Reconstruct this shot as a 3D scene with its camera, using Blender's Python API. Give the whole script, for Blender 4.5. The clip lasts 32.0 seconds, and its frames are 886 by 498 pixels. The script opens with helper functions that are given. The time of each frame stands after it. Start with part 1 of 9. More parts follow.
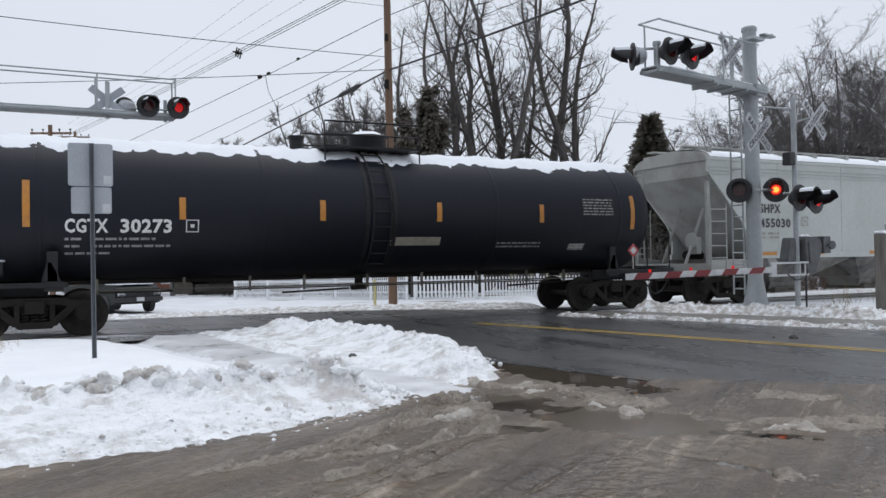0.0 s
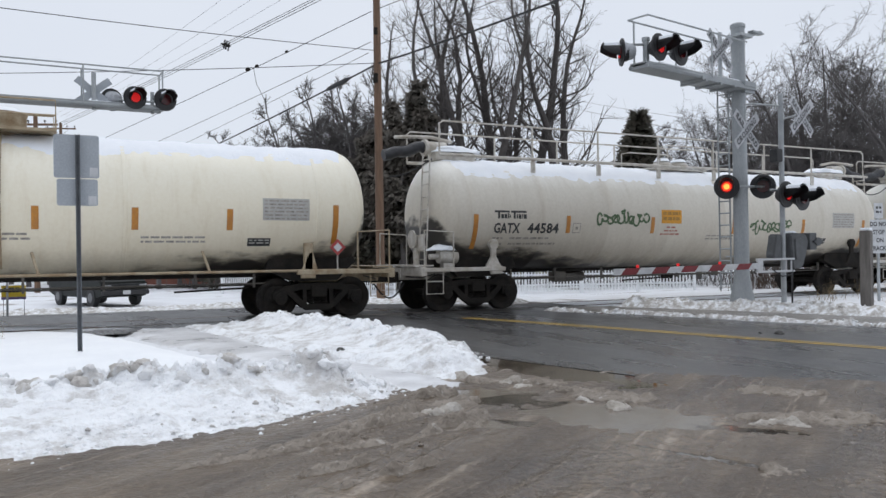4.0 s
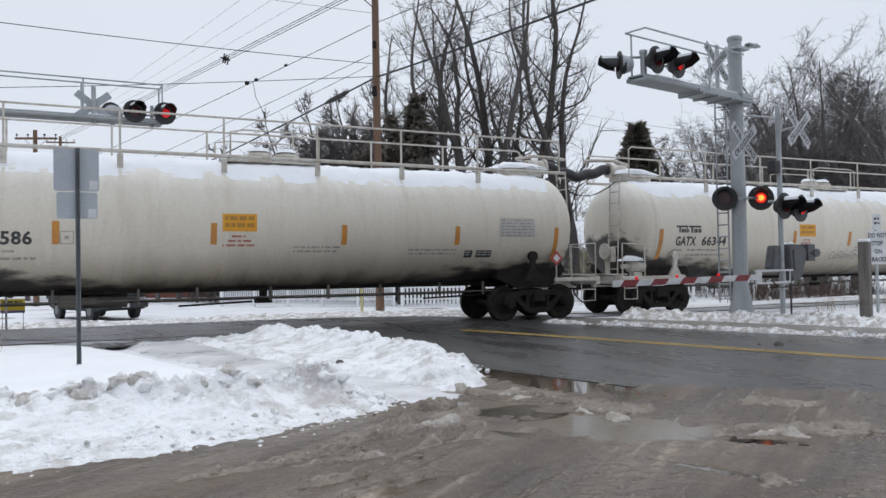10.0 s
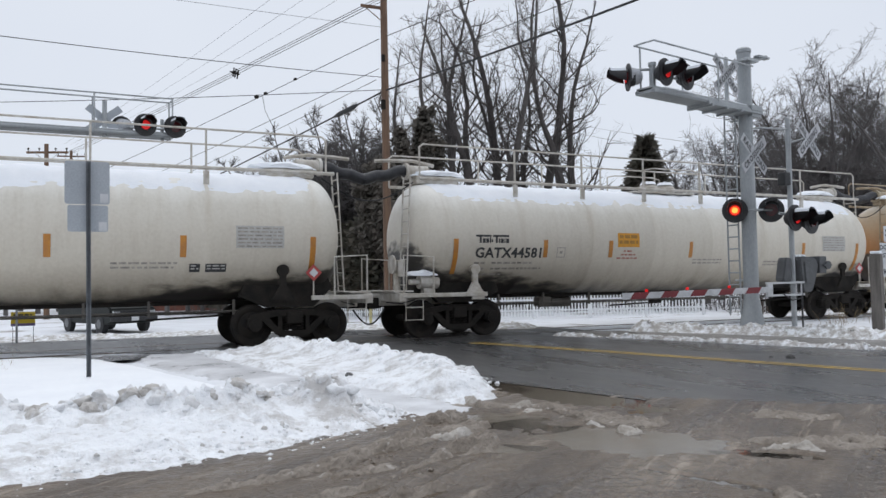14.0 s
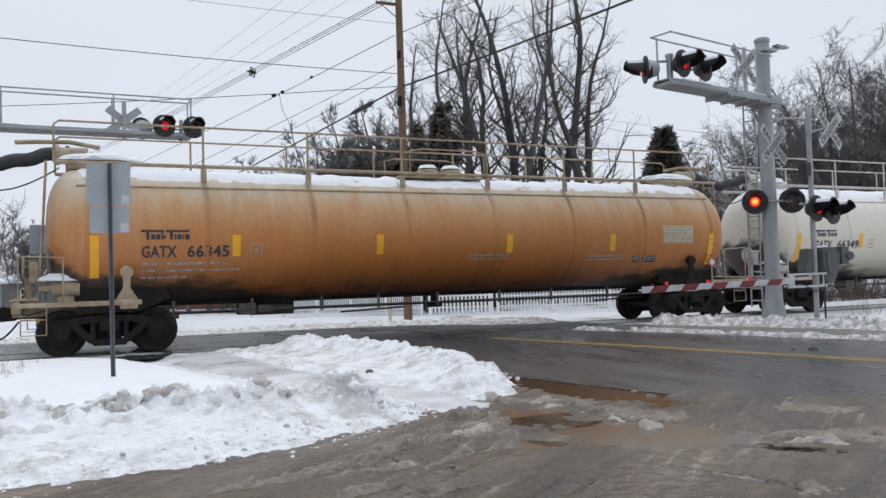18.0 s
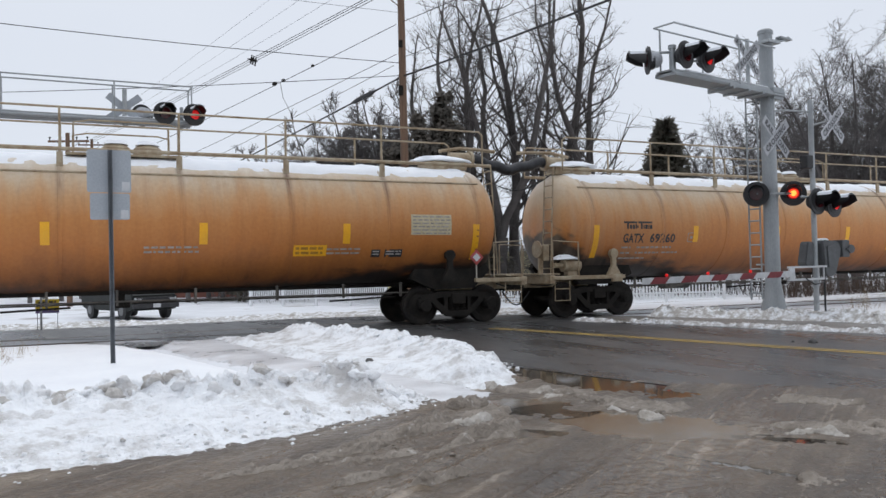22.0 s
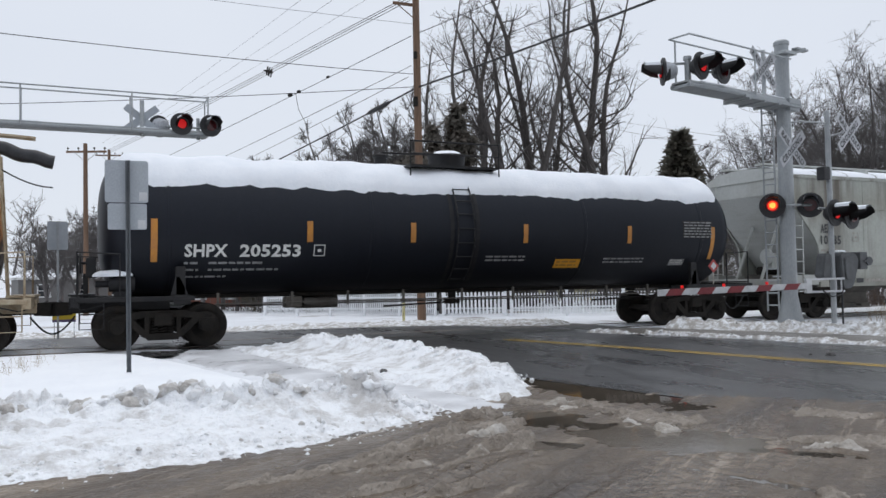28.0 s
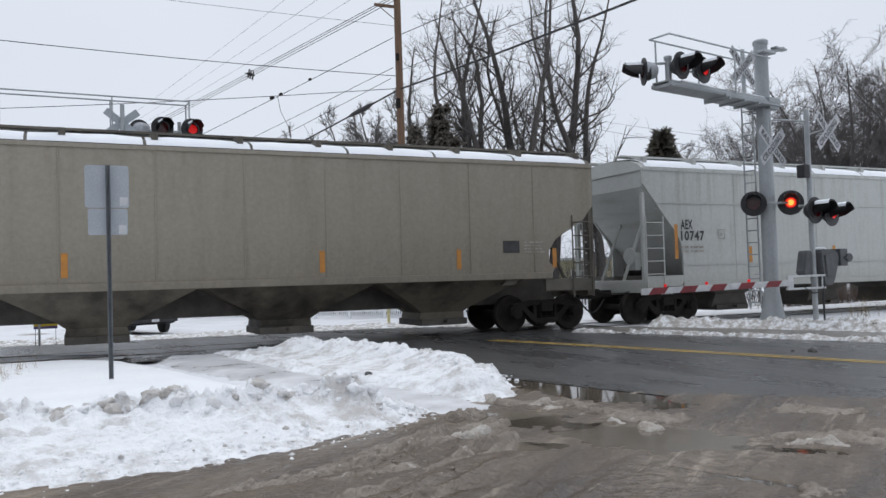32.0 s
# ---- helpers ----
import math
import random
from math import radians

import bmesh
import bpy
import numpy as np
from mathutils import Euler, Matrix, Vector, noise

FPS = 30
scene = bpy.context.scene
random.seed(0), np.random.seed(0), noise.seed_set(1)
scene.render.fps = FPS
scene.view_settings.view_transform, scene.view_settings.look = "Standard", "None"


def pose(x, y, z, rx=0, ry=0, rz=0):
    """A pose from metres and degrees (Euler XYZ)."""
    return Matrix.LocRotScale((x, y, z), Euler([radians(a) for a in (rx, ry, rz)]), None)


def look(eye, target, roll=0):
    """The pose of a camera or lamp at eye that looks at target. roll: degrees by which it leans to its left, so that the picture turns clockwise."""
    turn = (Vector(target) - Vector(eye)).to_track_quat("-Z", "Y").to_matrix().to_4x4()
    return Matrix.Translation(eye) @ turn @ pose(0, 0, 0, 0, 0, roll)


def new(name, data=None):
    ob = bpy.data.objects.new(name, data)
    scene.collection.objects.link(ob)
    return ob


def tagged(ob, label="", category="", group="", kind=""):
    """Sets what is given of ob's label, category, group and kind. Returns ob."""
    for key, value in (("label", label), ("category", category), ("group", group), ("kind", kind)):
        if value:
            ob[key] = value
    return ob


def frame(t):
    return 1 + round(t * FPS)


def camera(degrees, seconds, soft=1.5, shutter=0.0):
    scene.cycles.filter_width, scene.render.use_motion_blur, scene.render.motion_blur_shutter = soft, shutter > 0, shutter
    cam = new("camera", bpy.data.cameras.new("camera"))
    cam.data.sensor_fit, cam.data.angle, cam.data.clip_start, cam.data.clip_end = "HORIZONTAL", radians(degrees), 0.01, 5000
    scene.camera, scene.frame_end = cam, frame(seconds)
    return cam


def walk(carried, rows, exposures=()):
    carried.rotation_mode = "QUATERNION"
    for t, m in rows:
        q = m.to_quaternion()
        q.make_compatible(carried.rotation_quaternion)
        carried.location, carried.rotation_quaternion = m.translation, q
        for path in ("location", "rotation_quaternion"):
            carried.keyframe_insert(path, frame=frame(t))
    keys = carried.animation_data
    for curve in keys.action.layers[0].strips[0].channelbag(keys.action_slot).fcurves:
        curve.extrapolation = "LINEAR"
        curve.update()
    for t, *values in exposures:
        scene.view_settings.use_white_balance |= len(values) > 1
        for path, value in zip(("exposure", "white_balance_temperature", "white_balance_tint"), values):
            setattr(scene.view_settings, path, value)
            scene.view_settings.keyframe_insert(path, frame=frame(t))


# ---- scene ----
cam = camera(57.7, 32.0)
PATH = (
    (0, -0.000, -18.900, 1.400, 0.75, 1.20, -26.00), (0.5, 0.000, -18.901, 1.398, 0.79, 1.14, -25.97), (1, -0.023, -18.875, 1.381, 0.67, 1.24, -25.73),
    (1.5, -0.005, -18.885, 1.389, 0.61, 1.19, -25.54), (2, -0.008, -18.883, 1.393, 0.41, 1.24, -25.32), (2.5, -0.011, -18.881, 1.400, 0.64, 1.18, -25.77),
    (3, 0.003, -18.892, 1.402, 0.80, 1.03, -26.00), (3.5, 0.006, -18.886, 1.380, 0.85, 0.86, -26.44), (4, -0.002, -18.886, 1.397, 0.35, 0.89, -26.86),
    (4.5, -0.014, -18.882, 1.393, 0.20, 0.71, -27.05), (6.5, -0.012, -18.888, 1.386, 0.45, 1.18, -27.28), (7, -0.014, -18.889, 1.379, 0.65, 1.24, -26.92),
    (7.5, 0.010, -18.878, 1.385, 0.53, 1.46, -26.80), (8, 0.010, -18.900, 1.393, 0.52, 1.40, -26.84), (8.5, 0.003, -18.901, 1.391, 0.67, 1.33, -26.92),
    (9, -0.007, -18.892, 1.392, 0.84, 1.34, -26.90), (9.5, -0.012, -18.900, 1.398, 1.03, 1.25, -27.05), (10, -0.010, -18.904, 1.388, 1.25, 1.05, -26.92),
    (10.5, -0.006, -18.903, 1.379, 1.44, 1.01, -26.69), (11, 0.008, -18.894, 1.393, 1.22, 1.20, -26.66), (11.5, -0.005, -18.882, 1.378, 1.05, 1.42, -26.69),
    (12, -0.008, -18.907, 1.377, 1.21, 1.43, -26.57), (12.5, -0.012, -18.880, 1.385, 1.81, 1.30, -26.55), (13, -0.019, -18.879, 1.384, 2.00, 1.31, -26.51),
    (13.5, -0.022, -18.895, 1.377, 2.30, 1.16, -26.39), (14, -0.014, -18.880, 1.381, 2.18, 1.10, -26.32), (14.5, -0.011, -18.882, 1.379, 1.96, 1.25, -26.29),
    (16.5, -0.005, -18.869, 1.376, 1.09, 1.67, -25.78), (17, -0.020, -18.873, 1.372, 1.85, 1.69, -25.70), (17.5, -0.028, -18.880, 1.387, 1.86, 1.84, -25.12),
    (18, -0.024, -18.897, 1.397, 1.87, 1.85, -24.99), (18.5, -0.020, -18.882, 1.379, 2.21, 1.59, -25.05), (19, -0.027, -18.889, 1.376, 2.52, 1.71, -25.27),
    (19.5, -0.022, -18.877, 1.388, 2.35, 1.87, -25.37), (20, -0.030, -18.890, 1.375, 2.34, 1.72, -25.28), (20.5, -0.023, -18.885, 1.381, 2.13, 1.66, -25.34),
    (21, -0.027, -18.864, 1.366, 1.68, 1.73, -25.43), (21.5, -0.032, -18.880, 1.374, 1.31, 1.63, -25.30), (22, -0.030, -18.875, 1.381, 1.20, 1.38, -25.02),
    (22.5, -0.031, -18.880, 1.392, 1.25, 1.46, -24.80), (23, -0.025, -18.882, 1.384, 1.19, 1.54, -24.68), (23.5, -0.010, -18.903, 1.383, 1.35, 1.50, -24.61),
    (24, -0.013, -18.901, 1.380, 1.55, 1.61, -24.62), (24.5, -0.013, -18.897, 1.380, 1.61, 1.77, -24.63), (25, -0.019, -18.887, 1.387, 1.53, 1.79, -24.56),
    (25.5, -0.031, -18.874, 1.382, 1.64, 1.63, -24.54), (27.5, -0.048, -18.879, 1.377, 2.14, 1.12, -24.22), (28, -0.044, -18.873, 1.383, 1.98, 1.17, -24.05),
    (28.5, -0.038, -18.883, 1.373, 1.77, 1.22, -24.00), (29, -0.026, -18.885, 1.375, 1.65, 1.37, -23.85), (29.5, -0.032, -18.886, 1.391, 1.52, 1.57, -23.74),
    (30, -0.022, -18.888, 1.387, 1.62, 1.65, -23.92), (30.5, -0.023, -18.890, 1.383, 2.04, 1.68, -24.08), (31, -0.025, -18.891, 1.391, 2.23, 1.84, -24.06),
    (31.5, -0.020, -18.890, 1.385, 2.14, 1.93, -24.29), (32, -0.026, -18.877, 1.389, 2.04, 1.88, -25.11),
)
CAR_GRADE = 0.0055          # the line falls to the right, metres per metre


def rail_z(x):
    """Height of the rail tops at x."""
    return -CAR_GRADE * x


walk(cam, [(t, pose(x, y, z, 90 + pitch, roll, yaw)) for t, x, y, z, pitch, roll, yaw in PATH])

# ---- light: overcast winter sky ----
world = bpy.data.worlds.new("overcast_sky")
scene.world = world
world.use_nodes = True
wn, wl = world.node_tree.nodes, world.node_tree.links
wn.clear()
w_out, w_bg, w_mix = wn.new("ShaderNodeOutputWorld"), wn.new("ShaderNodeBackground"), wn.new("ShaderNodeMixRGB")
w_sky, w_cloud, w_ramp, w_gain = wn.new("ShaderNodeTexSky"), wn.new("ShaderNodeTexNoise"), wn.new("ShaderNodeValToRGB"), wn.new("ShaderNodeMixRGB")
w_sky.sky_type, w_sky.sun_disc = "NISHITA", False
w_sky.sun_elevation, w_sky.sun_rotation = radians(71), radians(27)
w_gain.blend_type, w_gain.inputs[0].default_value = "MULTIPLY", 1.0
w_gain.inputs[2].default_value = (0.1, 0.1, 0.1, 1)
w_cloud.inputs["Scale"].default_value, w_cloud.inputs["Detail"].default_value = 1.6, 4
w_ramp.color_ramp.elements[0].position, w_ramp.color_ramp.elements[0].color = 0.3, (0.725, 0.775, 0.87, 1)
w_ramp.color_ramp.elements[1].position, w_ramp.color_ramp.elements[1].color = 0.7, (0.785, 0.83, 0.91, 1)
w_mix.inputs[0].default_value = 0.93
wl.new(w_sky.outputs[0], w_gain.inputs[1])
wl.new(w_gain.outputs[0], w_mix.inputs[1])
wl.new(w_cloud.outputs["Fac"], w_ramp.inputs[0])
wl.new(w_ramp.outputs[0], w_mix.inputs[2])
# overcast: the zenith is brighter than the horizon
w_co, w_sep, w_up, w_zen = wn.new("ShaderNodeTexCoord"), wn.new("ShaderNodeSeparateXYZ"), wn.new("ShaderNodeMapRange"), wn.new("ShaderNodeVectorMath")
w_up.inputs[1].default_value, w_up.inputs[2].default_value, w_up.inputs[3].default_value, w_up.inputs[4].default_value = 0.33, 0.95, 1.0, 1.22
w_zen.operation = "SCALE"
wl.new(w_co.outputs["Generated"], w_sep.inputs[0])
wl.new(w_sep.outputs["Z"], w_up.inputs[0])
wl.new(w_mix.outputs[0], w_zen.inputs[0])
wl.new(w_up.outputs[0], w_zen.inputs["Scale"])
wl.new(w_zen.outputs[0], w_bg.inputs[0])
w_bg.inputs[1].default_value = 1.0
wl.new(w_bg.outputs[0], w_out.inputs[0])
sun = new("sun", bpy.data.lights.new("sun", "SUN"))
sun.data.energy, sun.data.angle, sun.data.color = 0.62, radians(50), (1.0, 0.97, 0.93)
sun.matrix_basis = look((12, 24, 80), (0, 0, 0))
scene.view_settings.exposure = 0.0


# ---- materials ----
def mat(name, base, other=None, scale=3.0, rough=0.6, metal=0.0, bump=0.0, fine=40.0, stretch=(1, 1, 1), lo=0.35, hi=0.65, spec=0.5, rough2=None, per_piece=0.0):
    """Two base colours mixed by a coarse noise, with a fine grain, relief and uneven gloss."""
    m = bpy.data.materials.new(name)
    m.use_nodes = True
    n, l = m.node_tree.nodes, m.node_tree.links
    b = n["Principled BSDF"]
    b.inputs["Roughness"].default_value, b.inputs["Metallic"].default_value = rough, metal
    b.inputs["Specular IOR Level"].default_value = spec
    other = other or tuple(c * 0.72 for c in base)
    co, mp = n.new("ShaderNodeTexCoord"), n.new("ShaderNodeMapping")
    mp.inputs["Scale"].default_value = stretch
    l.new(co.outputs["Object"], mp.inputs[0])
    a, ramp, mix = n.new("ShaderNodeTexNoise"), n.new("ShaderNodeValToRGB"), n.new("ShaderNodeMixRGB")
    a.inputs["Scale"].default_value, a.inputs["Detail"].default_value, a.inputs["Roughness"].default_value = scale, 6, 0.62
    ramp.color_ramp.elements[0].position, ramp.color_ramp.elements[1].position = lo, hi
    l.new(mp.outputs[0], a.inputs["Vector"])
    l.new(a.outputs["Fac"], ramp.inputs[0])
    l.new(ramp.outputs[0], mix.inputs[0])
    mix.inputs[1].default_value, mix.inputs[2].default_value = (*base, 1), (*other, 1)
    g, gm = n.new("ShaderNodeTexNoise"), n.new("ShaderNodeMixRGB")
    g.inputs["Scale"].default_value, g.inputs["Detail"].default_value = fine, 4
    l.new(mp.outputs[0], g.inputs["Vector"])
    gm.blend_type, gm.inputs[0].default_value = "SOFT_LIGHT", 0.35
    l.new(mix.outputs[0], gm.inputs[1])
    l.new(g.outputs["Fac"], gm.inputs[2])
    last = gm.outputs[0]
    if per_piece:
        oi, hv, mr = n.new("ShaderNodeObjectInfo"), n.new("ShaderNodeHueSaturation"), n.new("ShaderNodeMapRange")
        mr.inputs[3].default_value, mr.inputs[4].default_value = 1 - per_piece, 1 + per_piece
        l.new(oi.outputs["Random"], mr.inputs[0])
        l.new(mr.outputs[0], hv.inputs["Value"])
        l.new(last, hv.inputs["Color"])
        last = hv.outputs[0]
    l.new(last, b.inputs["Base Color"])
    if rough2 is not None:
        rr = n.new("ShaderNodeMapRange")
        rr.inputs[3].default_value, rr.inputs[4].default_value = rough, rough2
        l.new(ramp.outputs[0], rr.inputs[0])
        l.new(rr.outputs[0], b.inputs["Roughness"])
    if bump:
        bp = n.new("ShaderNodeBump")
        bp.inputs["Strength"].default_value, bp.inputs["Distance"].default_value = 1.0, bump
        l.new(g.outputs["Fac"], bp.inputs["Height"])
        l.new(bp.outputs[0], b.inputs["Normal"])
    return m


def flecks(m, scale, lo, hi, colour, amount, stretch=(1, 1, 1), turn=0.0):
    """Sprinkles grit of one colour over a material."""
    n, l = m.node_tree.nodes, m.node_tree.links
    b = n["Principled BSDF"]
    src = b.inputs["Base Color"].links[0].from_socket
    co, t, r, sc, mix = n.new("ShaderNodeTexCoord"), n.new("ShaderNodeTexNoise"), n.new("ShaderNodeValToRGB"), n.new("ShaderNodeMath"), n.new("ShaderNodeMixRGB")
    t.inputs["Scale"].default_value, t.inputs["Detail"].default_value, t.inputs["Roughness"].default_value = scale, 6, 0.7
    r.color_ramp.elements[0].position, r.color_ramp.elements[1].position = lo, hi
    sc.operation, sc.inputs[1].default_value = "MULTIPLY", amount
    mp = n.new("ShaderNodeMapping")
    mp.vector_type = "TEXTURE"
    mp.inputs["Scale"].default_value, mp.inputs["Rotation"].default_value = [1 / k for k in stretch], (0, 0, radians(turn))
    l.new(co.outputs["Object"], mp.inputs[0])
    l.new(mp.outputs[0], t.inputs["Vector"])
    l.new(t.outputs["Fac"], r.inputs[0])
    l.new(r.outputs[0], sc.inputs[0])
    l.new(sc.outputs[0], mix.inputs[0])
    l.new(src, mix.inputs[1])
    mix.inputs[2].default_value = (*colour, 1)
    l.new(mix.outputs[0], b.inputs["Base Color"])
    return m


def stain(m, x0, width, z0, z1, colour, amount):
    """A run or soot patch of one colour at one place along a tank, ragged, fading from z0 to z1."""
    n, l = m.node_tree.nodes, m.node_tree.links
    b = n["Principled BSDF"]
    src = b.inputs["Base Color"].links[0].from_socket
    co, sep, mp, t = n.new("ShaderNodeTexCoord"), n.new("ShaderNodeSeparateXYZ"), n.new("ShaderNodeMapping"), n.new("ShaderNodeTexNoise")
    mp.inputs["Scale"].default_value = (3.5, 1, 0.6)
    t.inputs["Scale"].default_value, t.inputs["Detail"].default_value = 1.4, 7
    l.new(co.outputs["Object"], sep.inputs[0])
    l.new(co.outputs["Object"], mp.inputs[0])
    l.new(mp.outputs[0], t.inputs["Vector"])
    d, a, mx, mz, mn = n.new("ShaderNodeMath"), n.new("ShaderNodeMath"), n.new("ShaderNodeMapRange"), n.new("ShaderNodeMapRange"), n.new("ShaderNodeMapRange")
    d.operation, d.inputs[1].default_value = "SUBTRACT", x0
    a.operation = "ABSOLUTE"
    for node, values in ((mx, (0, width, 1, 0)), (mz, (z0, z1, 1, 0)), (mn, (0.35, 0.65, 0, amount))):
        for i, v in enumerate(values):
            node.inputs[i + 1].default_value = v
    l.new(sep.outputs["X"], d.inputs[0])
    l.new(d.outputs[0], a.inputs[0])
    l.new(a.outputs[0], mx.inputs[0])
    l.new(sep.outputs["Z"], mz.inputs[0])
    l.new(t.outputs["Fac"], mn.inputs[0])
    p, q, mix = n.new("ShaderNodeMath"), n.new("ShaderNodeMath"), n.new("ShaderNodeMixRGB")
    p.operation = q.operation = "MULTIPLY"
    l.new(mx.outputs[0], p.inputs[0])
    l.new(mz.outputs[0], p.inputs[1])
    l.new(p.outputs[0], q.inputs[0])
    l.new(mn.outputs[0], q.inputs[1])
    l.new(q.outputs[0], mix.inputs[0])
    l.new(src, mix.inputs[1])
    mix.inputs[2].default_value = (*colour, 1)
    l.new(mix.outputs[0], b.inputs["Base Color"])
    return m


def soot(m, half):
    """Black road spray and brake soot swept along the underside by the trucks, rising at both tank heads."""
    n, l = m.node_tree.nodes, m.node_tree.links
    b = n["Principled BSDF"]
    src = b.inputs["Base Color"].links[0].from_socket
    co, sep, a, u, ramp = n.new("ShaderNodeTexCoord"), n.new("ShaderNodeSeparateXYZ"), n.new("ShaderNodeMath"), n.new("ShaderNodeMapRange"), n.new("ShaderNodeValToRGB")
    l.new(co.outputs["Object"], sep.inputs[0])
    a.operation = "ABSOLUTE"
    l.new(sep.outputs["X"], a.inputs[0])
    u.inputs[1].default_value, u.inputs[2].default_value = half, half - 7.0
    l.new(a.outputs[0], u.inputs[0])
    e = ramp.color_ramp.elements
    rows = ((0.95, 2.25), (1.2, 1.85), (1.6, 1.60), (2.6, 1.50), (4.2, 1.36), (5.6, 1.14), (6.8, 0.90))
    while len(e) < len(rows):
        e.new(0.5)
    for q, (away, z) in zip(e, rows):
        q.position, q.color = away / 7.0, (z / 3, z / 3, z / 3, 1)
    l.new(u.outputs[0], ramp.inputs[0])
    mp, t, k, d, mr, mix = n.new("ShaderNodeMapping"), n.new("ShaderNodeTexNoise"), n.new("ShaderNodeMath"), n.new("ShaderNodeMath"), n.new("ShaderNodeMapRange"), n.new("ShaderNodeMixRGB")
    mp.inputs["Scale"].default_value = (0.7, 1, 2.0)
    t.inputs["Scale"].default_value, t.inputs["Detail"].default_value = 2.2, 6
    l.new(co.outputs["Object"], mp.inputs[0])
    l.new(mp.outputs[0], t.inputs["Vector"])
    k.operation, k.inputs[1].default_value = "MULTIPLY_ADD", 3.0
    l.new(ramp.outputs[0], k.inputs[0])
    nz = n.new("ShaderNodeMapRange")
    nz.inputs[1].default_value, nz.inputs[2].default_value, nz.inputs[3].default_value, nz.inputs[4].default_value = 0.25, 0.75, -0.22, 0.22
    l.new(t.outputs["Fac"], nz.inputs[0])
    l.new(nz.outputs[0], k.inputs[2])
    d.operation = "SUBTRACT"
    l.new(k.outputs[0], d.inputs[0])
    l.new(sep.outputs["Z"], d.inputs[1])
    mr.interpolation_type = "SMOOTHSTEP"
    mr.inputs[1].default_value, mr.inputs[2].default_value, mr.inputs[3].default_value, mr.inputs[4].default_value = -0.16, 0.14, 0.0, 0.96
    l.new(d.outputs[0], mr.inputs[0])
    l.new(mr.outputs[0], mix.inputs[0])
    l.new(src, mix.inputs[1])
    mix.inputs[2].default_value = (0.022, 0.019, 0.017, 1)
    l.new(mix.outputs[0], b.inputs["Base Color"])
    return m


def ring_runs(m, length, colour, amount, width=0.11):
    """Rusty runs below each weld ring of a tank."""
    for k in range(8):
        stain(m, -length / 2 + 1.7 + (length - 3.4) * k / 7, width, 4.3, 1.5, colour, amount)
    return m


def glow(name, colour, strength):
    m = bpy.data.materials.new(name)
    m.use_nodes = True
    b = m.node_tree.nodes["Principled BSDF"]
    b.inputs["Base Color"].default_value = (*colour, 1)
    b.inputs["Emission Color"].default_value, b.inputs["Emission Strength"].default_value = (*colour, 1), strength
    return m


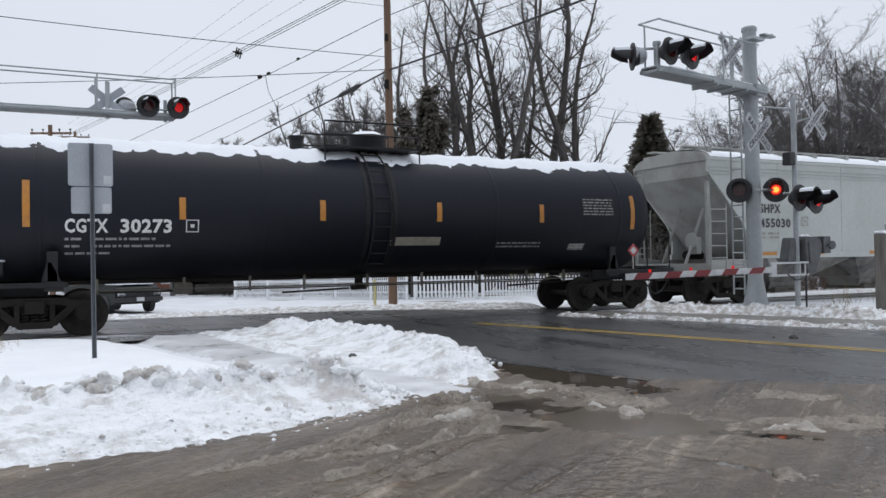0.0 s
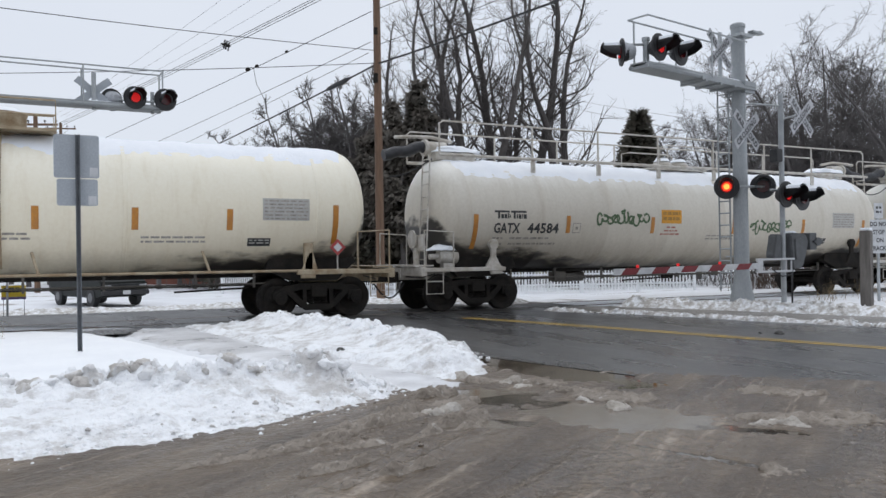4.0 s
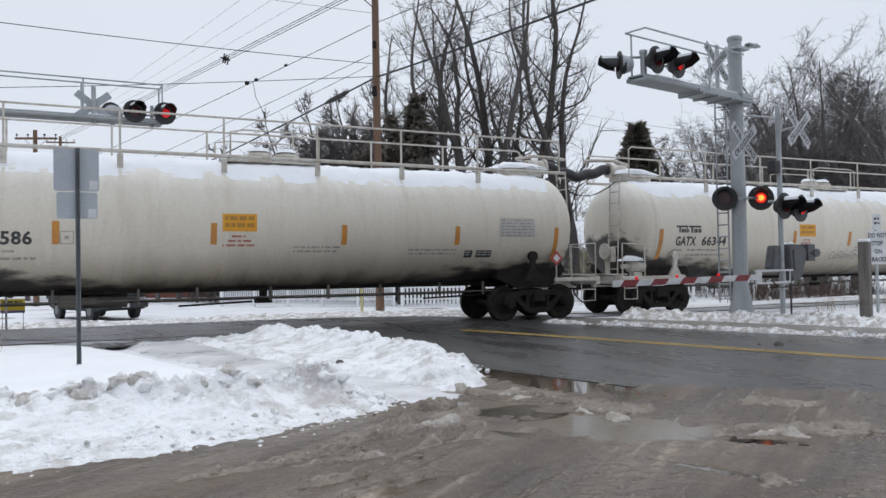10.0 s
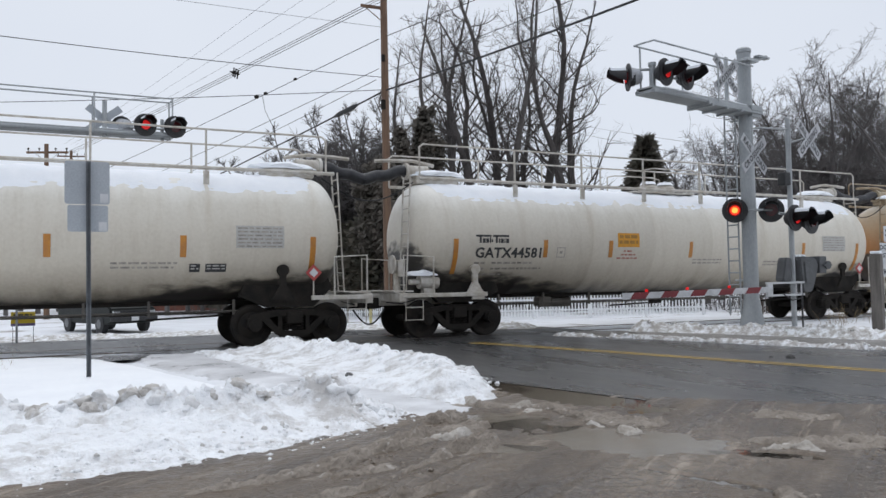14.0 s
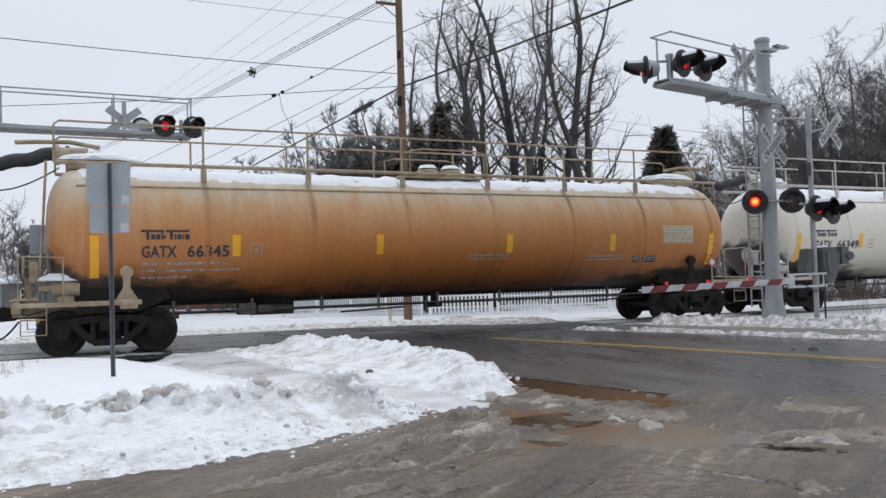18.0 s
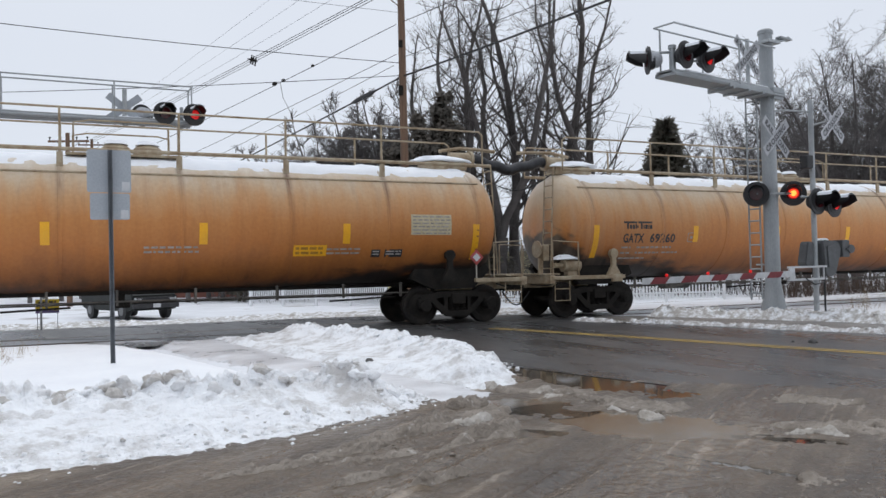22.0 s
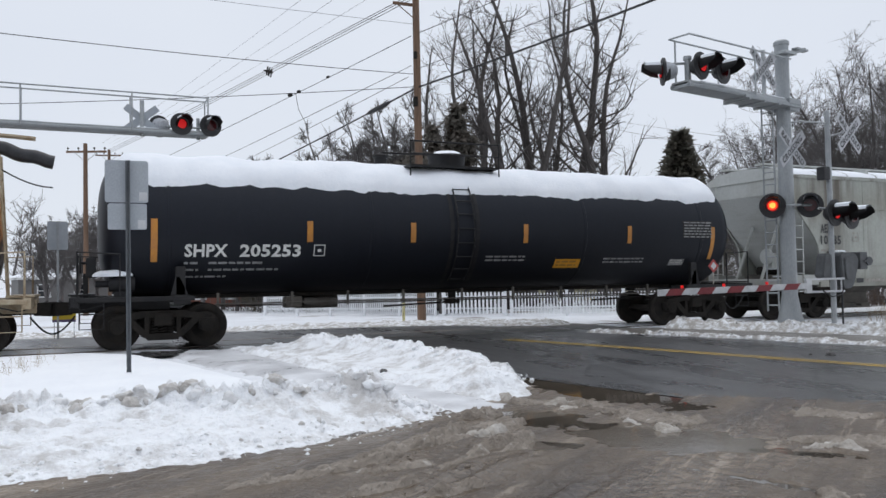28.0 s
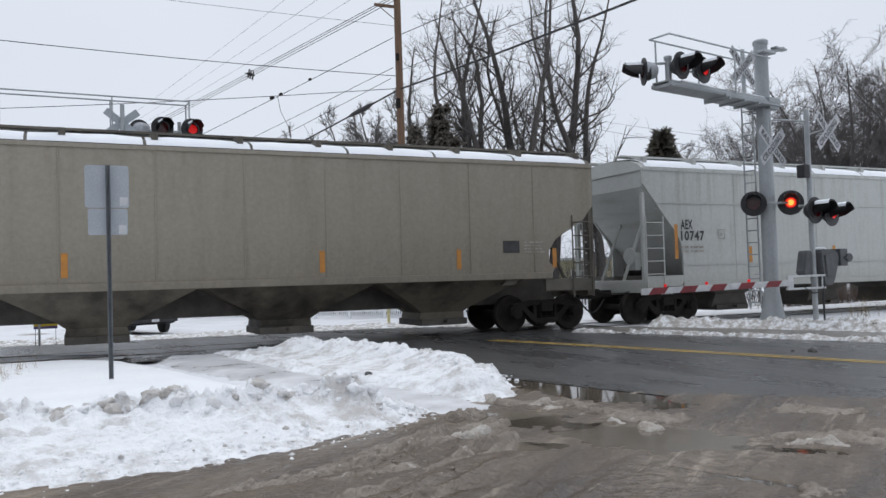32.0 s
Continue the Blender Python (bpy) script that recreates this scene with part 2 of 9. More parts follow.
def banded(name, bands, noise_z=0.35, streak=0.0, streak_from=3.0, streak_scale=5.5, rough=0.5, bump=0.0015, dirt=(0.05, 0.04, 0.03), dirt_amount=0.35):
    """Weathered tank paint: colour bands by height with a ragged border, vertical run-off streaks and grime patches."""
    m = bpy.data.materials.new(name)
    m.use_nodes = True
    n, l = m.node_tree.nodes, m.node_tree.links
    b = n["Principled BSDF"]
    b.inputs["Roughness"].default_value = rough
    co, sep = n.new("ShaderNodeTexCoord"), n.new("ShaderNodeSeparateXYZ")
    l.new(co.outputs["Object"], sep.inputs[0])
    oi, off = n.new("ShaderNodeObjectInfo"), n.new("ShaderNodeVectorMath")
    cmb = n.new("ShaderNodeCombineXYZ")
    mul = n.new("ShaderNodeMath")
    mul.operation, mul.inputs[1].default_value = "MULTIPLY", 50
    l.new(oi.outputs["Random"], mul.inputs[0])
    l.new(mul.outputs[0], cmb.inputs[0])
    l.new(co.outputs["Object"], off.inputs[0])
    l.new(cmb.outputs[0], off.inputs[1])
    mp = n.new("ShaderNodeMapping")
    mp.inputs["Scale"].default_value = (2.6, 1.2, 0.22)
    l.new(off.outputs[0], mp.inputs[0])
    a = n.new("ShaderNodeTexNoise")
    a.inputs["Scale"].default_value, a.inputs["Detail"].default_value, a.inputs["Roughness"].default_value = 1.0, 7, 0.6
    l.new(mp.outputs[0], a.inputs["Vector"])
    s1, s2 = n.new("ShaderNodeMath"), n.new("ShaderNodeMath")
    s1.operation, s1.inputs[1].default_value = "SUBTRACT", 0.5
    s2.operation, s2.inputs[1].default_value = "MULTIPLY_ADD", noise_z * 2
    l.new(a.outputs["Fac"], s1.inputs[0])
    l.new(s1.outputs[0], s2.inputs[0])
    l.new(sep.outputs["Z"], s2.inputs[2])
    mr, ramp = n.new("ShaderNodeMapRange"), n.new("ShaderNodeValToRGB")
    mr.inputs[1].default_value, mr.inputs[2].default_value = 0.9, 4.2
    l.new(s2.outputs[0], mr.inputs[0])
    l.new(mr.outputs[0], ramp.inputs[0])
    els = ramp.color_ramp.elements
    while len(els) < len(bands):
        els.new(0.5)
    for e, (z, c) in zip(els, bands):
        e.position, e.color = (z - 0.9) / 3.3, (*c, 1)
    # grime patches
    mp2, d, dr, dm = n.new("ShaderNodeMapping"), n.new("ShaderNodeTexNoise"), n.new("ShaderNodeValToRGB"), n.new("ShaderNodeMixRGB")
    mp2.inputs["Scale"].default_value = (3.5, 1, 0.5)
    l.new(off.outputs[0], mp2.inputs[0])
    l.new(mp2.outputs[0], d.inputs["Vector"])
    d.inputs["Scale"].default_value, d.inputs["Detail"].default_value, d.inputs["Roughness"].default_value = 1.3, 9, 0.7
    dr.color_ramp.elements[0].position, dr.color_ramp.elements[1].position = 0.5, 0.85
    l.new(d.outputs["Fac"], dr.inputs[0])
    sc = n.new("ShaderNodeMath")
    sc.operation, sc.inputs[1].default_value = "MULTIPLY", dirt_amount
    l.new(dr.outputs[0], sc.inputs[0])
    l.new(sc.outputs[0], dm.inputs[0])
    l.new(ramp.outputs[0], dm.inputs[1])
    dm.inputs[2].default_value = (*dirt, 1)
    last = dm.outputs[0]
    if streak:
        # narrow run-off streaks that fade downwards
        mp3, s3, r3, m3 = n.new("ShaderNodeMapping"), n.new("ShaderNodeTexNoise"), n.new("ShaderNodeValToRGB"), n.new("ShaderNodeMixRGB")
        mp3.inputs["Scale"].default_value = (streak_scale, 0.6, 0.16)
        l.new(off.outputs[0], mp3.inputs[0])
        l.new(mp3.outputs[0], s3.inputs["Vector"])
        s3.inputs["Scale"].default_value, s3.inputs["Detail"].default_value, s3.inputs["Roughness"].default_value = 1.0, 5, 0.55
        r3.color_ramp.elements[0].position, r3.color_ramp.elements[1].position = 0.50, 0.68
        l.new(s3.outputs["Fac"], r3.inputs[0])
        fall, k3 = n.new("ShaderNodeMapRange"), n.new("ShaderNodeMath")
        fall.inputs[1].default_value, fall.inputs[2].default_value = streak_from - 2.6, streak_from
        fall.inputs[3].default_value, fall.inputs[4].default_value = streak * 0.25, streak
        l.new(sep.outputs["Z"], fall.inputs[0])
        k3.operation = "MULTIPLY"
        l.new(r3.outputs[0], k3.inputs[0])
        l.new(fall.outputs[0], k3.inputs[1])
        l.new(k3.outputs[0], m3.inputs[0])
        l.new(last, m3.inputs[1])
        m3.inputs[2].default_value = (*dirt, 1)
        last = m3.outputs[0]
    g, gm, bp = n.new("ShaderNodeTexNoise"), n.new("ShaderNodeMixRGB"), n.new("ShaderNodeBump")
    g.inputs["Scale"].default_value, g.inputs["Detail"].default_value = 14, 6
    l.new(off.outputs[0], g.inputs["Vector"])
    gm.blend_type, gm.inputs[0].default_value = "SOFT_LIGHT", 0.25
    l.new(last, gm.inputs[1])
    l.new(g.outputs["Fac"], gm.inputs[2])
    l.new(gm.outputs[0], b.inputs["Base Color"])
    bp.inputs["Distance"].default_value = bump
    l.new(g.outputs["Fac"], bp.inputs["Height"])
    l.new(bp.outputs[0], b.inputs["Normal"])
    return m


SNOW = mat("clean_snow", (0.86, 0.88, 0.91), (0.80, 0.82, 0.86), 1.5, 0.75, bump=0.02, fine=9)
SNOW_TOP = mat("wind_packed_snow", (0.86, 0.88, 0.91), (0.80, 0.83, 0.87), 2, 0.8, bump=0.008, fine=16)
WET_ROAD = mat("wet_asphalt", (0.068, 0.067, 0.067), (0.042, 0.042, 0.043), 0.7, 0.42, bump=0.004, fine=60, rough2=0.2, stretch=(1, 0.25, 1))
YELLOW_LINE = mat("worn_yellow_paint", (0.52, 0.34, 0.06), (0.34, 0.23, 0.07), 4, 0.45, bump=0.002)
STEEL = mat("galvanised_steel", (0.42, 0.44, 0.45), (0.30, 0.32, 0.33), 2.5, 0.5, 0.35, bump=0.001)
ALU = mat("grey_painted_mast", (0.36, 0.38, 0.39), (0.28, 0.30, 0.31), 1.2, 0.55, 0.1, bump=0.001, stretch=(1, 1, 0.3))
BLACK = mat("flat_black_paint", (0.018, 0.018, 0.02), (0.03, 0.03, 0.032), 4, 0.55)
IRON = mat("grimy_cast_iron", (0.017, 0.016, 0.015), (0.031, 0.027, 0.023), 3, 0.9, 0.0, spec=0.15, bump=0.004, fine=25)
WHEEL = mat("worn_wheel_steel", (0.018, 0.0165, 0.016), (0.034, 0.029, 0.024), 4, 0.75, 0.1, spec=0.2, bump=0.002)
RAIL = mat("polished_rail", (0.25, 0.22, 0.2), (0.12, 0.09, 0.07), 5, 0.35, 0.7)
SIGN_WHITE = mat("sign_white", (0.60, 0.61, 0.62), (0.46, 0.47, 0.48), 5, 0.5)
SIGN_BACK = mat("bare_aluminium_sign", (0.40, 0.43, 0.46), (0.34, 0.37, 0.40), 2, 0.5, 0.2)
RED = mat("red_reflective", (0.21, 0.016, 0.022), (0.15, 0.012, 0.018), 4, 0.45)
LENS = mat("unlit_red_lens", (0.09, 0.006, 0.008), (0.05, 0.004, 0.005), 8, 0.2)
LIT = glow("lit_red_lamp", (1.0, 0.05, 0.015), 1.5)
LIT_CORE = glow("lit_lamp_core", (1.0, 0.20, 0.035), 3.2)
LENS_WARM = glow("lamp_rim_glow", (0.5, 0.01, 0.008), 0.5)
LIT_DIM = glow("lit_lamp_seen_aslant", (0.8, 0.012, 0.012), 0.35)
ORANGE_TAPE = mat("orange_reflector", (0.52, 0.22, 0.03), (0.40, 0.17, 0.04), 6, 0.45)
YELLOW_TAPE = mat("yellow_reflector", (0.85, 0.42, 0.01), (0.78, 0.38, 0.02), 6, 0.4)
INK = mat("black_lettering", (0.02, 0.02, 0.022), (0.045, 0.045, 0.045), 7, 0.5)
INK_FAINT = mat("faded_small_print", (0.22, 0.20, 0.18), (0.40, 0.37, 0.33), 9, 0.6)
WHITE_INK = mat("white_lettering", (0.72, 0.72, 0.70), (0.55, 0.55, 0.53), 7, 0.5)
WHITE_FAINT = mat("faded_white_print", (0.30, 0.30, 0.30), (0.16, 0.16, 0.16), 9, 0.5)
RUBBER = mat("black_rubber", (0.015, 0.015, 0.016), None, 4, 0.6)
WOOD_POLE = mat("weathered_pole_wood", (0.20, 0.12, 0.075), (0.12, 0.075, 0.05), 2, 0.8, bump=0.006, fine=14, stretch=(5, 5, 0.35))
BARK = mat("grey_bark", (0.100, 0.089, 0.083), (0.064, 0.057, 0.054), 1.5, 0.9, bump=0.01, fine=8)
# paler than BARK: distance haze is put into the bark colour
HAZED_BARK = mat("hazed_bark", (0.15, 0.138, 0.135), (0.10, 0.092, 0.09), 1.5, 0.9)
NEEDLES = mat("dark_conifer_needles", (0.070, 0.070, 0.052), (0.105, 0.088, 0.066), 2, 0.85)


# ---- mesh helpers ----
def grid_sheet(name, xs, ys, height, material, kind="structure", label="", category=""):
    me = bpy.data.meshes.new(name)
    nx, ny = len(xs), len(ys)
    me.from_pydata([(x, y, height(x, y)) for y in ys for x in xs], [],
                   [(j * nx + i, j * nx + i + 1, (j + 1) * nx + i + 1, (j + 1) * nx + i) for j in range(ny - 1) for i in range(nx - 1)])
    me.materials.append(material)
    me.shade_smooth()
    return tagged(new(name, me), label, category, kind=kind)


def box(bm, x, y, z, sx, sy, sz, m=None, bevel=0.0):
    """A box centred at x, y, z."""
    mm = (m or Matrix()) @ Matrix.Translation((x, y, z)) @ Matrix.Diagonal((sx, sy, sz, 1))
    made = bmesh.ops.create_cube(bm, size=1.0, matrix=mm)["verts"]
    if bevel:
        bmesh.ops.bevel(bm, geom=list({e for v in made for e in v.link_edges}), offset=bevel, segments=2, affect="EDGES", profile=0.6)
    return bm


def rod(bm, a, b, r, r2=None, seg=8, caps=True):
    """A round bar from a to b, tapering from r to r2."""
    a, b = Vector(a), Vector(b)
    d = b - a
    m = Matrix.Translation((a + b) / 2) @ d.to_track_quat("Z", "Y").to_matrix().to_4x4()
    bmesh.ops.create_cone(bm, cap_ends=caps, segments=seg, radius1=r, radius2=r if r2 is None else r2, depth=d.length, matrix=m)
    return bm


def bent(bm, pts, r, seg=6):
    """A bar bent along points."""
    pts = [Vector(p) for p in pts]
    rings = []
    for i, p in enumerate(pts):
        d = (pts[min(i + 1, len(pts) - 1)] - pts[max(i - 1, 0)]).normalized()
        q = d.to_track_quat("Z", "Y")
        rings.append([bm.verts.new(p + q @ Vector((r * math.cos(2 * math.pi * k / seg), r * math.sin(2 * math.pi * k / seg), 0))) for k in range(seg)])
    for ra, rb in zip(rings, rings[1:]):
        for k in range(seg):
            bm.faces.new((ra[k], ra[(k + 1) % seg], rb[(k + 1) % seg], rb[k]))
    bm.faces.new(rings[0][::-1])
    bm.faces.new(rings[-1])
    return bm


def lathe(bm, profile, m=None, seg=48):
    """Turns (along, radius) pairs about the x axis."""
    m = m or Matrix()
    rings = []
    for a, r in profile:
        rings.append([bm.verts.new(m @ Vector((a, r * math.cos(2 * math.pi * k / seg), r * math.sin(2 * math.pi * k / seg)))) for k in range(seg)])
    for ra, rb in zip(rings, rings[1:]):
        for k in range(seg):
            bm.faces.new((ra[k], ra[(k + 1) % seg], rb[(k + 1) % seg], rb[k]))
    bm.faces.new(rings[0][::-1])
    bm.faces.new(rings[-1])
    return bm


def prism(bm, outline, y0, y1, m=None):
    """An outline in x and z, drawn out from y0 to y1."""
    m = m or Matrix()
    a = [bm.verts.new(m @ Vector((x, y0, z))) for x, z in outline]
    b = [bm.verts.new(m @ Vector((x, y1, z))) for x, z in outline]
    n = len(a)
    for i in range(n):
        bm.faces.new((a[i], a[(i + 1) % n], b[(i + 1) % n], b[i]))
    bm.faces.new(a[::-1])
    bm.faces.new(b)
    return bm


def mesh_of(name, bm, material, smooth=False):
    bmesh.ops.recalc_face_normals(bm, faces=bm.faces)
    me = bpy.data.meshes.new(name)
    bm.to_mesh(me)
    bm.free()
    me.materials.append(material)
    if smooth:
        me.shade_smooth()
        me.set_sharp_from_angle(angle=radians(38))
    return me


def part(name, bm, material, parent, label="", smooth=False, m=None):
    """One mesh object under a thing or under a part; bm may be a finished mesh."""
    me = bm if isinstance(bm, bpy.types.Mesh) else mesh_of(name, bm, material, smooth)
    if material and not me.materials:
        me.materials.append(material)
    ob = new(name, me)
    ob.parent = parent
    if m is not None:
        ob.matrix_basis = m
    return tagged(ob, label)


def thing(name, m, label, category, group="", kind=""):
    ob = new(name)
    ob.empty_display_size = 0.2
    ob.matrix_basis = m
    return tagged(ob, label, category, group, kind)


def solid(name, bm, material, m, label, category, group="", kind="", smooth=False):
    """A thing of one mesh."""
    ob = new(name, mesh_of(name, bm, material, smooth))
    ob.matrix_basis = m
    return tagged(ob, label, category, group, kind)


def letters(text, size, place, spacing=1.0, weight=0.03, width=None):
    """A mesh of lettering; place(u, v) gives the point of the surface for u along and v up."""
    cu = bpy.data.curves.new("lettering", "FONT")
    cu.body, cu.size, cu.space_character, cu.offset = text, size, spacing, weight * size
    cu.resolution_u = 2
    ob = bpy.data.objects.new("lettering", cu)
    me = bpy.data.meshes.new_from_object(ob)
    bpy.data.objects.remove(ob)
    low = min(v.co.x for v in me.vertices)
    span = max(v.co.x for v in me.vertices) - low
    k = width / span if width else 1.0
    for v in me.vertices:
        v.co = place((v.co.x - low) * k, v.co.y)
    return me


def patch(place, w, h, nu=2, nv=8):
    """A thin plate of w by h laid on a surface."""
    bm = bmesh.new()
    g = [[bm.verts.new(place(w * i / nu, h * j / nv)) for i in range(nu + 1)] for j in range(nv + 1)]
    for j in range(nv):
        for i in range(nu):
            bm.faces.new((g[j][i], g[j][i + 1], g[j + 1][i + 1], g[j + 1][i]))
    return bm


def bars(place, rows, seed, h=0.05):
    """Small print that cannot be read: rows of short bars, (v, from, to)."""
    rnd = random.Random(seed)
    bm = bmesh.new()
    for v, u0, u1 in rows:
        u = u0
        while u < u1 - 0.04:
            w = min(rnd.uniform(0.05, 0.22), u1 - u)
            c = [bm.verts.new(place(a, b)) for a, b in ((u, v), (u + w, v), (u + w, v + h), (u, v + h))]
            bm.faces.new(c)
            u += w + 0.035
    return bm


def ladder(x, y, z0, z1, width, rungs, r=0.016, along="x", lean=0.0):
    bm = bmesh.new()
    dx, dy = (width / 2, 0) if along == "x" else (0, width / 2)
    for s in (-1, 1):
        rod(bm, (x + s * dx, y + s * dy, z0), (x + s * dx + lean, y + s * dy, z1), r * 1.3, seg=6)
    for k in range(rungs):
        z = z0 + (z1 - z0) * (k + 0.5) / rungs
        o = lean * (k + 0.5) / rungs
        rod(bm, (x - dx + o, y - dy, z), (x + dx + o, y + dy, z), r, seg=6)
    return bm


def scrawl(place, w, h, seed, width=0.028, loops=9):
    """Sprayed scribble: a winding ribbon without any letters."""
    rnd = random.Random(seed)
    bm = bmesh.new()
    pts, u = [], 0.0
    for k in range(loops):
        cu, cv, ru, rv = w * (k + 0.5) / loops, h * rnd.uniform(0.35, 0.65), w / loops * rnd.uniform(0.4, 0.8), h * rnd.uniform(0.2, 0.5)
        a0 = rnd.uniform(0, 6.28)
        pts += [(cu + ru * math.cos(a0 + j * 0.75), cv + rv * math.sin(a0 + j * 0.75)) for j in range(8)]
    for (ax, ay), (bx, by) in zip(pts, pts[1:]):
        dx, dy = bx - ax, by - ay
        ln = math.hypot(dx, dy) or 1
        nx_, ny_ = -dy / ln * width / 2, dx / ln * width / 2
        q = [bm.verts.new(place(*c)) for c in ((ax - nx_, ay - ny_), (bx - nx_, by - ny_), (bx + nx_, by + ny_), (ax + nx_, ay + ny_))]
        bm.faces.new(q)
    return bm


# ---- ground, roads and snow ----
def smooth(a, b, v):
    f = max(0.0, min(1.0, (v - a) / (b - a)))
    return f * f * (3 - 2 * f)


def ground_z(x, y):
    """The land follows the fall of the line and dips behind it."""
    return rail_z(max(-150, min(150, x))) - 0.02 - 0.42 * smooth(2.0, 13, y) 


def inside(poly, x, y):
    """Distance to the outline, positive inside."""
    best, odd = 1e9, False
    n = len(poly)
    for i in range(n):
        ax, ay = poly[i]
        bx, by = poly[(i + 1) % n]
        dx, dy = bx - ax, by - ay
        f = max(0.0, min(1.0, ((x - ax) * dx + (y - ay) * dy) / (dx * dx + dy * dy)))
        best = min(best, (x - ax - f * dx) ** 2 + (y - ay - f * dy) ** 2)
        if (ay > y) != (by > y) and x < (bx - ax) * (y - ay) / (by - ay) + ax:
            odd = not odd
    return math.sqrt(best) * (1 if odd else -1)


def near_line(line, x, y):
    best = 1e9
    for (ax, ay), (bx, by) in zip(line, line[1:]):
        dx, dy = bx - ax, by - ay
        f = max(0.0, min(1.0, ((x - ax) * dx + (y - ay) * dy) / (dx * dx + dy * dy)))
        best = min(best, (x - ax - f * dx) ** 2 + (y - ay - f * dy) ** 2)
    return math.sqrt(best)


def axis(parts):
    out = []
    for a, b, step in parts:
        n = max(1, round((b - a) / step))
        out += [a + (b - a) * k / n for k in range(n)]
    return out + [parts[-1][1]]


def ground_material():
    """Old snow with bare patches of brown grass and grit."""
    m = mat("snowy_ground", (0.80, 0.82, 0.85), (0.70, 0.71, 0.73), 0.5, 0.8, bump=0.02, fine=7)
    n, l = m.node_tree.nodes, m.node_tree.links
    b = n["Principled BSDF"]
    src = b.inputs["Base Color"].links[0].from_socket
    co, t, r, mix = n.new("ShaderNodeTexCoord"), n.new("ShaderNodeTexNoise"), n.new("ShaderNodeValToRGB"), n.new("ShaderNodeMixRGB")
    t.inputs["Scale"].default_value, t.inputs["Detail"].default_value = 0.35, 9
    r.color_ramp.elements[0].position, r.color_ramp.elements[1].position = 0.60, 0.70
    l.new(co.outputs["Object"], t.inputs["Vector"])
    l.new(t.outputs["Fac"], r.inputs[0])
    l.new(r.outputs[0], mix.inputs[0])
    l.new(src, mix.inputs[1])
    mix.inputs[2].default_value = (0.20, 0.16, 0.12, 1)
    l.new(mix.outputs[0], b.inputs["Base Color"])
    return m


def slush_material():
    """Wet brown grit and slush over old tarmac: wet film, churned ruts and pale slush."""
    m = bpy.data.materials.new("wet_slush_lot")
    m.use_nodes = True
    n, l = m.node_tree.nodes, m.node_tree.links
    b = n["Principled BSDF"]
    co, mp = n.new("ShaderNodeTexCoord"), n.new("ShaderNodeMapping")
    mp.vector_type = "TEXTURE"
    mp.inputs["Rotation"].default_value = (0, 0, radians(34))
    mp.inputs["Scale"].default_value = (2.8, 0.62, 1)
    l.new(co.outputs["Object"], mp.inputs[0])
    a, ra = n.new("ShaderNodeTexNoise"), n.new("ShaderNodeValToRGB")
    a.inputs["Scale"].default_value, a.inputs["Detail"].default_value, a.inputs["Roughness"].default_value = 0.9, 9, 0.62
    l.new(mp.outputs[0], a.inputs["Vector"])
    e = ra.color_ramp.elements
    e[0].position, e[0].color = 0.30, (0.043, 0.031, 0.022, 1)
    e[1].position, e[1].color = 0.48, (0.092, 0.067, 0.045, 1)
    for p, c in ((0.60, (0.138, 0.104, 0.071, 1)), (0.72, (0.39, 0.32, 0.245, 1))):
        q = e.new(p)
        q.color = c
    l.new(a.outputs["Fac"], ra.inputs[0])
    g, gm = n.new("ShaderNodeTexNoise"), n.new("ShaderNodeMixRGB")
    g.inputs["Scale"].default_value, g.inputs["Detail"].default_value = 22, 7
    l.new(co.outputs["Object"], g.inputs["Vector"])
    gm.blend_type, gm.inputs[0].default_value = "SOFT_LIGHT", 0.5
    l.new(ra.outputs[0], gm.inputs[1])
    l.new(g.outputs["Fac"], gm.inputs[2])
    l.new(gm.outputs[0], b.inputs["Base Color"])
    w, rr = n.new("ShaderNodeTexNoise"), n.new("ShaderNodeValToRGB")
    w.inputs["Scale"].default_value, w.inputs["Detail"].default_value = 0.55, 5
    l.new(mp.outputs[0], w.inputs["Vector"])
    rr.color_ramp.elements[0].position, rr.color_ramp.elements[0].color = 0.42, (0.20, 0.20, 0.20, 1)
    rr.color_ramp.elements[1].position, rr.color_ramp.elements[1].color = 0.62, (0.52, 0.52, 0.52, 1)
    l.new(w.outputs["Fac"], rr.inputs[0])
    l.new(rr.outputs[0], b.inputs["Roughness"])
    bp, mul = n.new("ShaderNodeBump"), n.new("ShaderNodeMath")
    mul.operation = "MULTIPLY"
    l.new(g.outputs["Fac"], mul.inputs[0])
    l.new(rr.outputs[0], mul.inputs[1])
    bp.inputs["Distance"].default_value = 0.06
    l.new(mul.outputs[0], bp.inputs["Height"])
    l.new(bp.outputs[0], b.inputs["Normal"])
    return m


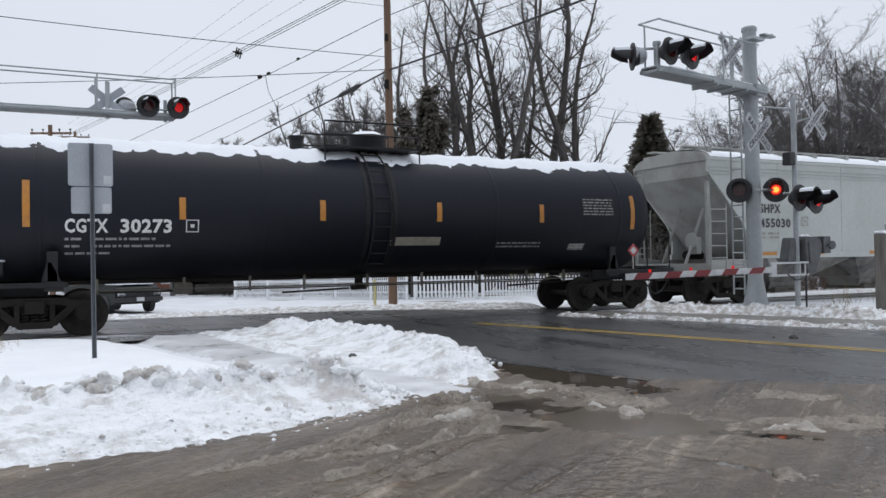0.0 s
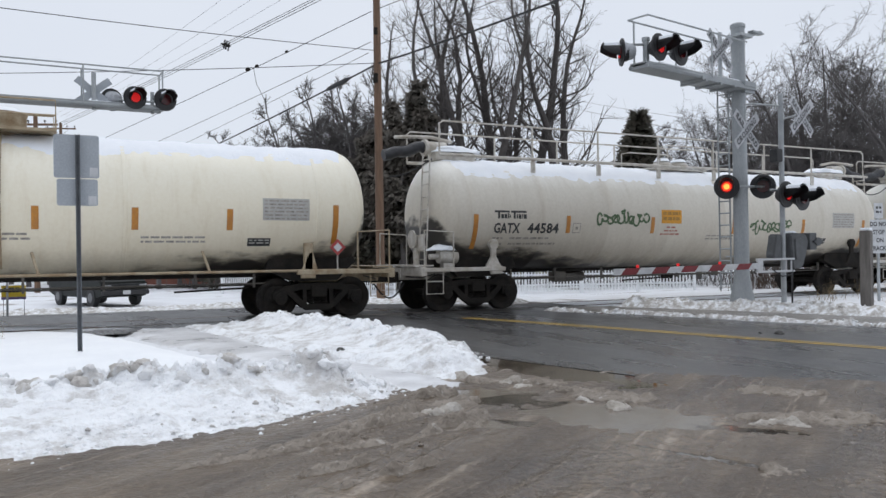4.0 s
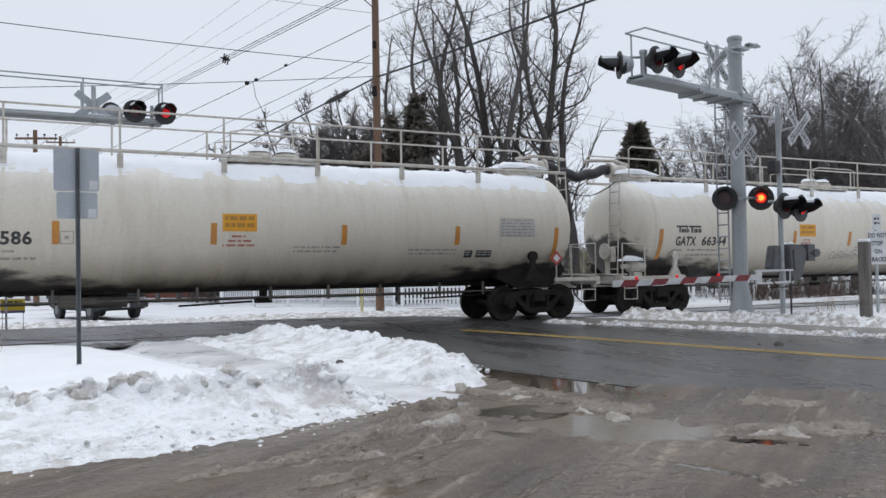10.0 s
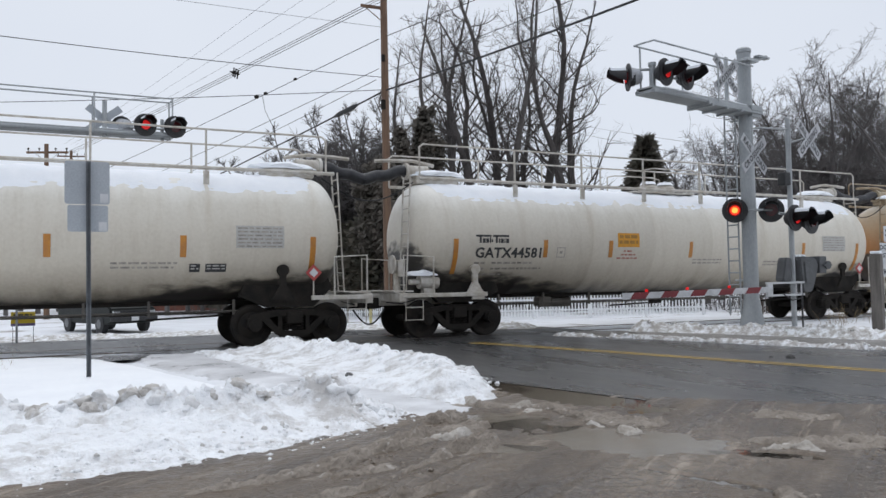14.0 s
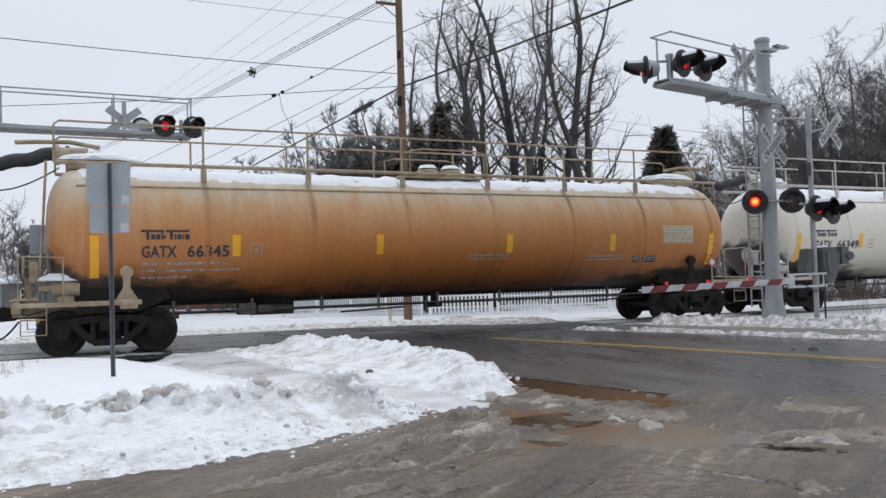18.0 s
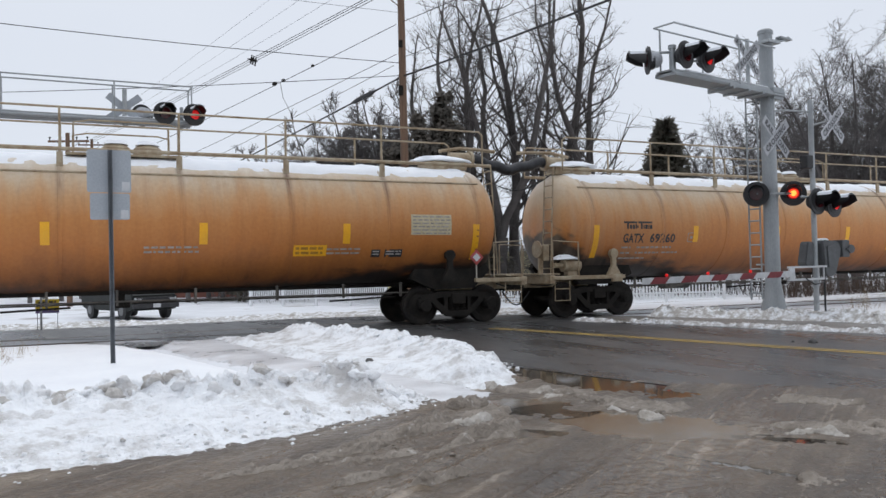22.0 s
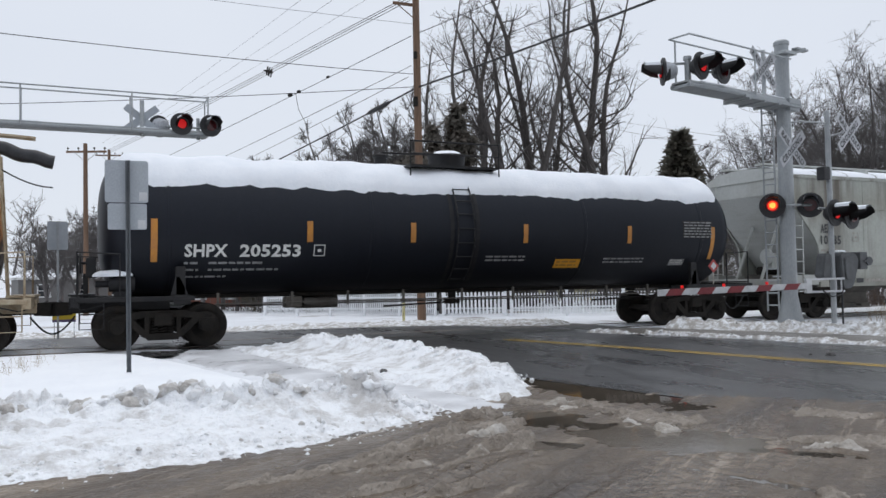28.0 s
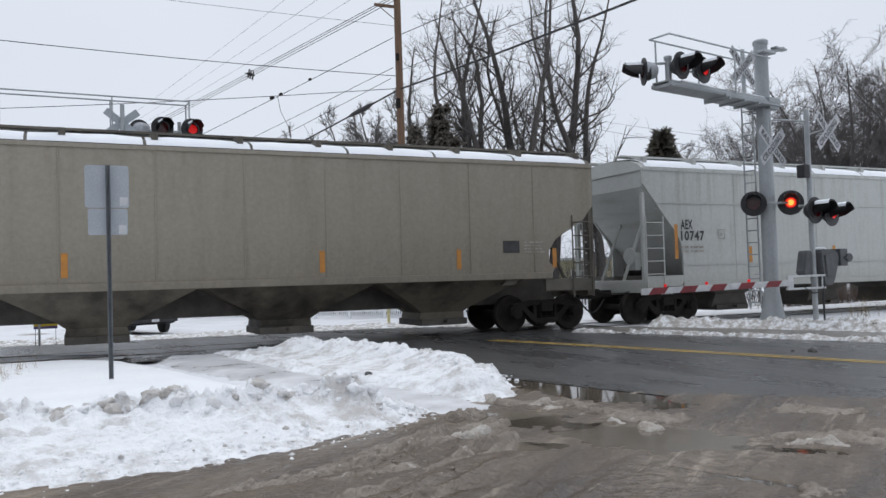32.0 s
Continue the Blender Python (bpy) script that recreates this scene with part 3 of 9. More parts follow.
LOT = [(-14, -26), (-14, -11.8), (-1, -11.4), (1.8, -11.0), (3.0, -10.0), (3.6, -9.2), (4.6, -9.0), (5.4, -9.6), (6.4, -11.0), (8.6, -13.2), (11, -16.5), (13, -26)]
GROUND = ground_material()
SLUSH = flecks(flecks(flecks(slush_material(), 1.0, 0.57, 0.68, (0.32, 0.265, 0.205), 0.8, (0.55, 9, 1), 34), 26, 0.60, 0.68, (0.40, 0.35, 0.29), 0.55), 40, 0.62, 0.68, (0.028, 0.022, 0.017), 0.7)
grid_sheet("ground", axis([(-2500, -150, 400), (-150, -30, 15), (-30, 40, 1.0), (40, 150, 15), (150, 2500, 400)]),
           axis([(-2500, -120, 400), (-120, -25, 12), (-25, 40, 1.0), (40, 150, 15), (150, 2500, 400)]), lambda x, y: ground_z(x, y) - (0.12 if inside(LOT, x, y) > 0.7 else 0), GROUND, label="snow-covered ground with bare grassy patches", category="ground")


def strip(name, line, left, right, lift, material, label, category, step=0.5, wobble=0.0):
    """A road surface along a centre line, following the land."""
    pts = []
    for (ax, ay), (bx, by) in zip(line, line[1:]):
        n = max(1, int(math.hypot(bx - ax, by - ay) / step))
        pts += [(ax + (bx - ax) * k / n, ay + (by - ay) * k / n) for k in range(n)]
    pts.append(line[-1])
    sm = [pts[0]] + [tuple(sum(p[c] for p in pts[max(0, i - 5):i + 6]) / len(pts[max(0, i - 5):i + 6]) for c in (0, 1)) for i in range(1, len(pts) - 1)] + [pts[-1]]
    nv = 9
    verts, faces = [], []
    for i, (x, y) in enumerate(sm):
        a, b = sm[max(0, i - 1)], sm[min(len(sm) - 1, i + 1)]
        d = math.hypot(b[0] - a[0], b[1] - a[1]) or 1
        nx, ny = (b[1] - a[1]) / d, -(b[0] - a[0]) / d
        w = wobble * noise.noise((i * 0.3, left, 3))
        for j in range(nv):
            o = left + (right - left) * j / (nv - 1) + w
            px, py = x + nx * o, y + ny * o
            verts.append((px, py, max(ground_z(px, py), rail_z(px) - 0.02 if abs(py) < 2.2 else -9) + lift))
    for i in range(len(sm) - 1):
        for j in range(nv - 1):
            faces.append((i * nv + j, i * nv + j + 1, (i + 1) * nv + j + 1, (i + 1) * nv + j))
    me = bpy.data.meshes.new(name)
    me.from_pydata(verts, [], faces)
    me.materials.append(material)
    me.shade_smooth()
    return tagged(new(name, me), label, category, kind="structure")


ROAD = [(15.5, -34), (13.0, -20), (11.0, -12), (9.35, -5.5), (8.1, -1.5), (5.2, 2.2), (0.5, 5.4), (-10, 9.5), (-30, 16), (-70, 28)]
strip("road", ROAD, -4.6, 4.3, 0.012, WET_ROAD, "wet dark asphalt road across the tracks", "road")
strip("center_line", [(12.2, -16.2), (10.77, -11.28), (9.91, -7.96), (9.28, -5.41), (8.5, -2.9)], -0.02, 0.09, 0.018, YELLOW_LINE, "worn double yellow centre line", "road marking", wobble=0.01)
strip("center_line", [(12.2, -16.2), (10.77, -11.28), (9.91, -7.96), (9.28, -5.41), (8.5, -2.9)], 0.17, 0.26, 0.018, YELLOW_LINE, "worn double yellow centre line", "road marking", wobble=0.01)


# hollows that hold water: place, half length, half width, turn
POOLS = ((5.62, -10.7, 1.55, 0.42, -84), (4.03, -11.9, 0.50, 0.42, -55), (4.5, -13.25, 0.85, 0.55, -62), (3.35, -13.05, 0.36, 0.22, -30), (4.12, -14.8, 0.48, 0.055, -72), (5.1, -14.35, 0.30, 0.10, -50))


def hollow(x, y):
    """1 on level ground, 0 in the bottom of a puddle."""
    dip = 1.0
    for k, (px, py, rx, ry, turn) in enumerate(POOLS):
        if abs(x - px) > 3 or abs(y - py) > 3:
            continue
        c, s = math.cos(radians(turn)), math.sin(radians(turn))
        u, v = (c * (x - px) + s * (y - py)) / rx, (-s * (x - px) + c * (y - py)) / ry
        rho = math.hypot(u, v) + 0.35 * noise.noise((x * 3, y * 3, k)) + 0.22 * noise.noise((x * 9, y * 9, k + 5))
        dip = min(dip, smooth(0.55, 1.25, rho))
    return dip


def lot_z(x, y):
    d = inside(LOT, x, y)
    along, across = 0.83 * x + 0.56 * y, -0.56 * x + 0.83 * y     # the way the tyres ran
    w = across + 0.10 * noise.noise((along * 0.8, across, 2))
    tread = max(0, noise.noise((along * 0.5, w * 5.5, 1))) * max(0.0, noise.noise((x * 0.6, y * 0.6, 14)) + 0.35) * (1.0 - 0.75 * smooth(2.6, 4.2, x))
    ruts = 0.10 * tread + 0.007 * noise.noise((along * 1.5, w * 16, 3))
    grit = 0.010 * noise.noise((x * 9, y * 9, 5)) + 0.007 * noise.noise((x * 22, y * 22, 6))
    lump = 0.05 * max(0, noise.noise((x * 7, y * 7, 8)) - 0.35) * (1 if noise.noise((x, y, 33)) > 0 else 0.2)
    dip = hollow(x, y)
    return ground_z(x, y) + 0.022 * smooth(-0.1, 0.6, d) - 0.004 - 0.06 * (1 - dip) + (ruts + lump) * smooth(0, 0.8, d) * dip + grit * (0.3 + 0.7 * dip)


grid_sheet("lot", axis([(-14, -1, 0.25), (-1, 1, 0.05), (1, 7, 0.03), (7, 13, 0.12)]), axis([(-26, -17, 0.5), (-17, -15.6, 0.05), (-15.6, -8.8, 0.03)]), lambda x, y: lot_z(x, y) + (0.0 if inside(LOT, x, y) > -0.12 else -0.2), SLUSH, label="wet brown slushy tarmac apron with ruts", category="ground")


def puddle(x, y, rx, ry, turn, z, size=1.7, ragged=0.1, water=None):
    bm = bmesh.new()
    c, s = math.cos(radians(turn)), math.sin(radians(turn))
    ring = []
    for k in range(40):
        a = 2 * math.pi * k / 40
        r = size + ragged * noise.noise((math.cos(a) * 2, math.sin(a) * 2, x)) + ragged * 0.6 * noise.noise((math.cos(a) * 6, math.sin(a) * 6, y))
        u, v = rx * r * math.cos(a), ry * r * math.sin(a)
        px, py = x + c * u - s * v, y + s * u + c * v
        ring.append(bm.verts.new((px, py, ground_z(px, py) + z)))
    bm.faces.new(ring)
    return solid("puddle", bm, water or WATER, pose(0, 0, 0), "shallow muddy puddle on the tarmac", "puddle", "puddles", "structure")


WATER = mat("muddy_water", (0.066, 0.053, 0.039), (0.095, 0.078, 0.060), 1.6, 0.05, spec=0.42)
THIN_WATER = mat("thin_muddy_water", (0.125, 0.103, 0.079), (0.155, 0.130, 0.102), 1.6, 0.13, spec=0.4, bump=0.0015, fine=8)


# snow: plowed banks and the field by the sign
FIELD = [(-16, -13.6), (-2, -12.9), (-0.33, -12.6), (0.8, -12.45), (1.8, -12.2), (2.8, -11.7), (3.45, -11.15), (3.35, -10.6), (2.75, -9.7), (2.52, -8.75), (2.25, -7.95), (1.95, -6.6), (1.62, -4.85), (1.12, -2.7), (0.3, -1.85), (-16, -1.8)]
FRONT = [(-16, -10.9), (-2, -10.6), (-0.3, -10.4), (0.46, -10.44), (1.34, -10.82), (2.1, -10.65), (2.75, -10.95), (3.1, -11.1)]
VERGE = [(5.25, -9.5), (4.7, -10.7), (4.2, -10.8), (3.8, -9.9), (3.5, -8.5), (3.1, -6), (2.8, -4), (2.5, -1.9), (4.4, -1.9), (5.6, -5.2), (5.65, -7.8)]
VERGE_TOP = [(4.6, -10.0), (4.95, -8.2), (4.8, -5.4), (4.1, -3.2)]
KERB = [(13.25, -2.1), (14.6, -5.2), (15.2, -7.0), (16.6, -11.2), (19.2, -20), (21.6, -20), (19.2, -11), (17.6, -6.2), (16.6, -3.2), (14.6, -1.9)]
KERB_TOP = [(13.9, -2.3), (15.15, -4.95), (15.75, -6.9), (17.3, -11.2), (20.2, -20)]
FAR = [(12.2, 0.6), (11.2, 1.7), (8.0, 4.9), (3.2, 8.4), (-8, 13.4), (-30, 20.5), (-30, 22), (-8, 15.0), (4.0, 10.2), (9.2, 6.6), (12.6, 2.8), (13.2, 1.2)]
FAR_TOP = [(12.5, 1.4), (8.6, 5.7), (3.6, 9.3), (-8, 14.2), (-30, 21.2)]


def lumps(x, y, k):
    return (noise.noise((x * 1.3, y * 1.3, k)) * 0.5 + noise.noise((x * 3.0, y * 3.0, k + 3)) * 0.4 + noise.noise((x * 6.5, y * 6.5, k + 7)) * 0.24 + noise.noise((x * 14, y * 14, k + 9)) * 0.10)


def clods(x, y, k):
    """Rounded broken lumps of three sizes, thick in some places and thin in others."""
    wx, wy = x + 0.05 * noise.noise((x * 5, y * 5, k)), y + 0.05 * noise.noise((x * 5, y * 5, k + 30))
    out = 0.0
    for f, tall, q in ((3.0, 0.12, 0.05), (5.5, 0.13, -0.12), (11.0, 0.085, -0.20)):
        many = smooth(q - 0.15, q + 0.25, noise.noise((x * f * 0.33, y * f * 0.33, k + f)))
        if many > 0:
            d = noise.voronoi((wx * f, wy * f, k + f))[0][0]
            out += many * tall * math.sqrt(max(0.0, 1 - (d / 0.6) ** 2))
    return out


SNOW_Z = {}
FRESH = mat("fresh_snow", (0.92, 0.94, 0.96), (0.86, 0.88, 0.91), 0.8, 0.75, bump=0.01, fine=14)


def snow_sheet(name, xs, ys, poly, top, base, rise, width, rough, material, label, k, edge=0.35, fray=1.0, cloddy=1.0, clean=False, clean_from=-9, calm=False):
    def z(x, y):
        d = inside(poly, x, y)
        if d < -0.45:
            return ground_z(x, y) - 0.12
        crest = near_line(top, x, y)
        wild = (0.25 + 0.75 * math.exp(-(max(0.0, crest - 1.1) / 0.5) ** 2)) if calm else 1.0
        if calm and y > -9.9:
            wild = 0.12
        d += fray * wild * (0.16 * noise.noise((x * 1.7, y * 1.7, k + 20)) + 0.12 * noise.noise((x * 5, y * 5, k + 21)) + 0.05 * noise.noise((x * 14, y * 14, k + 22)))
        if d < -0.02:
            return ground_z(x, y) - 0.12
        ridge = math.exp(-(crest / width) ** 2)
        e = smooth(-0.02, edge, d)
        h = base + rise * ridge * (1 + 0.35 * noise.noise((x * 0.9, y * 0.9, k + 40)))
        foot = math.exp(-((d - 0.28) / 0.26) ** 2)
        live = cloddy * min(1.0, 0.05 + ridge ** 2.2 + 0.85 * foot * min(1.0, rise * 5) * (1 if wild > 0.5 else 0))
        if calm:
            # the broken slope between crest and foot keeps a little roughness
            live = max(live, (0.45 + 0.3 * noise.noise((x * 0.8, y * 0.8, 70))) * smooth(10.4, 10.9, -y))
        n = lumps(x, y, k) * rough * 0.18 * live + clods(x, y, k) * live * min(1.0, rise * 4.5) + 0.012 * noise.noise((x * 30, y * 30, k)) * live
        return ground_z(x, y) + max(0.0, math.sqrt(e) * h + e * n) + 0.02 * e
    ob = grid_sheet(name, xs, ys, z, material, "structure", label, "snow bank")
    SNOW_Z[k] = z
    if clean:
        # untouched snow away from the plowed edge
        ob.data.materials.append(FRESH)
        for f in ob.data.polygons:
            x, y, _ = f.center
            if x < clean_from or y > -10.05 + 0.25 * noise.noise((x * 2, y * 2, k)):
                f.material_index = 1
    return ob


def bank_material(name, amount, lo, soil, patch_scale=2.6):
    """Plowed snow: white with grey grit worked in along the rough parts and brown flecks."""
    m = mat(name, (0.92, 0.94, 0.96), (0.82, 0.83, 0.85), 1.2, 0.75, bump=0.035, fine=24, lo=0.45, hi=0.75)
    n, l = m.node_tree.nodes, m.node_tree.links
    b = n["Principled BSDF"]
    co = n.new("ShaderNodeTexCoord")
    last = b.inputs["Base Color"].links[0].from_socket
    for scale, p, w, share, colour in ((patch_scale, lo, 0.16, amount, soil), (34, 0.66, 0.06, amount * 1.1, tuple(c * 0.45 for c in soil))):
        t, r, sc, mix = n.new("ShaderNodeTexNoise"), n.new("ShaderNodeValToRGB"), n.new("ShaderNodeMath"), n.new("ShaderNodeMixRGB")
        t.inputs["Scale"].default_value, t.inputs["Detail"].default_value, t.inputs["Roughness"].default_value = scale, 10, 0.72
        r.color_ramp.elements[0].position, r.color_ramp.elements[1].position = p, p + w
        sc.operation, sc.inputs[1].default_value = "MULTIPLY", share
        l.new(co.outputs["Object"], t.inputs["Vector"])
        l.new(t.outputs["Fac"], r.inputs[0])
        l.new(r.outputs[0], sc.inputs[0])
        l.new(sc.outputs[0], mix.inputs[0])
        l.new(last, mix.inputs[1])
        mix.inputs[2].default_value = (*soil, 1) if scale < 10 else (*colour, 1)
        last = mix.outputs[0]
    l.new(last, b.inputs["Base Color"])
    return m


# stronger grey patches: grit, and the slope's grey shading put into the colour
BANK = bank_material("plowed_snow", 0.85, 0.465, (0.50, 0.48, 0.46))
KERB_SNOW = bank_material("dirty_roadside_snow", 0.95, 0.41, (0.40, 0.37, 0.33), 5.5)
TAN_SLUSH = mat("tan_road_slush", (0.20, 0.167, 0.133), (0.37, 0.325, 0.275), 3.5, 0.55, bump=0.03, fine=24, lo=0.45, hi=0.8)
flecks(TAN_SLUSH, 30, 0.58, 0.66, (0.05, 0.04, 0.03), 0.7)
flecks(TAN_SLUSH, 9, 0.60, 0.70, (0.62, 0.59, 0.55), 0.7)
snow_sheet("snow_field", axis([(-16, -2.2, 0.3), (-2.2, 3.9, 0.026)]), axis([(-13.9, -13.2, 0.05), (-13.2, -9.6, 0.026), (-9.6, -1.7, 0.07)]), FIELD, FRONT, 0.11, 0.17, 0.30, 0.45, BANK, "white snow field with a lumpy plowed edge", 2, edge=0.85, cloddy=1.35, clean=True, calm=True)
snow_sheet("snow_bank", axis([(2.0, 6.2, 0.036)]), axis([(-11.5, -1.6, 0.04)]), VERGE, VERGE_TOP, 0.05, 0.20, 0.50, 0.28, BANK, "white plowed snow bank along the road", 5, cloddy=0.5)
snow_sheet("snow_bank", axis([(11.8, 22, 0.08)]), axis([(-20, -1.5, 0.08)]), KERB, KERB_TOP, 0.06, 0.14, 0.35, 0.3, KERB_SNOW, "grey-white plowed snow bank behind the road edge", 9)
snow_sheet("snow_bank", axis([(-30, -8, 0.4), (-8, 13.6, 0.10)]), axis([(0.2, 22, 0.10)]), FAR, FAR_TOP, 0.03, 0.09, 0.4, 0.3, KERB_SNOW, "dirty plowed snow bank on the far roadside", 12)
SLUSH_TOP = [(11.5, -2.1), (12.6, -4.5), (13.3, -7.0), (13.95, -9.1), (15.3, -14), (16.8, -20)]
SLUSH_LINE = [(x - 0.13, y) for x, y in SLUSH_TOP] + [(x + 0.13, y) for x, y in SLUSH_TOP[::-1]]
snow_sheet("slush_ridge", axis([(11.0, 17.4, 0.055)]), axis([(-20, -1.9, 0.055)]), SLUSH_LINE, SLUSH_TOP, 0.01, 0.055, 0.2, 0.12, bank_material("grey_road_slush", 0.9, 0.40, (0.34, 0.31, 0.28), 7), "low grey slush ridge at the road edge", 15, edge=0.12)
GREY_SLUSH = flecks(mat("wet_grey_slush", (0.22, 0.205, 0.185), (0.13, 0.12, 0.105), 1.6, 0.45, bump=0.02, fine=18), 14, 0.58, 0.68, (0.5, 0.48, 0.45), 0.6)
GUTTER = [(x + 0.1, y) for x, y in SLUSH_TOP] + [(18.6, -20), (17.2, -14), (16.2, -8), (15.6, -5), (14.2, -2.4), (12.6, -1.2)]
snow_sheet("gutter_slush", axis([(11.4, 18.8, 0.08)]), axis([(-20, -1.0, 0.08)]), GUTTER, [(0, 40), (1, 41)], 0.03, 0.0, 1.0, 0.10, GREY_SLUSH, "wet tan slush shelf between road and snow bank", 17, edge=0.2)

# loose clods broken off by the plow
def clod_material():
    m = mat("broken_snow_clods", (0.92, 0.94, 0.96), (0.80, 0.81, 0.82), 6, 0.75, bump=0.02, fine=30)
    n, l = m.node_tree.nodes, m.node_tree.links
    b = n["Principled BSDF"]
    src = b.inputs["Base Color"].links[0].from_socket
    g, r, mix = n.new("ShaderNodeNewGeometry"), n.new("ShaderNodeValToRGB"), n.new("ShaderNodeMixRGB")
    r.color_ramp.elements[0].position, r.color_ramp.elements[1].position = 0.74, 1.0
    r.color_ramp.elements[1].color = (0.7, 0.7, 0.7, 1)
    l.new(g.outputs["Random Per Island"], r.inputs[0])
    l.new(r.outputs[0], mix.inputs[0])
    l.new(src, mix.inputs[1])
    mix.inputs[2].default_value = (0.36, 0.32, 0.28, 1)
    l.new(mix.outputs[0], b.inputs["Base Color"])
    return m


CLODS = clod_material()


def scatter_clods(line, count, spread, small, big, key, seed, label, material=None):
    rnd = random.Random(seed)
    base = bmesh.new()
    bmesh.ops.create_icosphere(base, subdivisions=2, radius=1.0)
    bv, bf = [v.co.copy() for v in base.verts], [[v.index for v in f.verts] for f in base.faces]
    base.free()
    verts, faces = [], []
    for _ in range(count):
        i = rnd.randrange(len(line) - 1)
        f = rnd.random()
        x = line[i][0] + (line[i + 1][0] - line[i][0]) * f + rnd.gauss(0, spread)
        y = line[i][1] + (line[i + 1][1] - line[i][1]) * f + rnd.gauss(0, spread)
        z = SNOW_Z[key](x, y)
        if z < ground_z(x, y) - 0.05:
            z = ground_z(x, y) + 0.015
        r = small + (big - small) * rnd.random() ** 2.6
        o = Vector((rnd.random() * 90, rnd.random() * 90, 0))
        sq, sink = rnd.uniform(0.6, 0.95), rnd.uniform(0.25, 0.7)
        n = len(verts)
        for c in bv:
            d = c * (r * (1 + 0.60 * noise.noise(c * 1.1 + o) + 0.55 * noise.noise(c * 2.6 + o)))
            verts.append((x + d.x, y + d.y, z - r * sink + d.z * sq))
        faces += [[a + n for a in f2] for f2 in bf]
    me = bpy.data.meshes.new("snow_clods")
    me.from_pydata(verts, [], faces)
    me.materials.append(material or CLODS)
    me.shade_smooth()
    return tagged(new("snow_clods", me), label, "snow", kind="stuff")


NEAR_FRONT = [(-2.0, -10.65), (-0.3, -10.45), (0.46, -10.5), (1.34, -10.88), (2.1, -10.75), (2.75, -11.05), (3.1, -11.15)]
NEAR_FOOT = [(-2.2, -12.75), (-0.33, -12.42), (0.8, -12.28), (1.8, -12.0), (2.8, -11.5), (3.45, -10.9)]
scatter_clods(NEAR_FRONT, 110, 0.10, 0.03, 0.10, 2, 5, "broken white and dirty snow clods along the plowed edge")
DIRTY_CLODS = flecks(mat("dirty_snow_clods", (0.66, 0.64, 0.61), (0.40, 0.37, 0.34), 7, 0.8, bump=0.03, fine=26), 5, 0.50, 0.62, (0.80, 0.81, 0.82), 0.8)
scatter_clods(NEAR_FRONT[:5], 22, 0.07, 0.07, 0.14, 2, 16, "grey-brown dirty snow lumps on the plowed crest", DIRTY_CLODS)
scatter_clods(NEAR_FOOT, 900, 0.17, 0.006, 0.034, 2, 6, "small snow clods strewn at the foot of the bank")
scatter_clods(VERGE_TOP, 170, 0.18, 0.02, 0.06, 5, 7, "snow clods along the crest of the roadside bank")
scatter_clods([(5.3, -9.4), (5.6, -7.8), (5.55, -5.4)], 160, 0.12, 0.015, 0.06, 5, 8, "snow clods fallen towards the road")
scatter_clods(KERB_TOP[:4], 260, 0.25, 0.02, 0.06, 9, 9, "grey snow clods on the far roadside bank", KERB_SNOW)
scatter_clods(SLUSH_TOP[:4], 160, 0.12, 0.02, 0.06, 15, 10, "slush clods along the road edge", KERB_SNOW)
SNOW_Z[0] = lot_z
scatter_clods([(4.36, -11.17), (4.73, -11.3), (4.9, -11.9), (4.92, -12.3), (5.2, -12.75)], 260, 0.12, 0.008, 0.045, 0, 12, "tan slush crumbs between the puddles", TAN_SLUSH)
scatter_clods([(5.3, -14.0), (5.7, -14.3), (6.2, -14.3), (5.7, -14.9)], 200, 0.16, 0.008, 0.04, 0, 13, "tan slush crumbs on the tarmac", TAN_SLUSH)
scatter_clods([(3.5, -11.7), (3.2, -12.4), (2.5, -13.0), (1.8, -13.5)], 360, 0.22, 0.006, 0.03, 0, 14, "tan slush crumbs along the tyre tracks", TAN_SLUSH)
scatter_clods([(4.2, -15.2), (4.3, -15.6), (4.6, -15.6)], 40, 0.12, 0.008, 0.03, 0, 15, "tan slush crumbs on the tarmac", TAN_SLUSH)

# icy strip between field and bank
PATH_ICE = mat("icy_slush", (0.80, 0.81, 0.83), (0.55, 0.55, 0.56), 1.3, 0.45, bump=0.02, fine=9, rough2=0.25)
WALKWAY = [(4.3, -11.4), (3.4, -11.3), (3.0, -9.2), (2.3, -7), (1.8, -5), (1.2, -2), (2.9, -2), (3.2, -5.5), (3.9, -9)]
snow_sheet("icy_path", axis([(1.0, 4.6, 0.07)]), axis([(-11.7, -1.8, 0.07)]), WALKWAY, [(0, 40), (1, 41)], 0.035, 0.0, 1.0, 0.04, PATH_ICE, "trodden icy grey slush path", 18)

for k, pool in enumerate(POOLS[1:]):
    puddle(*pool, 0.006, water=THIN_WATER if k < 3 else WATER)
puddle(*POOLS[0], 0.006, 1.6)
puddle(1.2, -2.6, 0.32, 0.36, -20, 0.06, ragged=0.8, water=WET_ROAD)

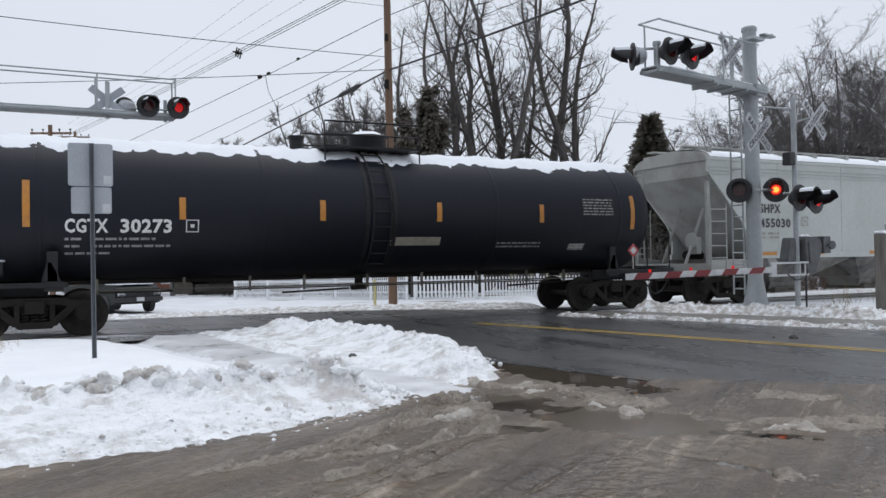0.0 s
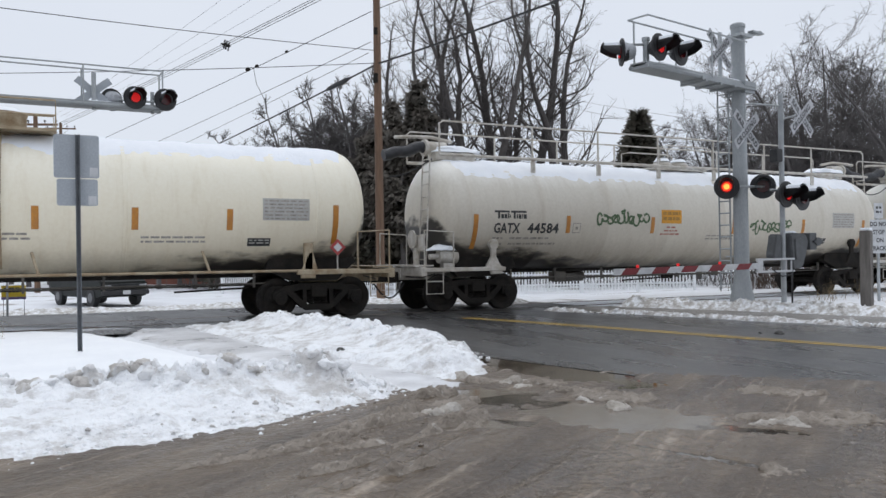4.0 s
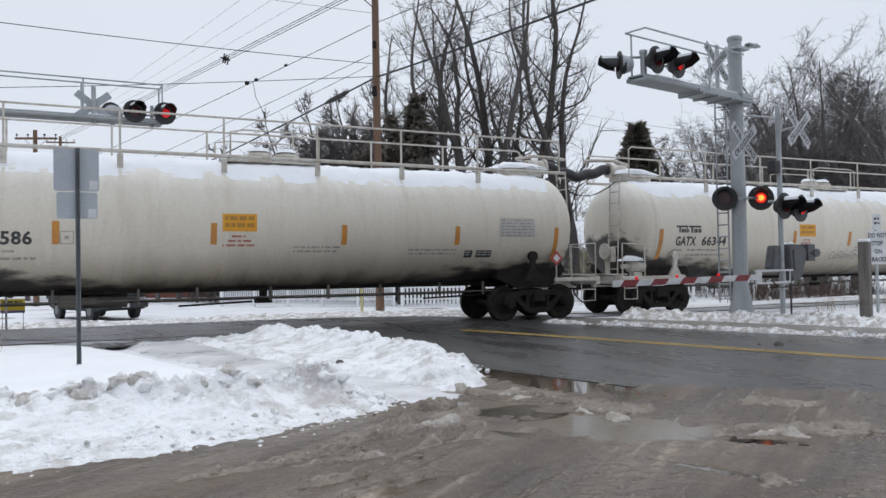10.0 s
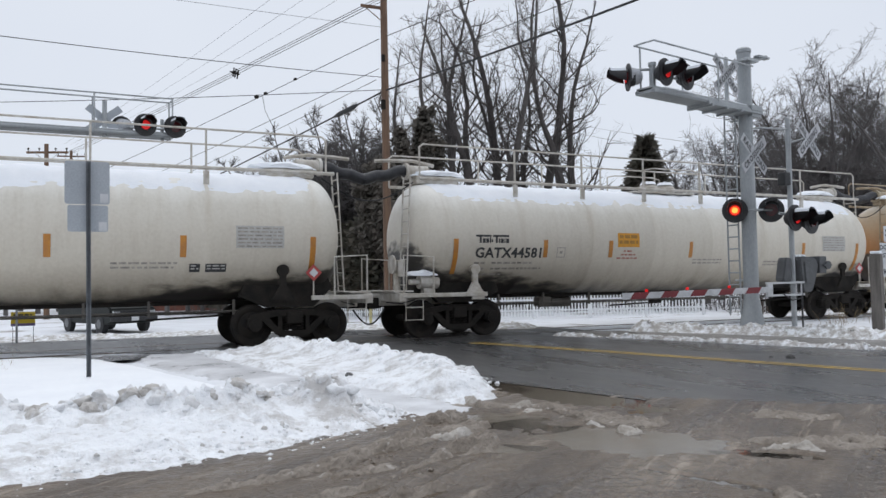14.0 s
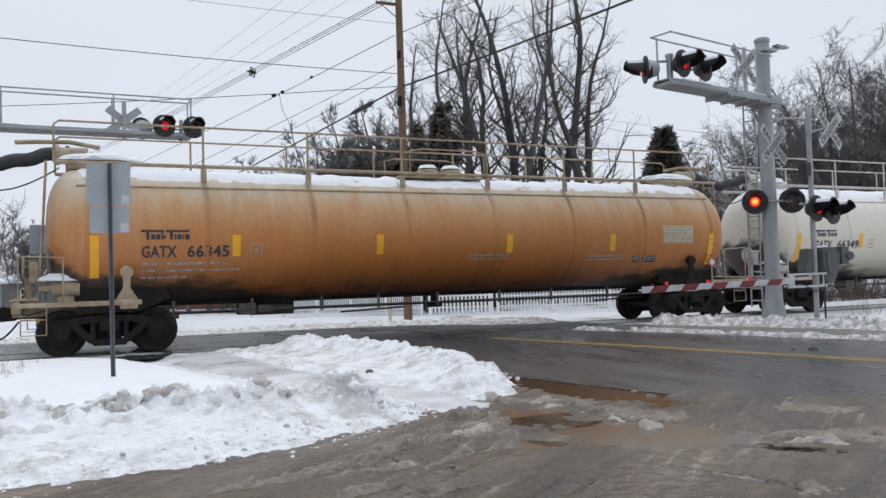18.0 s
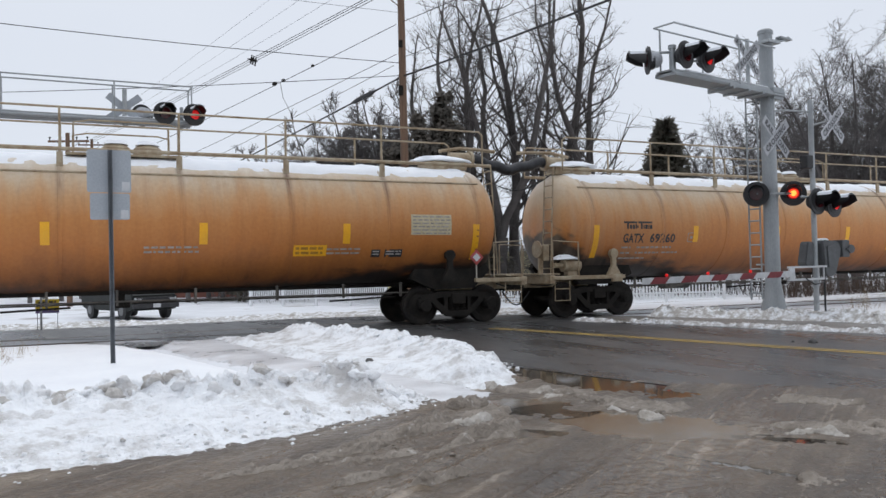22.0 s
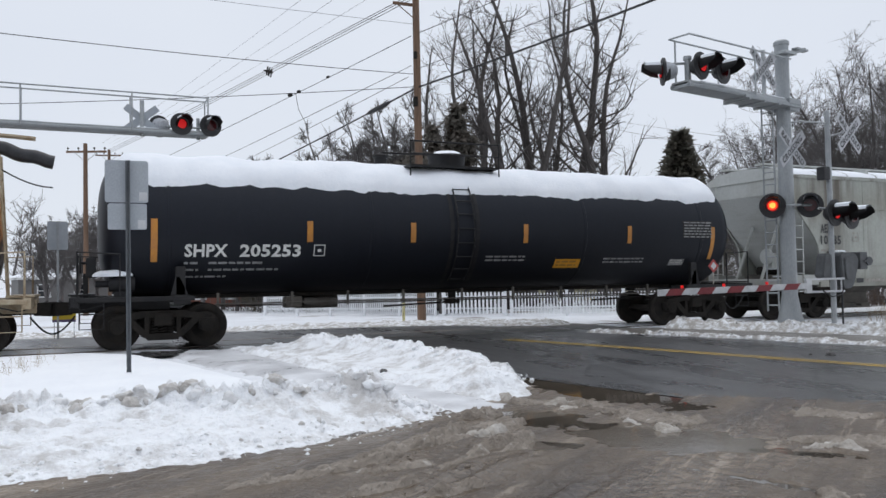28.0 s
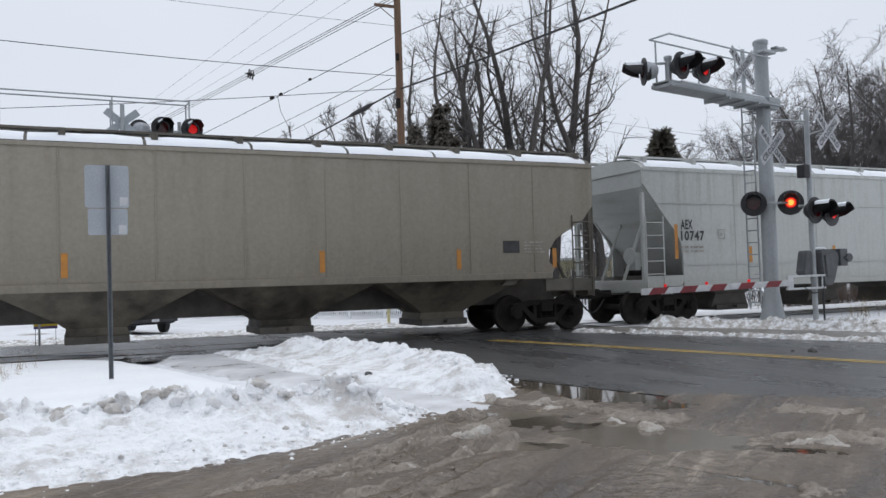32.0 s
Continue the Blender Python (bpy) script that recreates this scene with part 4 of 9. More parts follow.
# slush pushed into low ridges and clods between the puddles
def slush_patch(cx, cy, half, width, turn, rise, k, fray=0.8, material=TAN_SLUSH):
    c, s = math.cos(radians(turn)), math.sin(radians(turn))
    poly = [(cx + c * half * math.cos(a) - s * width * math.sin(a), cy + s * half * math.cos(a) + c * width * math.sin(a)) for a in np.linspace(0, 2 * math.pi, 13)[:-1]]
    line = [(cx - c * half, cy - s * half), (cx + c * half, cy + s * half)]
    r = max(abs(c) * half + abs(s) * width, 0.2) + 0.2
    q = max(abs(s) * half + abs(c) * width, 0.2) + 0.2
    snow_sheet("slush_ridge", axis([(cx - r, cx + r, 0.022)]), axis([(cy - q, cy + q, 0.022)]), poly, line, 0.012, rise, width, rise * 0.7, material, "low ridge of brown-grey slush on the tarmac", k, edge=0.16, fray=fray, cloddy=2.5)


RIDGES = ((4.6, -11.35, 0.36, 0.13, -40, 0.05), (4.9, -12.35, 0.42, 0.12, -60, 0.05), (5.15, -12.75, 0.3, 0.1, -30, 0.04), (5.75, -14.25, 0.42, 0.13, -30, 0.06), (4.42, -15.6, 0.22, 0.10, 10, 0.06), (4.22, -15.2, 0.12, 0.08, 0, 0.06), (3.35, -12.35, 0.45, 0.16, 35, 0.045), (6.6, -13.2, 0.4, 0.10, -50, 0.04), (3.6, -11.65, 0.22, 0.12, 20, 0.07))
for k, row in enumerate(RIDGES):
    slush_patch(row[0], row[1], row[2] * 1.15, row[3] * 1.25, row[4], row[5] * 0.45, 40 + k, 2.0)
PALE_SLUSH = flecks(mat("pale_dirty_slush", (0.36, 0.325, 0.28), (0.58, 0.555, 0.52), 5, 0.6, bump=0.035, fine=26, lo=0.42, hi=0.7), 28, 0.60, 0.68, (0.07, 0.055, 0.04), 0.7)
for k, row in enumerate(((4.50, -11.05, 0.40, 0.09, -62, 0.07), (4.58, -11.85, 0.26, 0.08, -75, 0.06), (4.62, -12.45, 0.15, 0.07, -60, 0.07), (4.72, -12.95, 0.17, 0.07, -50, 0.06), (5.32, -14.2, 0.2, 0.07, -40, 0.05), (3.3, -12.45, 0.2, 0.07, 30, 0.06))):
    slush_patch(*row[:5], row[5] * 0.38, 80 + k, 1.8, PALE_SLUSH)
# thin ridges squeezed up between the tyre tracks
TRACKS = ((1.74, -12.96, 0.43, 23), (1.88, -13.04, 0.38, 12), (1.96, -13.32, 0.34, 8), (1.90, -13.77, 0.36, 13), (1.36, -13.23, 0.32, 12), (2.71, -12.41, 0.56, 24), (2.72, -12.60, 0.42, 20), (1.00, -13.31, 0.28, 10), (2.75, -13.27, 0.42, 18), (2.02, -14.12, 0.36, 17), (2.30, -12.75, 0.45, 22), (3.1, -12.95, 0.4, 24))
for k, (x, y, half, turn) in enumerate(TRACKS):
    slush_patch(x, y, half * 1.2, 0.045 + 0.02 * (k % 3), turn, 0.06, 60 + k, 0.32)


STONE = mat("wet_dark_stone", (0.06, 0.058, 0.055), (0.12, 0.115, 0.11), 9, 0.5, bump=0.01)
for x, y, z, r, seed in ((11.39, -9.15, 0.03, 0.07, 1), (3.85, -8.0, 0.10, 0.05, 2), (11.2, -8.9, 0.02, 0.03, 3)):
    bm = bmesh.new()
    bmesh.ops.create_icosphere(bm, subdivisions=3, radius=r)
    for v in bm.verts:
        v.co *= 1 + 0.35 * noise.noise(v.co * (1.6 / r) + Vector((seed, 0, 0)))
        v.co.z *= 0.75
    solid("stone", bm, STONE, pose(x, y, ground_z(x, y) + z), "dark wet chunk of ice and grit", "stone", "loose chunks")


# ---- the track ----
def rail_mesh(x0, x1):
    prof = [(-0.07, -0.17), (0.07, -0.17), (0.07, -0.155), (0.012, -0.13), (0.012, -0.045), (0.036, -0.03), (0.036, -0.005), (0.028, 0), (-0.028, 0), (-0.036, -0.005), (-0.036, -0.03), (-0.012, -0.045), (-0.012, -0.13), (-0.07, -0.155)]
    bm = bmesh.new()
    a = [bm.verts.new((x0, y, z + rail_z(x0))) for y, z in prof]
    b = [bm.verts.new((x1, y, z + rail_z(x1))) for y, z in prof]
    n = len(prof)
    for i in range(n):
        bm.faces.new((a[i], a[(i + 1) % n], b[(i + 1) % n], b[i]))
    bm.faces.new(a[::-1])
    bm.faces.new(b)
    return bm


track = thing("railway_track", pose(0, 0, 0), "steel rails on snow-covered ballast", "railway track", kind="structure")
for y in (-0.7525, 0.7525):
    part("rail", rail_mesh(-150, 150), RAIL, track, m=pose(0, y, 0))
TIE = mat("creosoted_tie", (0.07, 0.055, 0.045), (0.12, 0.10, 0.085), 3, 0.85, bump=0.006)
bm = bmesh.new()
box(bm, 0, 0, 0, 0.23, 2.6, 0.18, bevel=0.01)
tie_me = mesh_of("tie", bm, TIE)
for k in range(-36, 110):
    x = k * 0.52 + 0.02 * math.sin(k * 7)
    part("tie", tie_me, None, track, m=pose(x, 0.03 * math.sin(k * 3), rail_z(x) - 0.20))
PANEL = mat("rubber_crossing_panel", (0.05, 0.048, 0.046), (0.08, 0.076, 0.07), 2, 0.5, bump=0.004)
for k in range(5):
    for y, w in ((0, 1.28), (-1.12, 0.58), (1.12, 0.58)):
        bm = bmesh.new()
        x = 5.2 + 1.8 * k
        box(bm, 0, 0, 0, 1.78, w, 0.14, bevel=0.012)
        part("crossing_panel", bm, PANEL, track, m=pose(x, y, rail_z(x) - 0.075))

# ---- crossing signals ----
LAMPS = []


def make_hood():
    bm = bmesh.new()
    rows = []
    for y, cut in ((-0.02, 2.2), (-0.20, 1.9), (-0.40, 1.3)):
        rows.append([bm.verts.new((r * math.sin(a), y, r * math.cos(a))) for r in (0.185,) for a in np.linspace(-cut, cut, 17)])
    for ra, rb in zip(rows, rows[1:]):
        for i in range(16):
            bm.faces.new((ra[i], ra[i + 1], rb[i + 1], rb[i]))
    bmesh.ops.solidify(bm, geom=bm.faces[:], thickness=0.008)
    return mesh_of("hood", bm, BLACK, True)


def disc(r, y0, y1, seg=32, dome=0.0):
    bm = bmesh.new()
    lathe(bm, [(0, 0.0008), (0, r), (y1 - y0, r), (y1 - y0 + dome, r * 0.6), (y1 - y0 + dome * 1.3, 0.0008)], pose(0, y0, 0, 0, 0, -90) @ Matrix.Scale(1, 4), seg)
    return bm


HOOD_ME = make_hood()
BACK_ME = mesh_of("background", disc(0.305, 0.03, 0.0, dome=-0.004), BLACK, True)
LENS_ME = mesh_of("lens", disc(0.15, 0.0, -0.012, dome=-0.012), LENS, True)
bm = bmesh.new()
lathe(bm, [(0, 0.0008), (0, 0.135), (0.02, 0.135), (0.026, 0.105), (0.030, 0.07), (0.033, 0.0008)], pose(0, 0.012, 0, 0, 0, -90), 32)
GLOW_ME = mesh_of("glow", bm, LENS_WARM, True)
GLOW_ME.materials.append(LIT)
GLOW_ME.materials.append(LIT_CORE)
for f in GLOW_ME.polygons:
    rr = math.hypot(f.center.x, f.center.z)
    f.material_index = 2 if rr < 0.075 else 1 if rr < 0.11 else 0
GLOW_SIDE_ME = mesh_of("glow", disc(0.125, 0.012, -0.008, dome=-0.012), LIT_DIM, True)
bm = bmesh.new()
lathe(bm, [(0.02, 0.0008), (0.02, 0.22), (0.16, 0.20), (0.26, 0.13), (0.30, 0.0008)], pose(0, 0, 0, 0, 0, 90), 20)
HOUSING_ME = mesh_of("lamp_housing", bm, BLACK, True)
bm = bmesh.new()
rows = []
for y in (-0.03, -0.2, -0.37):
    rows.append([bm.verts.new(((0.19 + (0.03 if abs(a) < 0.7 else 0)) * math.sin(a), y, (0.19 + (0.035 if abs(a) < 0.7 else 0)) * math.cos(a))) for a in np.linspace(-0.85, 0.85, 9)])
for ra, rb in zip(rows, rows[1:]):
    for i in range(8):
        bm.faces.new((ra[i], ra[i + 1], rb[i + 1], rb[i]))
HOOD_SNOW_ME = mesh_of("hood_snow", bm, SNOW_TOP, True)
bm = bmesh.new()
lathe(bm, [(0, 0.0008), (0, 0.24), (0.03, 0.22), (0.24, 0.17), (0.31, 0.10), (0.32, 0.0008)], pose(0, 0.036, 0.01, 0, 0, 90), 20)
BACK_SNOW_ME = mesh_of("back_snow", bm, mat("thin_frozen_snow", (0.50, 0.52, 0.55), (0.30, 0.31, 0.33), 9, 0.7, bump=0.01), True)


def flasher(parent, m, first, side=False, back_snow=False):
    """A round signal head that faces its own -y, with background, hood, lens and the lit disc."""
    head = part("lamp_housing", HOUSING_ME, None, parent, "black round signal lamp", m=m)
    part("background", BACK_ME, None, head)
    part("hood", HOOD_ME, None, head)
    part("lens", LENS_ME, None, head, "red lens", m=pose(0, -0.006, 0))
    part("hood_snow", HOOD_SNOW_ME, None, head)
    if back_snow:
        part("back_snow", BACK_SNOW_ME, None, head)
    lit = part("glow", GLOW_SIDE_ME if side else GLOW_ME, None, head, "flashing red light")
    LAMPS.append((lit, pose(0, -0.008, 0), first, 0.03))
    return head


# greyed white: grime and the backlit blades' dimness are both in the colour
GRIMY_DIM_WHITE = mat("grimy_dim_sign_white", (0.50, 0.51, 0.53), (0.32, 0.33, 0.345), 6, 0.55)


def crossbuck(parent, m, back=False, text=True):
    """Two crossed blades; the lettering is on the side that faces -y."""
    for k, (a, words) in enumerate(((38, "RAIL  ROAD"), (-38, "CROSSING"))):
        bm = bmesh.new()
        box(bm, 0, 0, 0, 1.22, 0.004, 0.23)
        blade = part("blade", bm, SIGN_BACK if back else GRIMY_DIM_WHITE, parent, "white crossbuck blade" if not back else "bare back of a crossbuck blade", m=m @ pose(0, -0.006 * k, 0, 0, a, 0))
        if text:
            me = letters(words, 0.19, lambda u, v: Vector((-0.53 + u, -0.006, -0.065 + v)), 1.06 if k == 0 else 1.12)
            me.materials.append(INK)
            part("lettering", me, None, blade)


def cantilever(m, reach, label, near, za=5.42, rail=1.08):
    """Mast with a railed walkway arm; the arm points along -x."""
    t = thing("cantilever_signal", m, label, "railway signal", "crossing signals")
    bm = bmesh.new()
    lathe(bm, [(-0.4, 0.30), (0.12, 0.30), (0.45, 0.23), (0.75, 0.185), (6.9, 0.165)], pose(0, 0, 0, 0, -90, 0), 28)
    part("mast", bm, ALU, t, "grey tapered mast", smooth=True)
    bm = bmesh.new()
    lathe(bm, [(6.9, 0.185), (6.98, 0.185), (7.02, 0.14), (7.03, 0.0008)], pose(0, 0, 0, 0, -90, 0), 24)
    part("mast_cap", bm, ALU, t, smooth=True)
    for y in (-0.22, 0.22):
        bm = bmesh.new()
        rod(bm, (0.35, y, za), (-reach, y, za), 0.055, seg=12)
        part("arm_tube", bm, ALU, t)
    bm = bmesh.new()
    box(bm, -0.85, 0, za - 0.05, 2.3, 0.62, 0.09, bevel=0.015)
    for x in (-1.9, -1.3, -0.7):
        box(bm, x, 0, za - 0.11, 0.07, 0.7, 0.06)
    part("arm_plate", bm, ALU, t)
    bm = bmesh.new()
    box(bm, -reach / 2 - 0.75, 0, za - 0.015, reach - 1.5, 0.52, 0.07, bevel=0.012)
    part("arm_plate", bm, ALU, t)
    bm = bmesh.new()
    box(bm, 0, 0, za + 0.03, 0.5, 0.66, 0.14, bevel=0.02)
    box(bm, 0.1, 0, za - 0.12, 0.42, 0.5, 0.08)
    part("arm_clamp", bm, ALU, t)
    bm = bmesh.new()
    box(bm, -reach / 2 - 0.1, 0, za + 0.075, reach - 0.2, 0.46, 0.035)
    part("walkway_grating", bm, STEEL, t)
    for k in range(6):
        bm = bmesh.new()
        box(bm, -0.5 - (reach - 0.6) * k / 6, 0.05 * math.sin(k), za + 0.105, 0.5, 0.4, 0.03, bevel=0.012)
        part("walkway_snow", bm, SNOW_TOP, t)
    zr = za + rail
    for y in (-0.27, 0.27):
        bm = bmesh.new()
        rod(bm, (-0.05, y, zr), (-reach, y, zr), 0.021, seg=8)
        part("handrail", bm, STEEL, t)
        for x in ((-1.55,) if y < 0 else (-reach + 0.2, -2.2)) if near else (-reach + 0.02, -reach + 2.0, -reach + 4.65, -reach + 7.0):
            bm = bmesh.new()
            rod(bm, (x, y, za), (x, y, zr), 0.021, seg=8)
            part("rail_post", bm, STEEL, t)
    bm = bmesh.new()
    rod(bm, (-reach, -0.27, zr), (-reach, 0.27, zr), 0.021, seg=8)
    part("handrail", bm, STEEL, t)
    bm = bmesh.new()
    rod(bm, (0.1, -0.1, 6.7), (0.62, -0.25, 6.84), 0.05, seg=8)
    box(bm, 0.5, -0.2, 6.82, 0.5, 0.16, 0.05, bevel=0.01)
    box(bm, 0, -0.05, 6.68, 0.5, 0.42, 0.07, bevel=0.01)
    part("top_bracket", bm, STEEL, t)
    bm = ladder(-0.20, 0.32, 0.35, za, 0.30, 17, r=0.018, along="y")
    part("mast_ladder", bm, ALU, t)
    for z in (1.2, 3.2, 5.2):
        bm = bmesh.new()
        rod(bm, (-0.20, 0.32, z), (0, 0, z), 0.02, seg=6)
        part("ladder_stay", bm, STEEL, t)
    return t


BASE_Z = 0.02
near_sig = cantilever(pose(15.72, -4.34, BASE_Z, 0, 0, 11.5), 3.95, "tall grey cantilever mast with railed arm and red flashers", True)
# heads low on the mast look at the side street
for x, first in ((-0.50, True), (0.38, False)):
    flasher(near_sig, pose(x * 0.86 - 0.02, -0.20 - 0.6 * x, 2.93, 0, 0, -58), first)
bm = bmesh.new()
rod(bm, (-0.44, 0.10, 2.93), (0.36, -0.46, 2.93), 0.03, seg=8)
lathe(bm, [(0, 0.19), (0.12, 0.19)], pose(0, 0, 2.87, 0, -90, 0), 20)
part("lamp_bracket", bm, STEEL, near_sig)
for x, first in ((-3.60, True), (-2.82, False)):
    flasher(near_sig, pose(x, -0.34, 5.84, 0, 0, 5), first, side=True)
flasher(near_sig, pose(-4.14, 0.36, 5.78, 0, 0, -128), True, side=True, back_snow=True)
bm = bmesh.new()
rod(bm, (-3.68, 0, 5.4), (-3.68, 0, 6.02), 0.07, seg=10)
rod(bm, (-3.68, 0, 6.02), (-3.68, 0, 6.10), 0.09, seg=10)
rod(bm, (-3.68, 0.0, 5.95), (-4.2, 0.3, 5.92), 0.03, seg=8)
rod(bm, (-3.68, -0.02, 5.8), (-2.7, -0.24, 5.8), 0.03, seg=8)
part("lamp_bracket", bm, STEEL, near_sig)
bm = bmesh.new()
rod(bm, (-0.95, -0.1, 5.4), (-0.95, -0.1, 6.62), 0.05, seg=10)
part("buck_post", bm, STEEL, near_sig)
crossbuck(near_sig, pose(-1.06, -0.17, 6.16, 0, 0, 2) @ Matrix.Scale(1.04, 4))

far_sig = cantilever(pose(-6.2, 4.0, -0.05, 0, 0, 182), 9.35, "grey cantilever arm over the road with red flashers", False, 5.52, 1.02)
for x, first in ((-9.4, False), (-8.62, True)):
    flasher(far_sig, pose(x, 0.34, 5.76, 0, 0, 190), first, side=True)
flasher(far_sig, pose(-8.08, -0.30, 5.76, 0, 0, 20), False, side=True, back_snow=True)
bm = bmesh.new()
rod(bm, (-9.1, 0, 5.4), (-9.1, 0, 6.0), 0.05, seg=10)
rod(bm, (-9.55, 0.1, 5.72), (-8.2, 0.0, 5.72), 0.03, seg=8)
part("lamp_bracket", bm, STEEL, far_sig)
bm = bmesh.new()
rod(bm, (-7.62, 0.05, 5.4), (-7.62, 0.05, 6.38), 0.06, seg=10)
part("buck_post", bm, STEEL, far_sig)
crossbuck(far_sig, pose(-7.62, -0.06, 5.90) @ Matrix.Scale(0.86, 4), back=True, text=False)

# gate with its own post
MACHINE = mat("grey_gate_machine", (0.10, 0.105, 0.11), (0.06, 0.062, 0.065), 3, 0.55)
gate = thing("crossing_gate", pose(15.50, -5.78, 0.0, 0, 0, 0), "lowered red and white striped crossing gate on a post", "crossing gate", "crossing signals")
bm = bmesh.new()
rod(bm, (0, 0, -0.1), (0, 0, 4.95), 0.06, seg=16)
lathe(bm, [(4.95, 0.07), (5.0, 0.06), (5.02, 0.0008)], pose(0, 0, 0, 0, -90, 0), 16)
part("post", bm, STEEL, gate, smooth=True)
crossbuck(gate, pose(0.41, -0.24, 4.46, 0, 0, 12))
crossbuck(gate, pose(-0.93, 0.16, 4.12, 0, 0, 12))
bm = bmesh.new()
rod(bm, (0, 0, 4.72), (-0.75, 0.05, 4.72), 0.022, seg=8)
rod(bm, (0, 0, 4.4), (0.34, -0.14, 4.5), 0.022, seg=8)
rod(bm, (-0.75, 0.05, 4.72), (-0.93, 0.20, 4.72), 0.022, seg=8)
rod(bm, (-0.93, 0.20, 4.74), (-0.93, 0.20, 3.9), 0.022, seg=8)
part("sign_bracket", bm, STEEL, gate)
bm = bmesh.new()
box(bm, -0.20, -0.02, 3.55, 0.20, 0.22, 0.30, bevel=0.03)
rod(bm, (-0.2, 0, 3.6), (0, 0, 3.6), 0.02, seg=6)
part("bell_box", bm, BLACK, gate, "small black box")
for x, first in ((0.12, True), (0.62, False)):
    flasher(gate, pose(x - 0.16 + 0.06 * x, -0.20, 2.66 - 0.12 * x, 0, 0, 9), first, side=True)
bm = bmesh.new()
rod(bm, (-0.35, 0.02, 2.76), (0.62, -0.10, 2.70), 0.03, seg=8)
part("lamp_bracket", bm, STEEL, gate)
bm = bmesh.new()
prism(bm, [(0.10, 1.70), (0.16, 0.98), (0.22, 0.93), (0.44, 0.93), (0.50, 1.02), (0.66, 1.38), (0.70, 1.56), (0.64, 1.68), (0.56, 1.74), (0.20, 1.76)], -0.14, 0.24)
prism(bm, [(0.20, 1.62), (0.24, 1.14), (0.38, 1.14), (0.46, 1.58), (0.42, 1.64)], -0.165, -0.14)
bmesh.ops.bevel(bm, geom=bm.edges[:], offset=0.018, segments=2, affect="EDGES")
part("mechanism", bm, MACHINE, gate, "dark grey gate machine")
bm = bmesh.new()
box(bm, 0.82, -0.02, 1.56, 0.24, 0.3, 0.40, bevel=0.02)
rod(bm, (0.97, -0.2, 1.55), (0.97, 0.16, 1.55), 0.10, seg=16)
box(bm, 0.92, -0.2, 1.55, 0.26, 0.05, 0.035)
part("counterweight", bm, MACHINE, gate)
bm = bmesh.new()
prism(bm, [(-0.26, 1.70), (-0.36, 1.24), (-0.32, 1.18), (-0.09, 1.16), (-0.07, 1.72), (-0.22, 1.74)], -0.04, 0.2)
bmesh.ops.bevel(bm, geom=bm.edges[:], offset=0.02, segments=2, affect="EDGES")
part("mechanism_cover", bm, MACHINE, gate)
bm = bmesh.new()
prism(bm, [(0.14, 1.755), (0.40, 1.745), (0.36, 1.79), (0.27, 1.81), (0.18, 1.795)], -0.08, 0.18)
bmesh.ops.bevel(bm, geom=bm.edges[:], offset=0.015, segments=2, affect="EDGES")
part("snow_cap", bm, FRESH, gate, "snow lying on the gate machine", smooth=True)
bm = bmesh.new()
bent(bm, [(0.2, -0.12, 0.95), (0.05, -0.18, 0.80), (-0.25, -0.18, 0.76), (-0.5, -0.16, 0.90)], 0.014)
rod(bm, (0.28, 0.0, 0.95), (0.28, 0.0, -0.1), 0.022, seg=8)
part("conduit", bm, BLACK, gate, "black cable and conduit")
bm = bmesh.new()
box(bm, -0.40, -0.12, 1.16, 1.20, 0.06, 0.045)
box(bm, -0.40, -0.12, 0.88, 1.20, 0.06, 0.045)
box(bm, -0.90, -0.12, 1.02, 0.16, 0.05, 0.30)
for x in (-0.05, 0.12):
    rod(bm, (x, -0.12, 0.88), (x, -0.12, 1.16), 0.02, seg=6)
part("arm_bracket", bm, SIGN_WHITE, gate)
arm_m = pose(-0.45, -0.14, 1.02, 0, -0.6, 0) @ Matrix.Rotation(radians(180), 4, "Z")
bm = bmesh.new()
box(bm, 2.56, 0, 0, 4.12, 0.03, 0.13, bevel=0.006)
arm = part("gate_arm", bm, SIGN_WHITE, gate, "white gate arm with red slanted stripes", m=arm_m)
for k in range(5):
    bm = bmesh.new()
    x = 0.85 + 0.80 * k
    prism(bm, [(x, -0.066), (x + 0.40, -0.066), (x + 0.28, 0.066), (x - 0.12, 0.066)], -0.017, 0.0205)
    part("red_stripe", bm, RED, arm)
for k, x in enumerate((1.7, 2.9, 4.0)):
    bm = bmesh.new()
    box(bm, x, 0, 0.10, 0.04, 0.06, 0.06, bevel=0.012)
    part("arm_light", bm, LIT_DIM, arm, "small red gate light")

# ---- signs and posts ----
sign = thing("road_sign", pose(0.537, -6.5, 0.0, 0, 0, 0), "bare grey backs of two road signs on a steel post", "road sign")
bm = bmesh.new()
channel = [(-0.032, -0.040), (-0.021, -0.040), (-0.018, 0.007), (0.018, 0.007), (0.021, -0.040), (0.032, -0.040), (0.027, 0.018), (-0.027, 0.018)]
low, high = [[bm.verts.new((x, y, z)) for x, y in channel] for z in (-0.2, 3.153)]
for i in range(8):
    bm.faces.new((low[i], low[(i + 1) % 8], high[(i + 1) % 8], high[i]))
bm.faces.new(high)
bm.faces.new(low[::-1])
part("post", bm, mat("weathered_channel_post", (0.17, 0.185, 0.20), (0.11, 0.12, 0.13), 3, 0.55, 0.3), sign, "grey channel post")
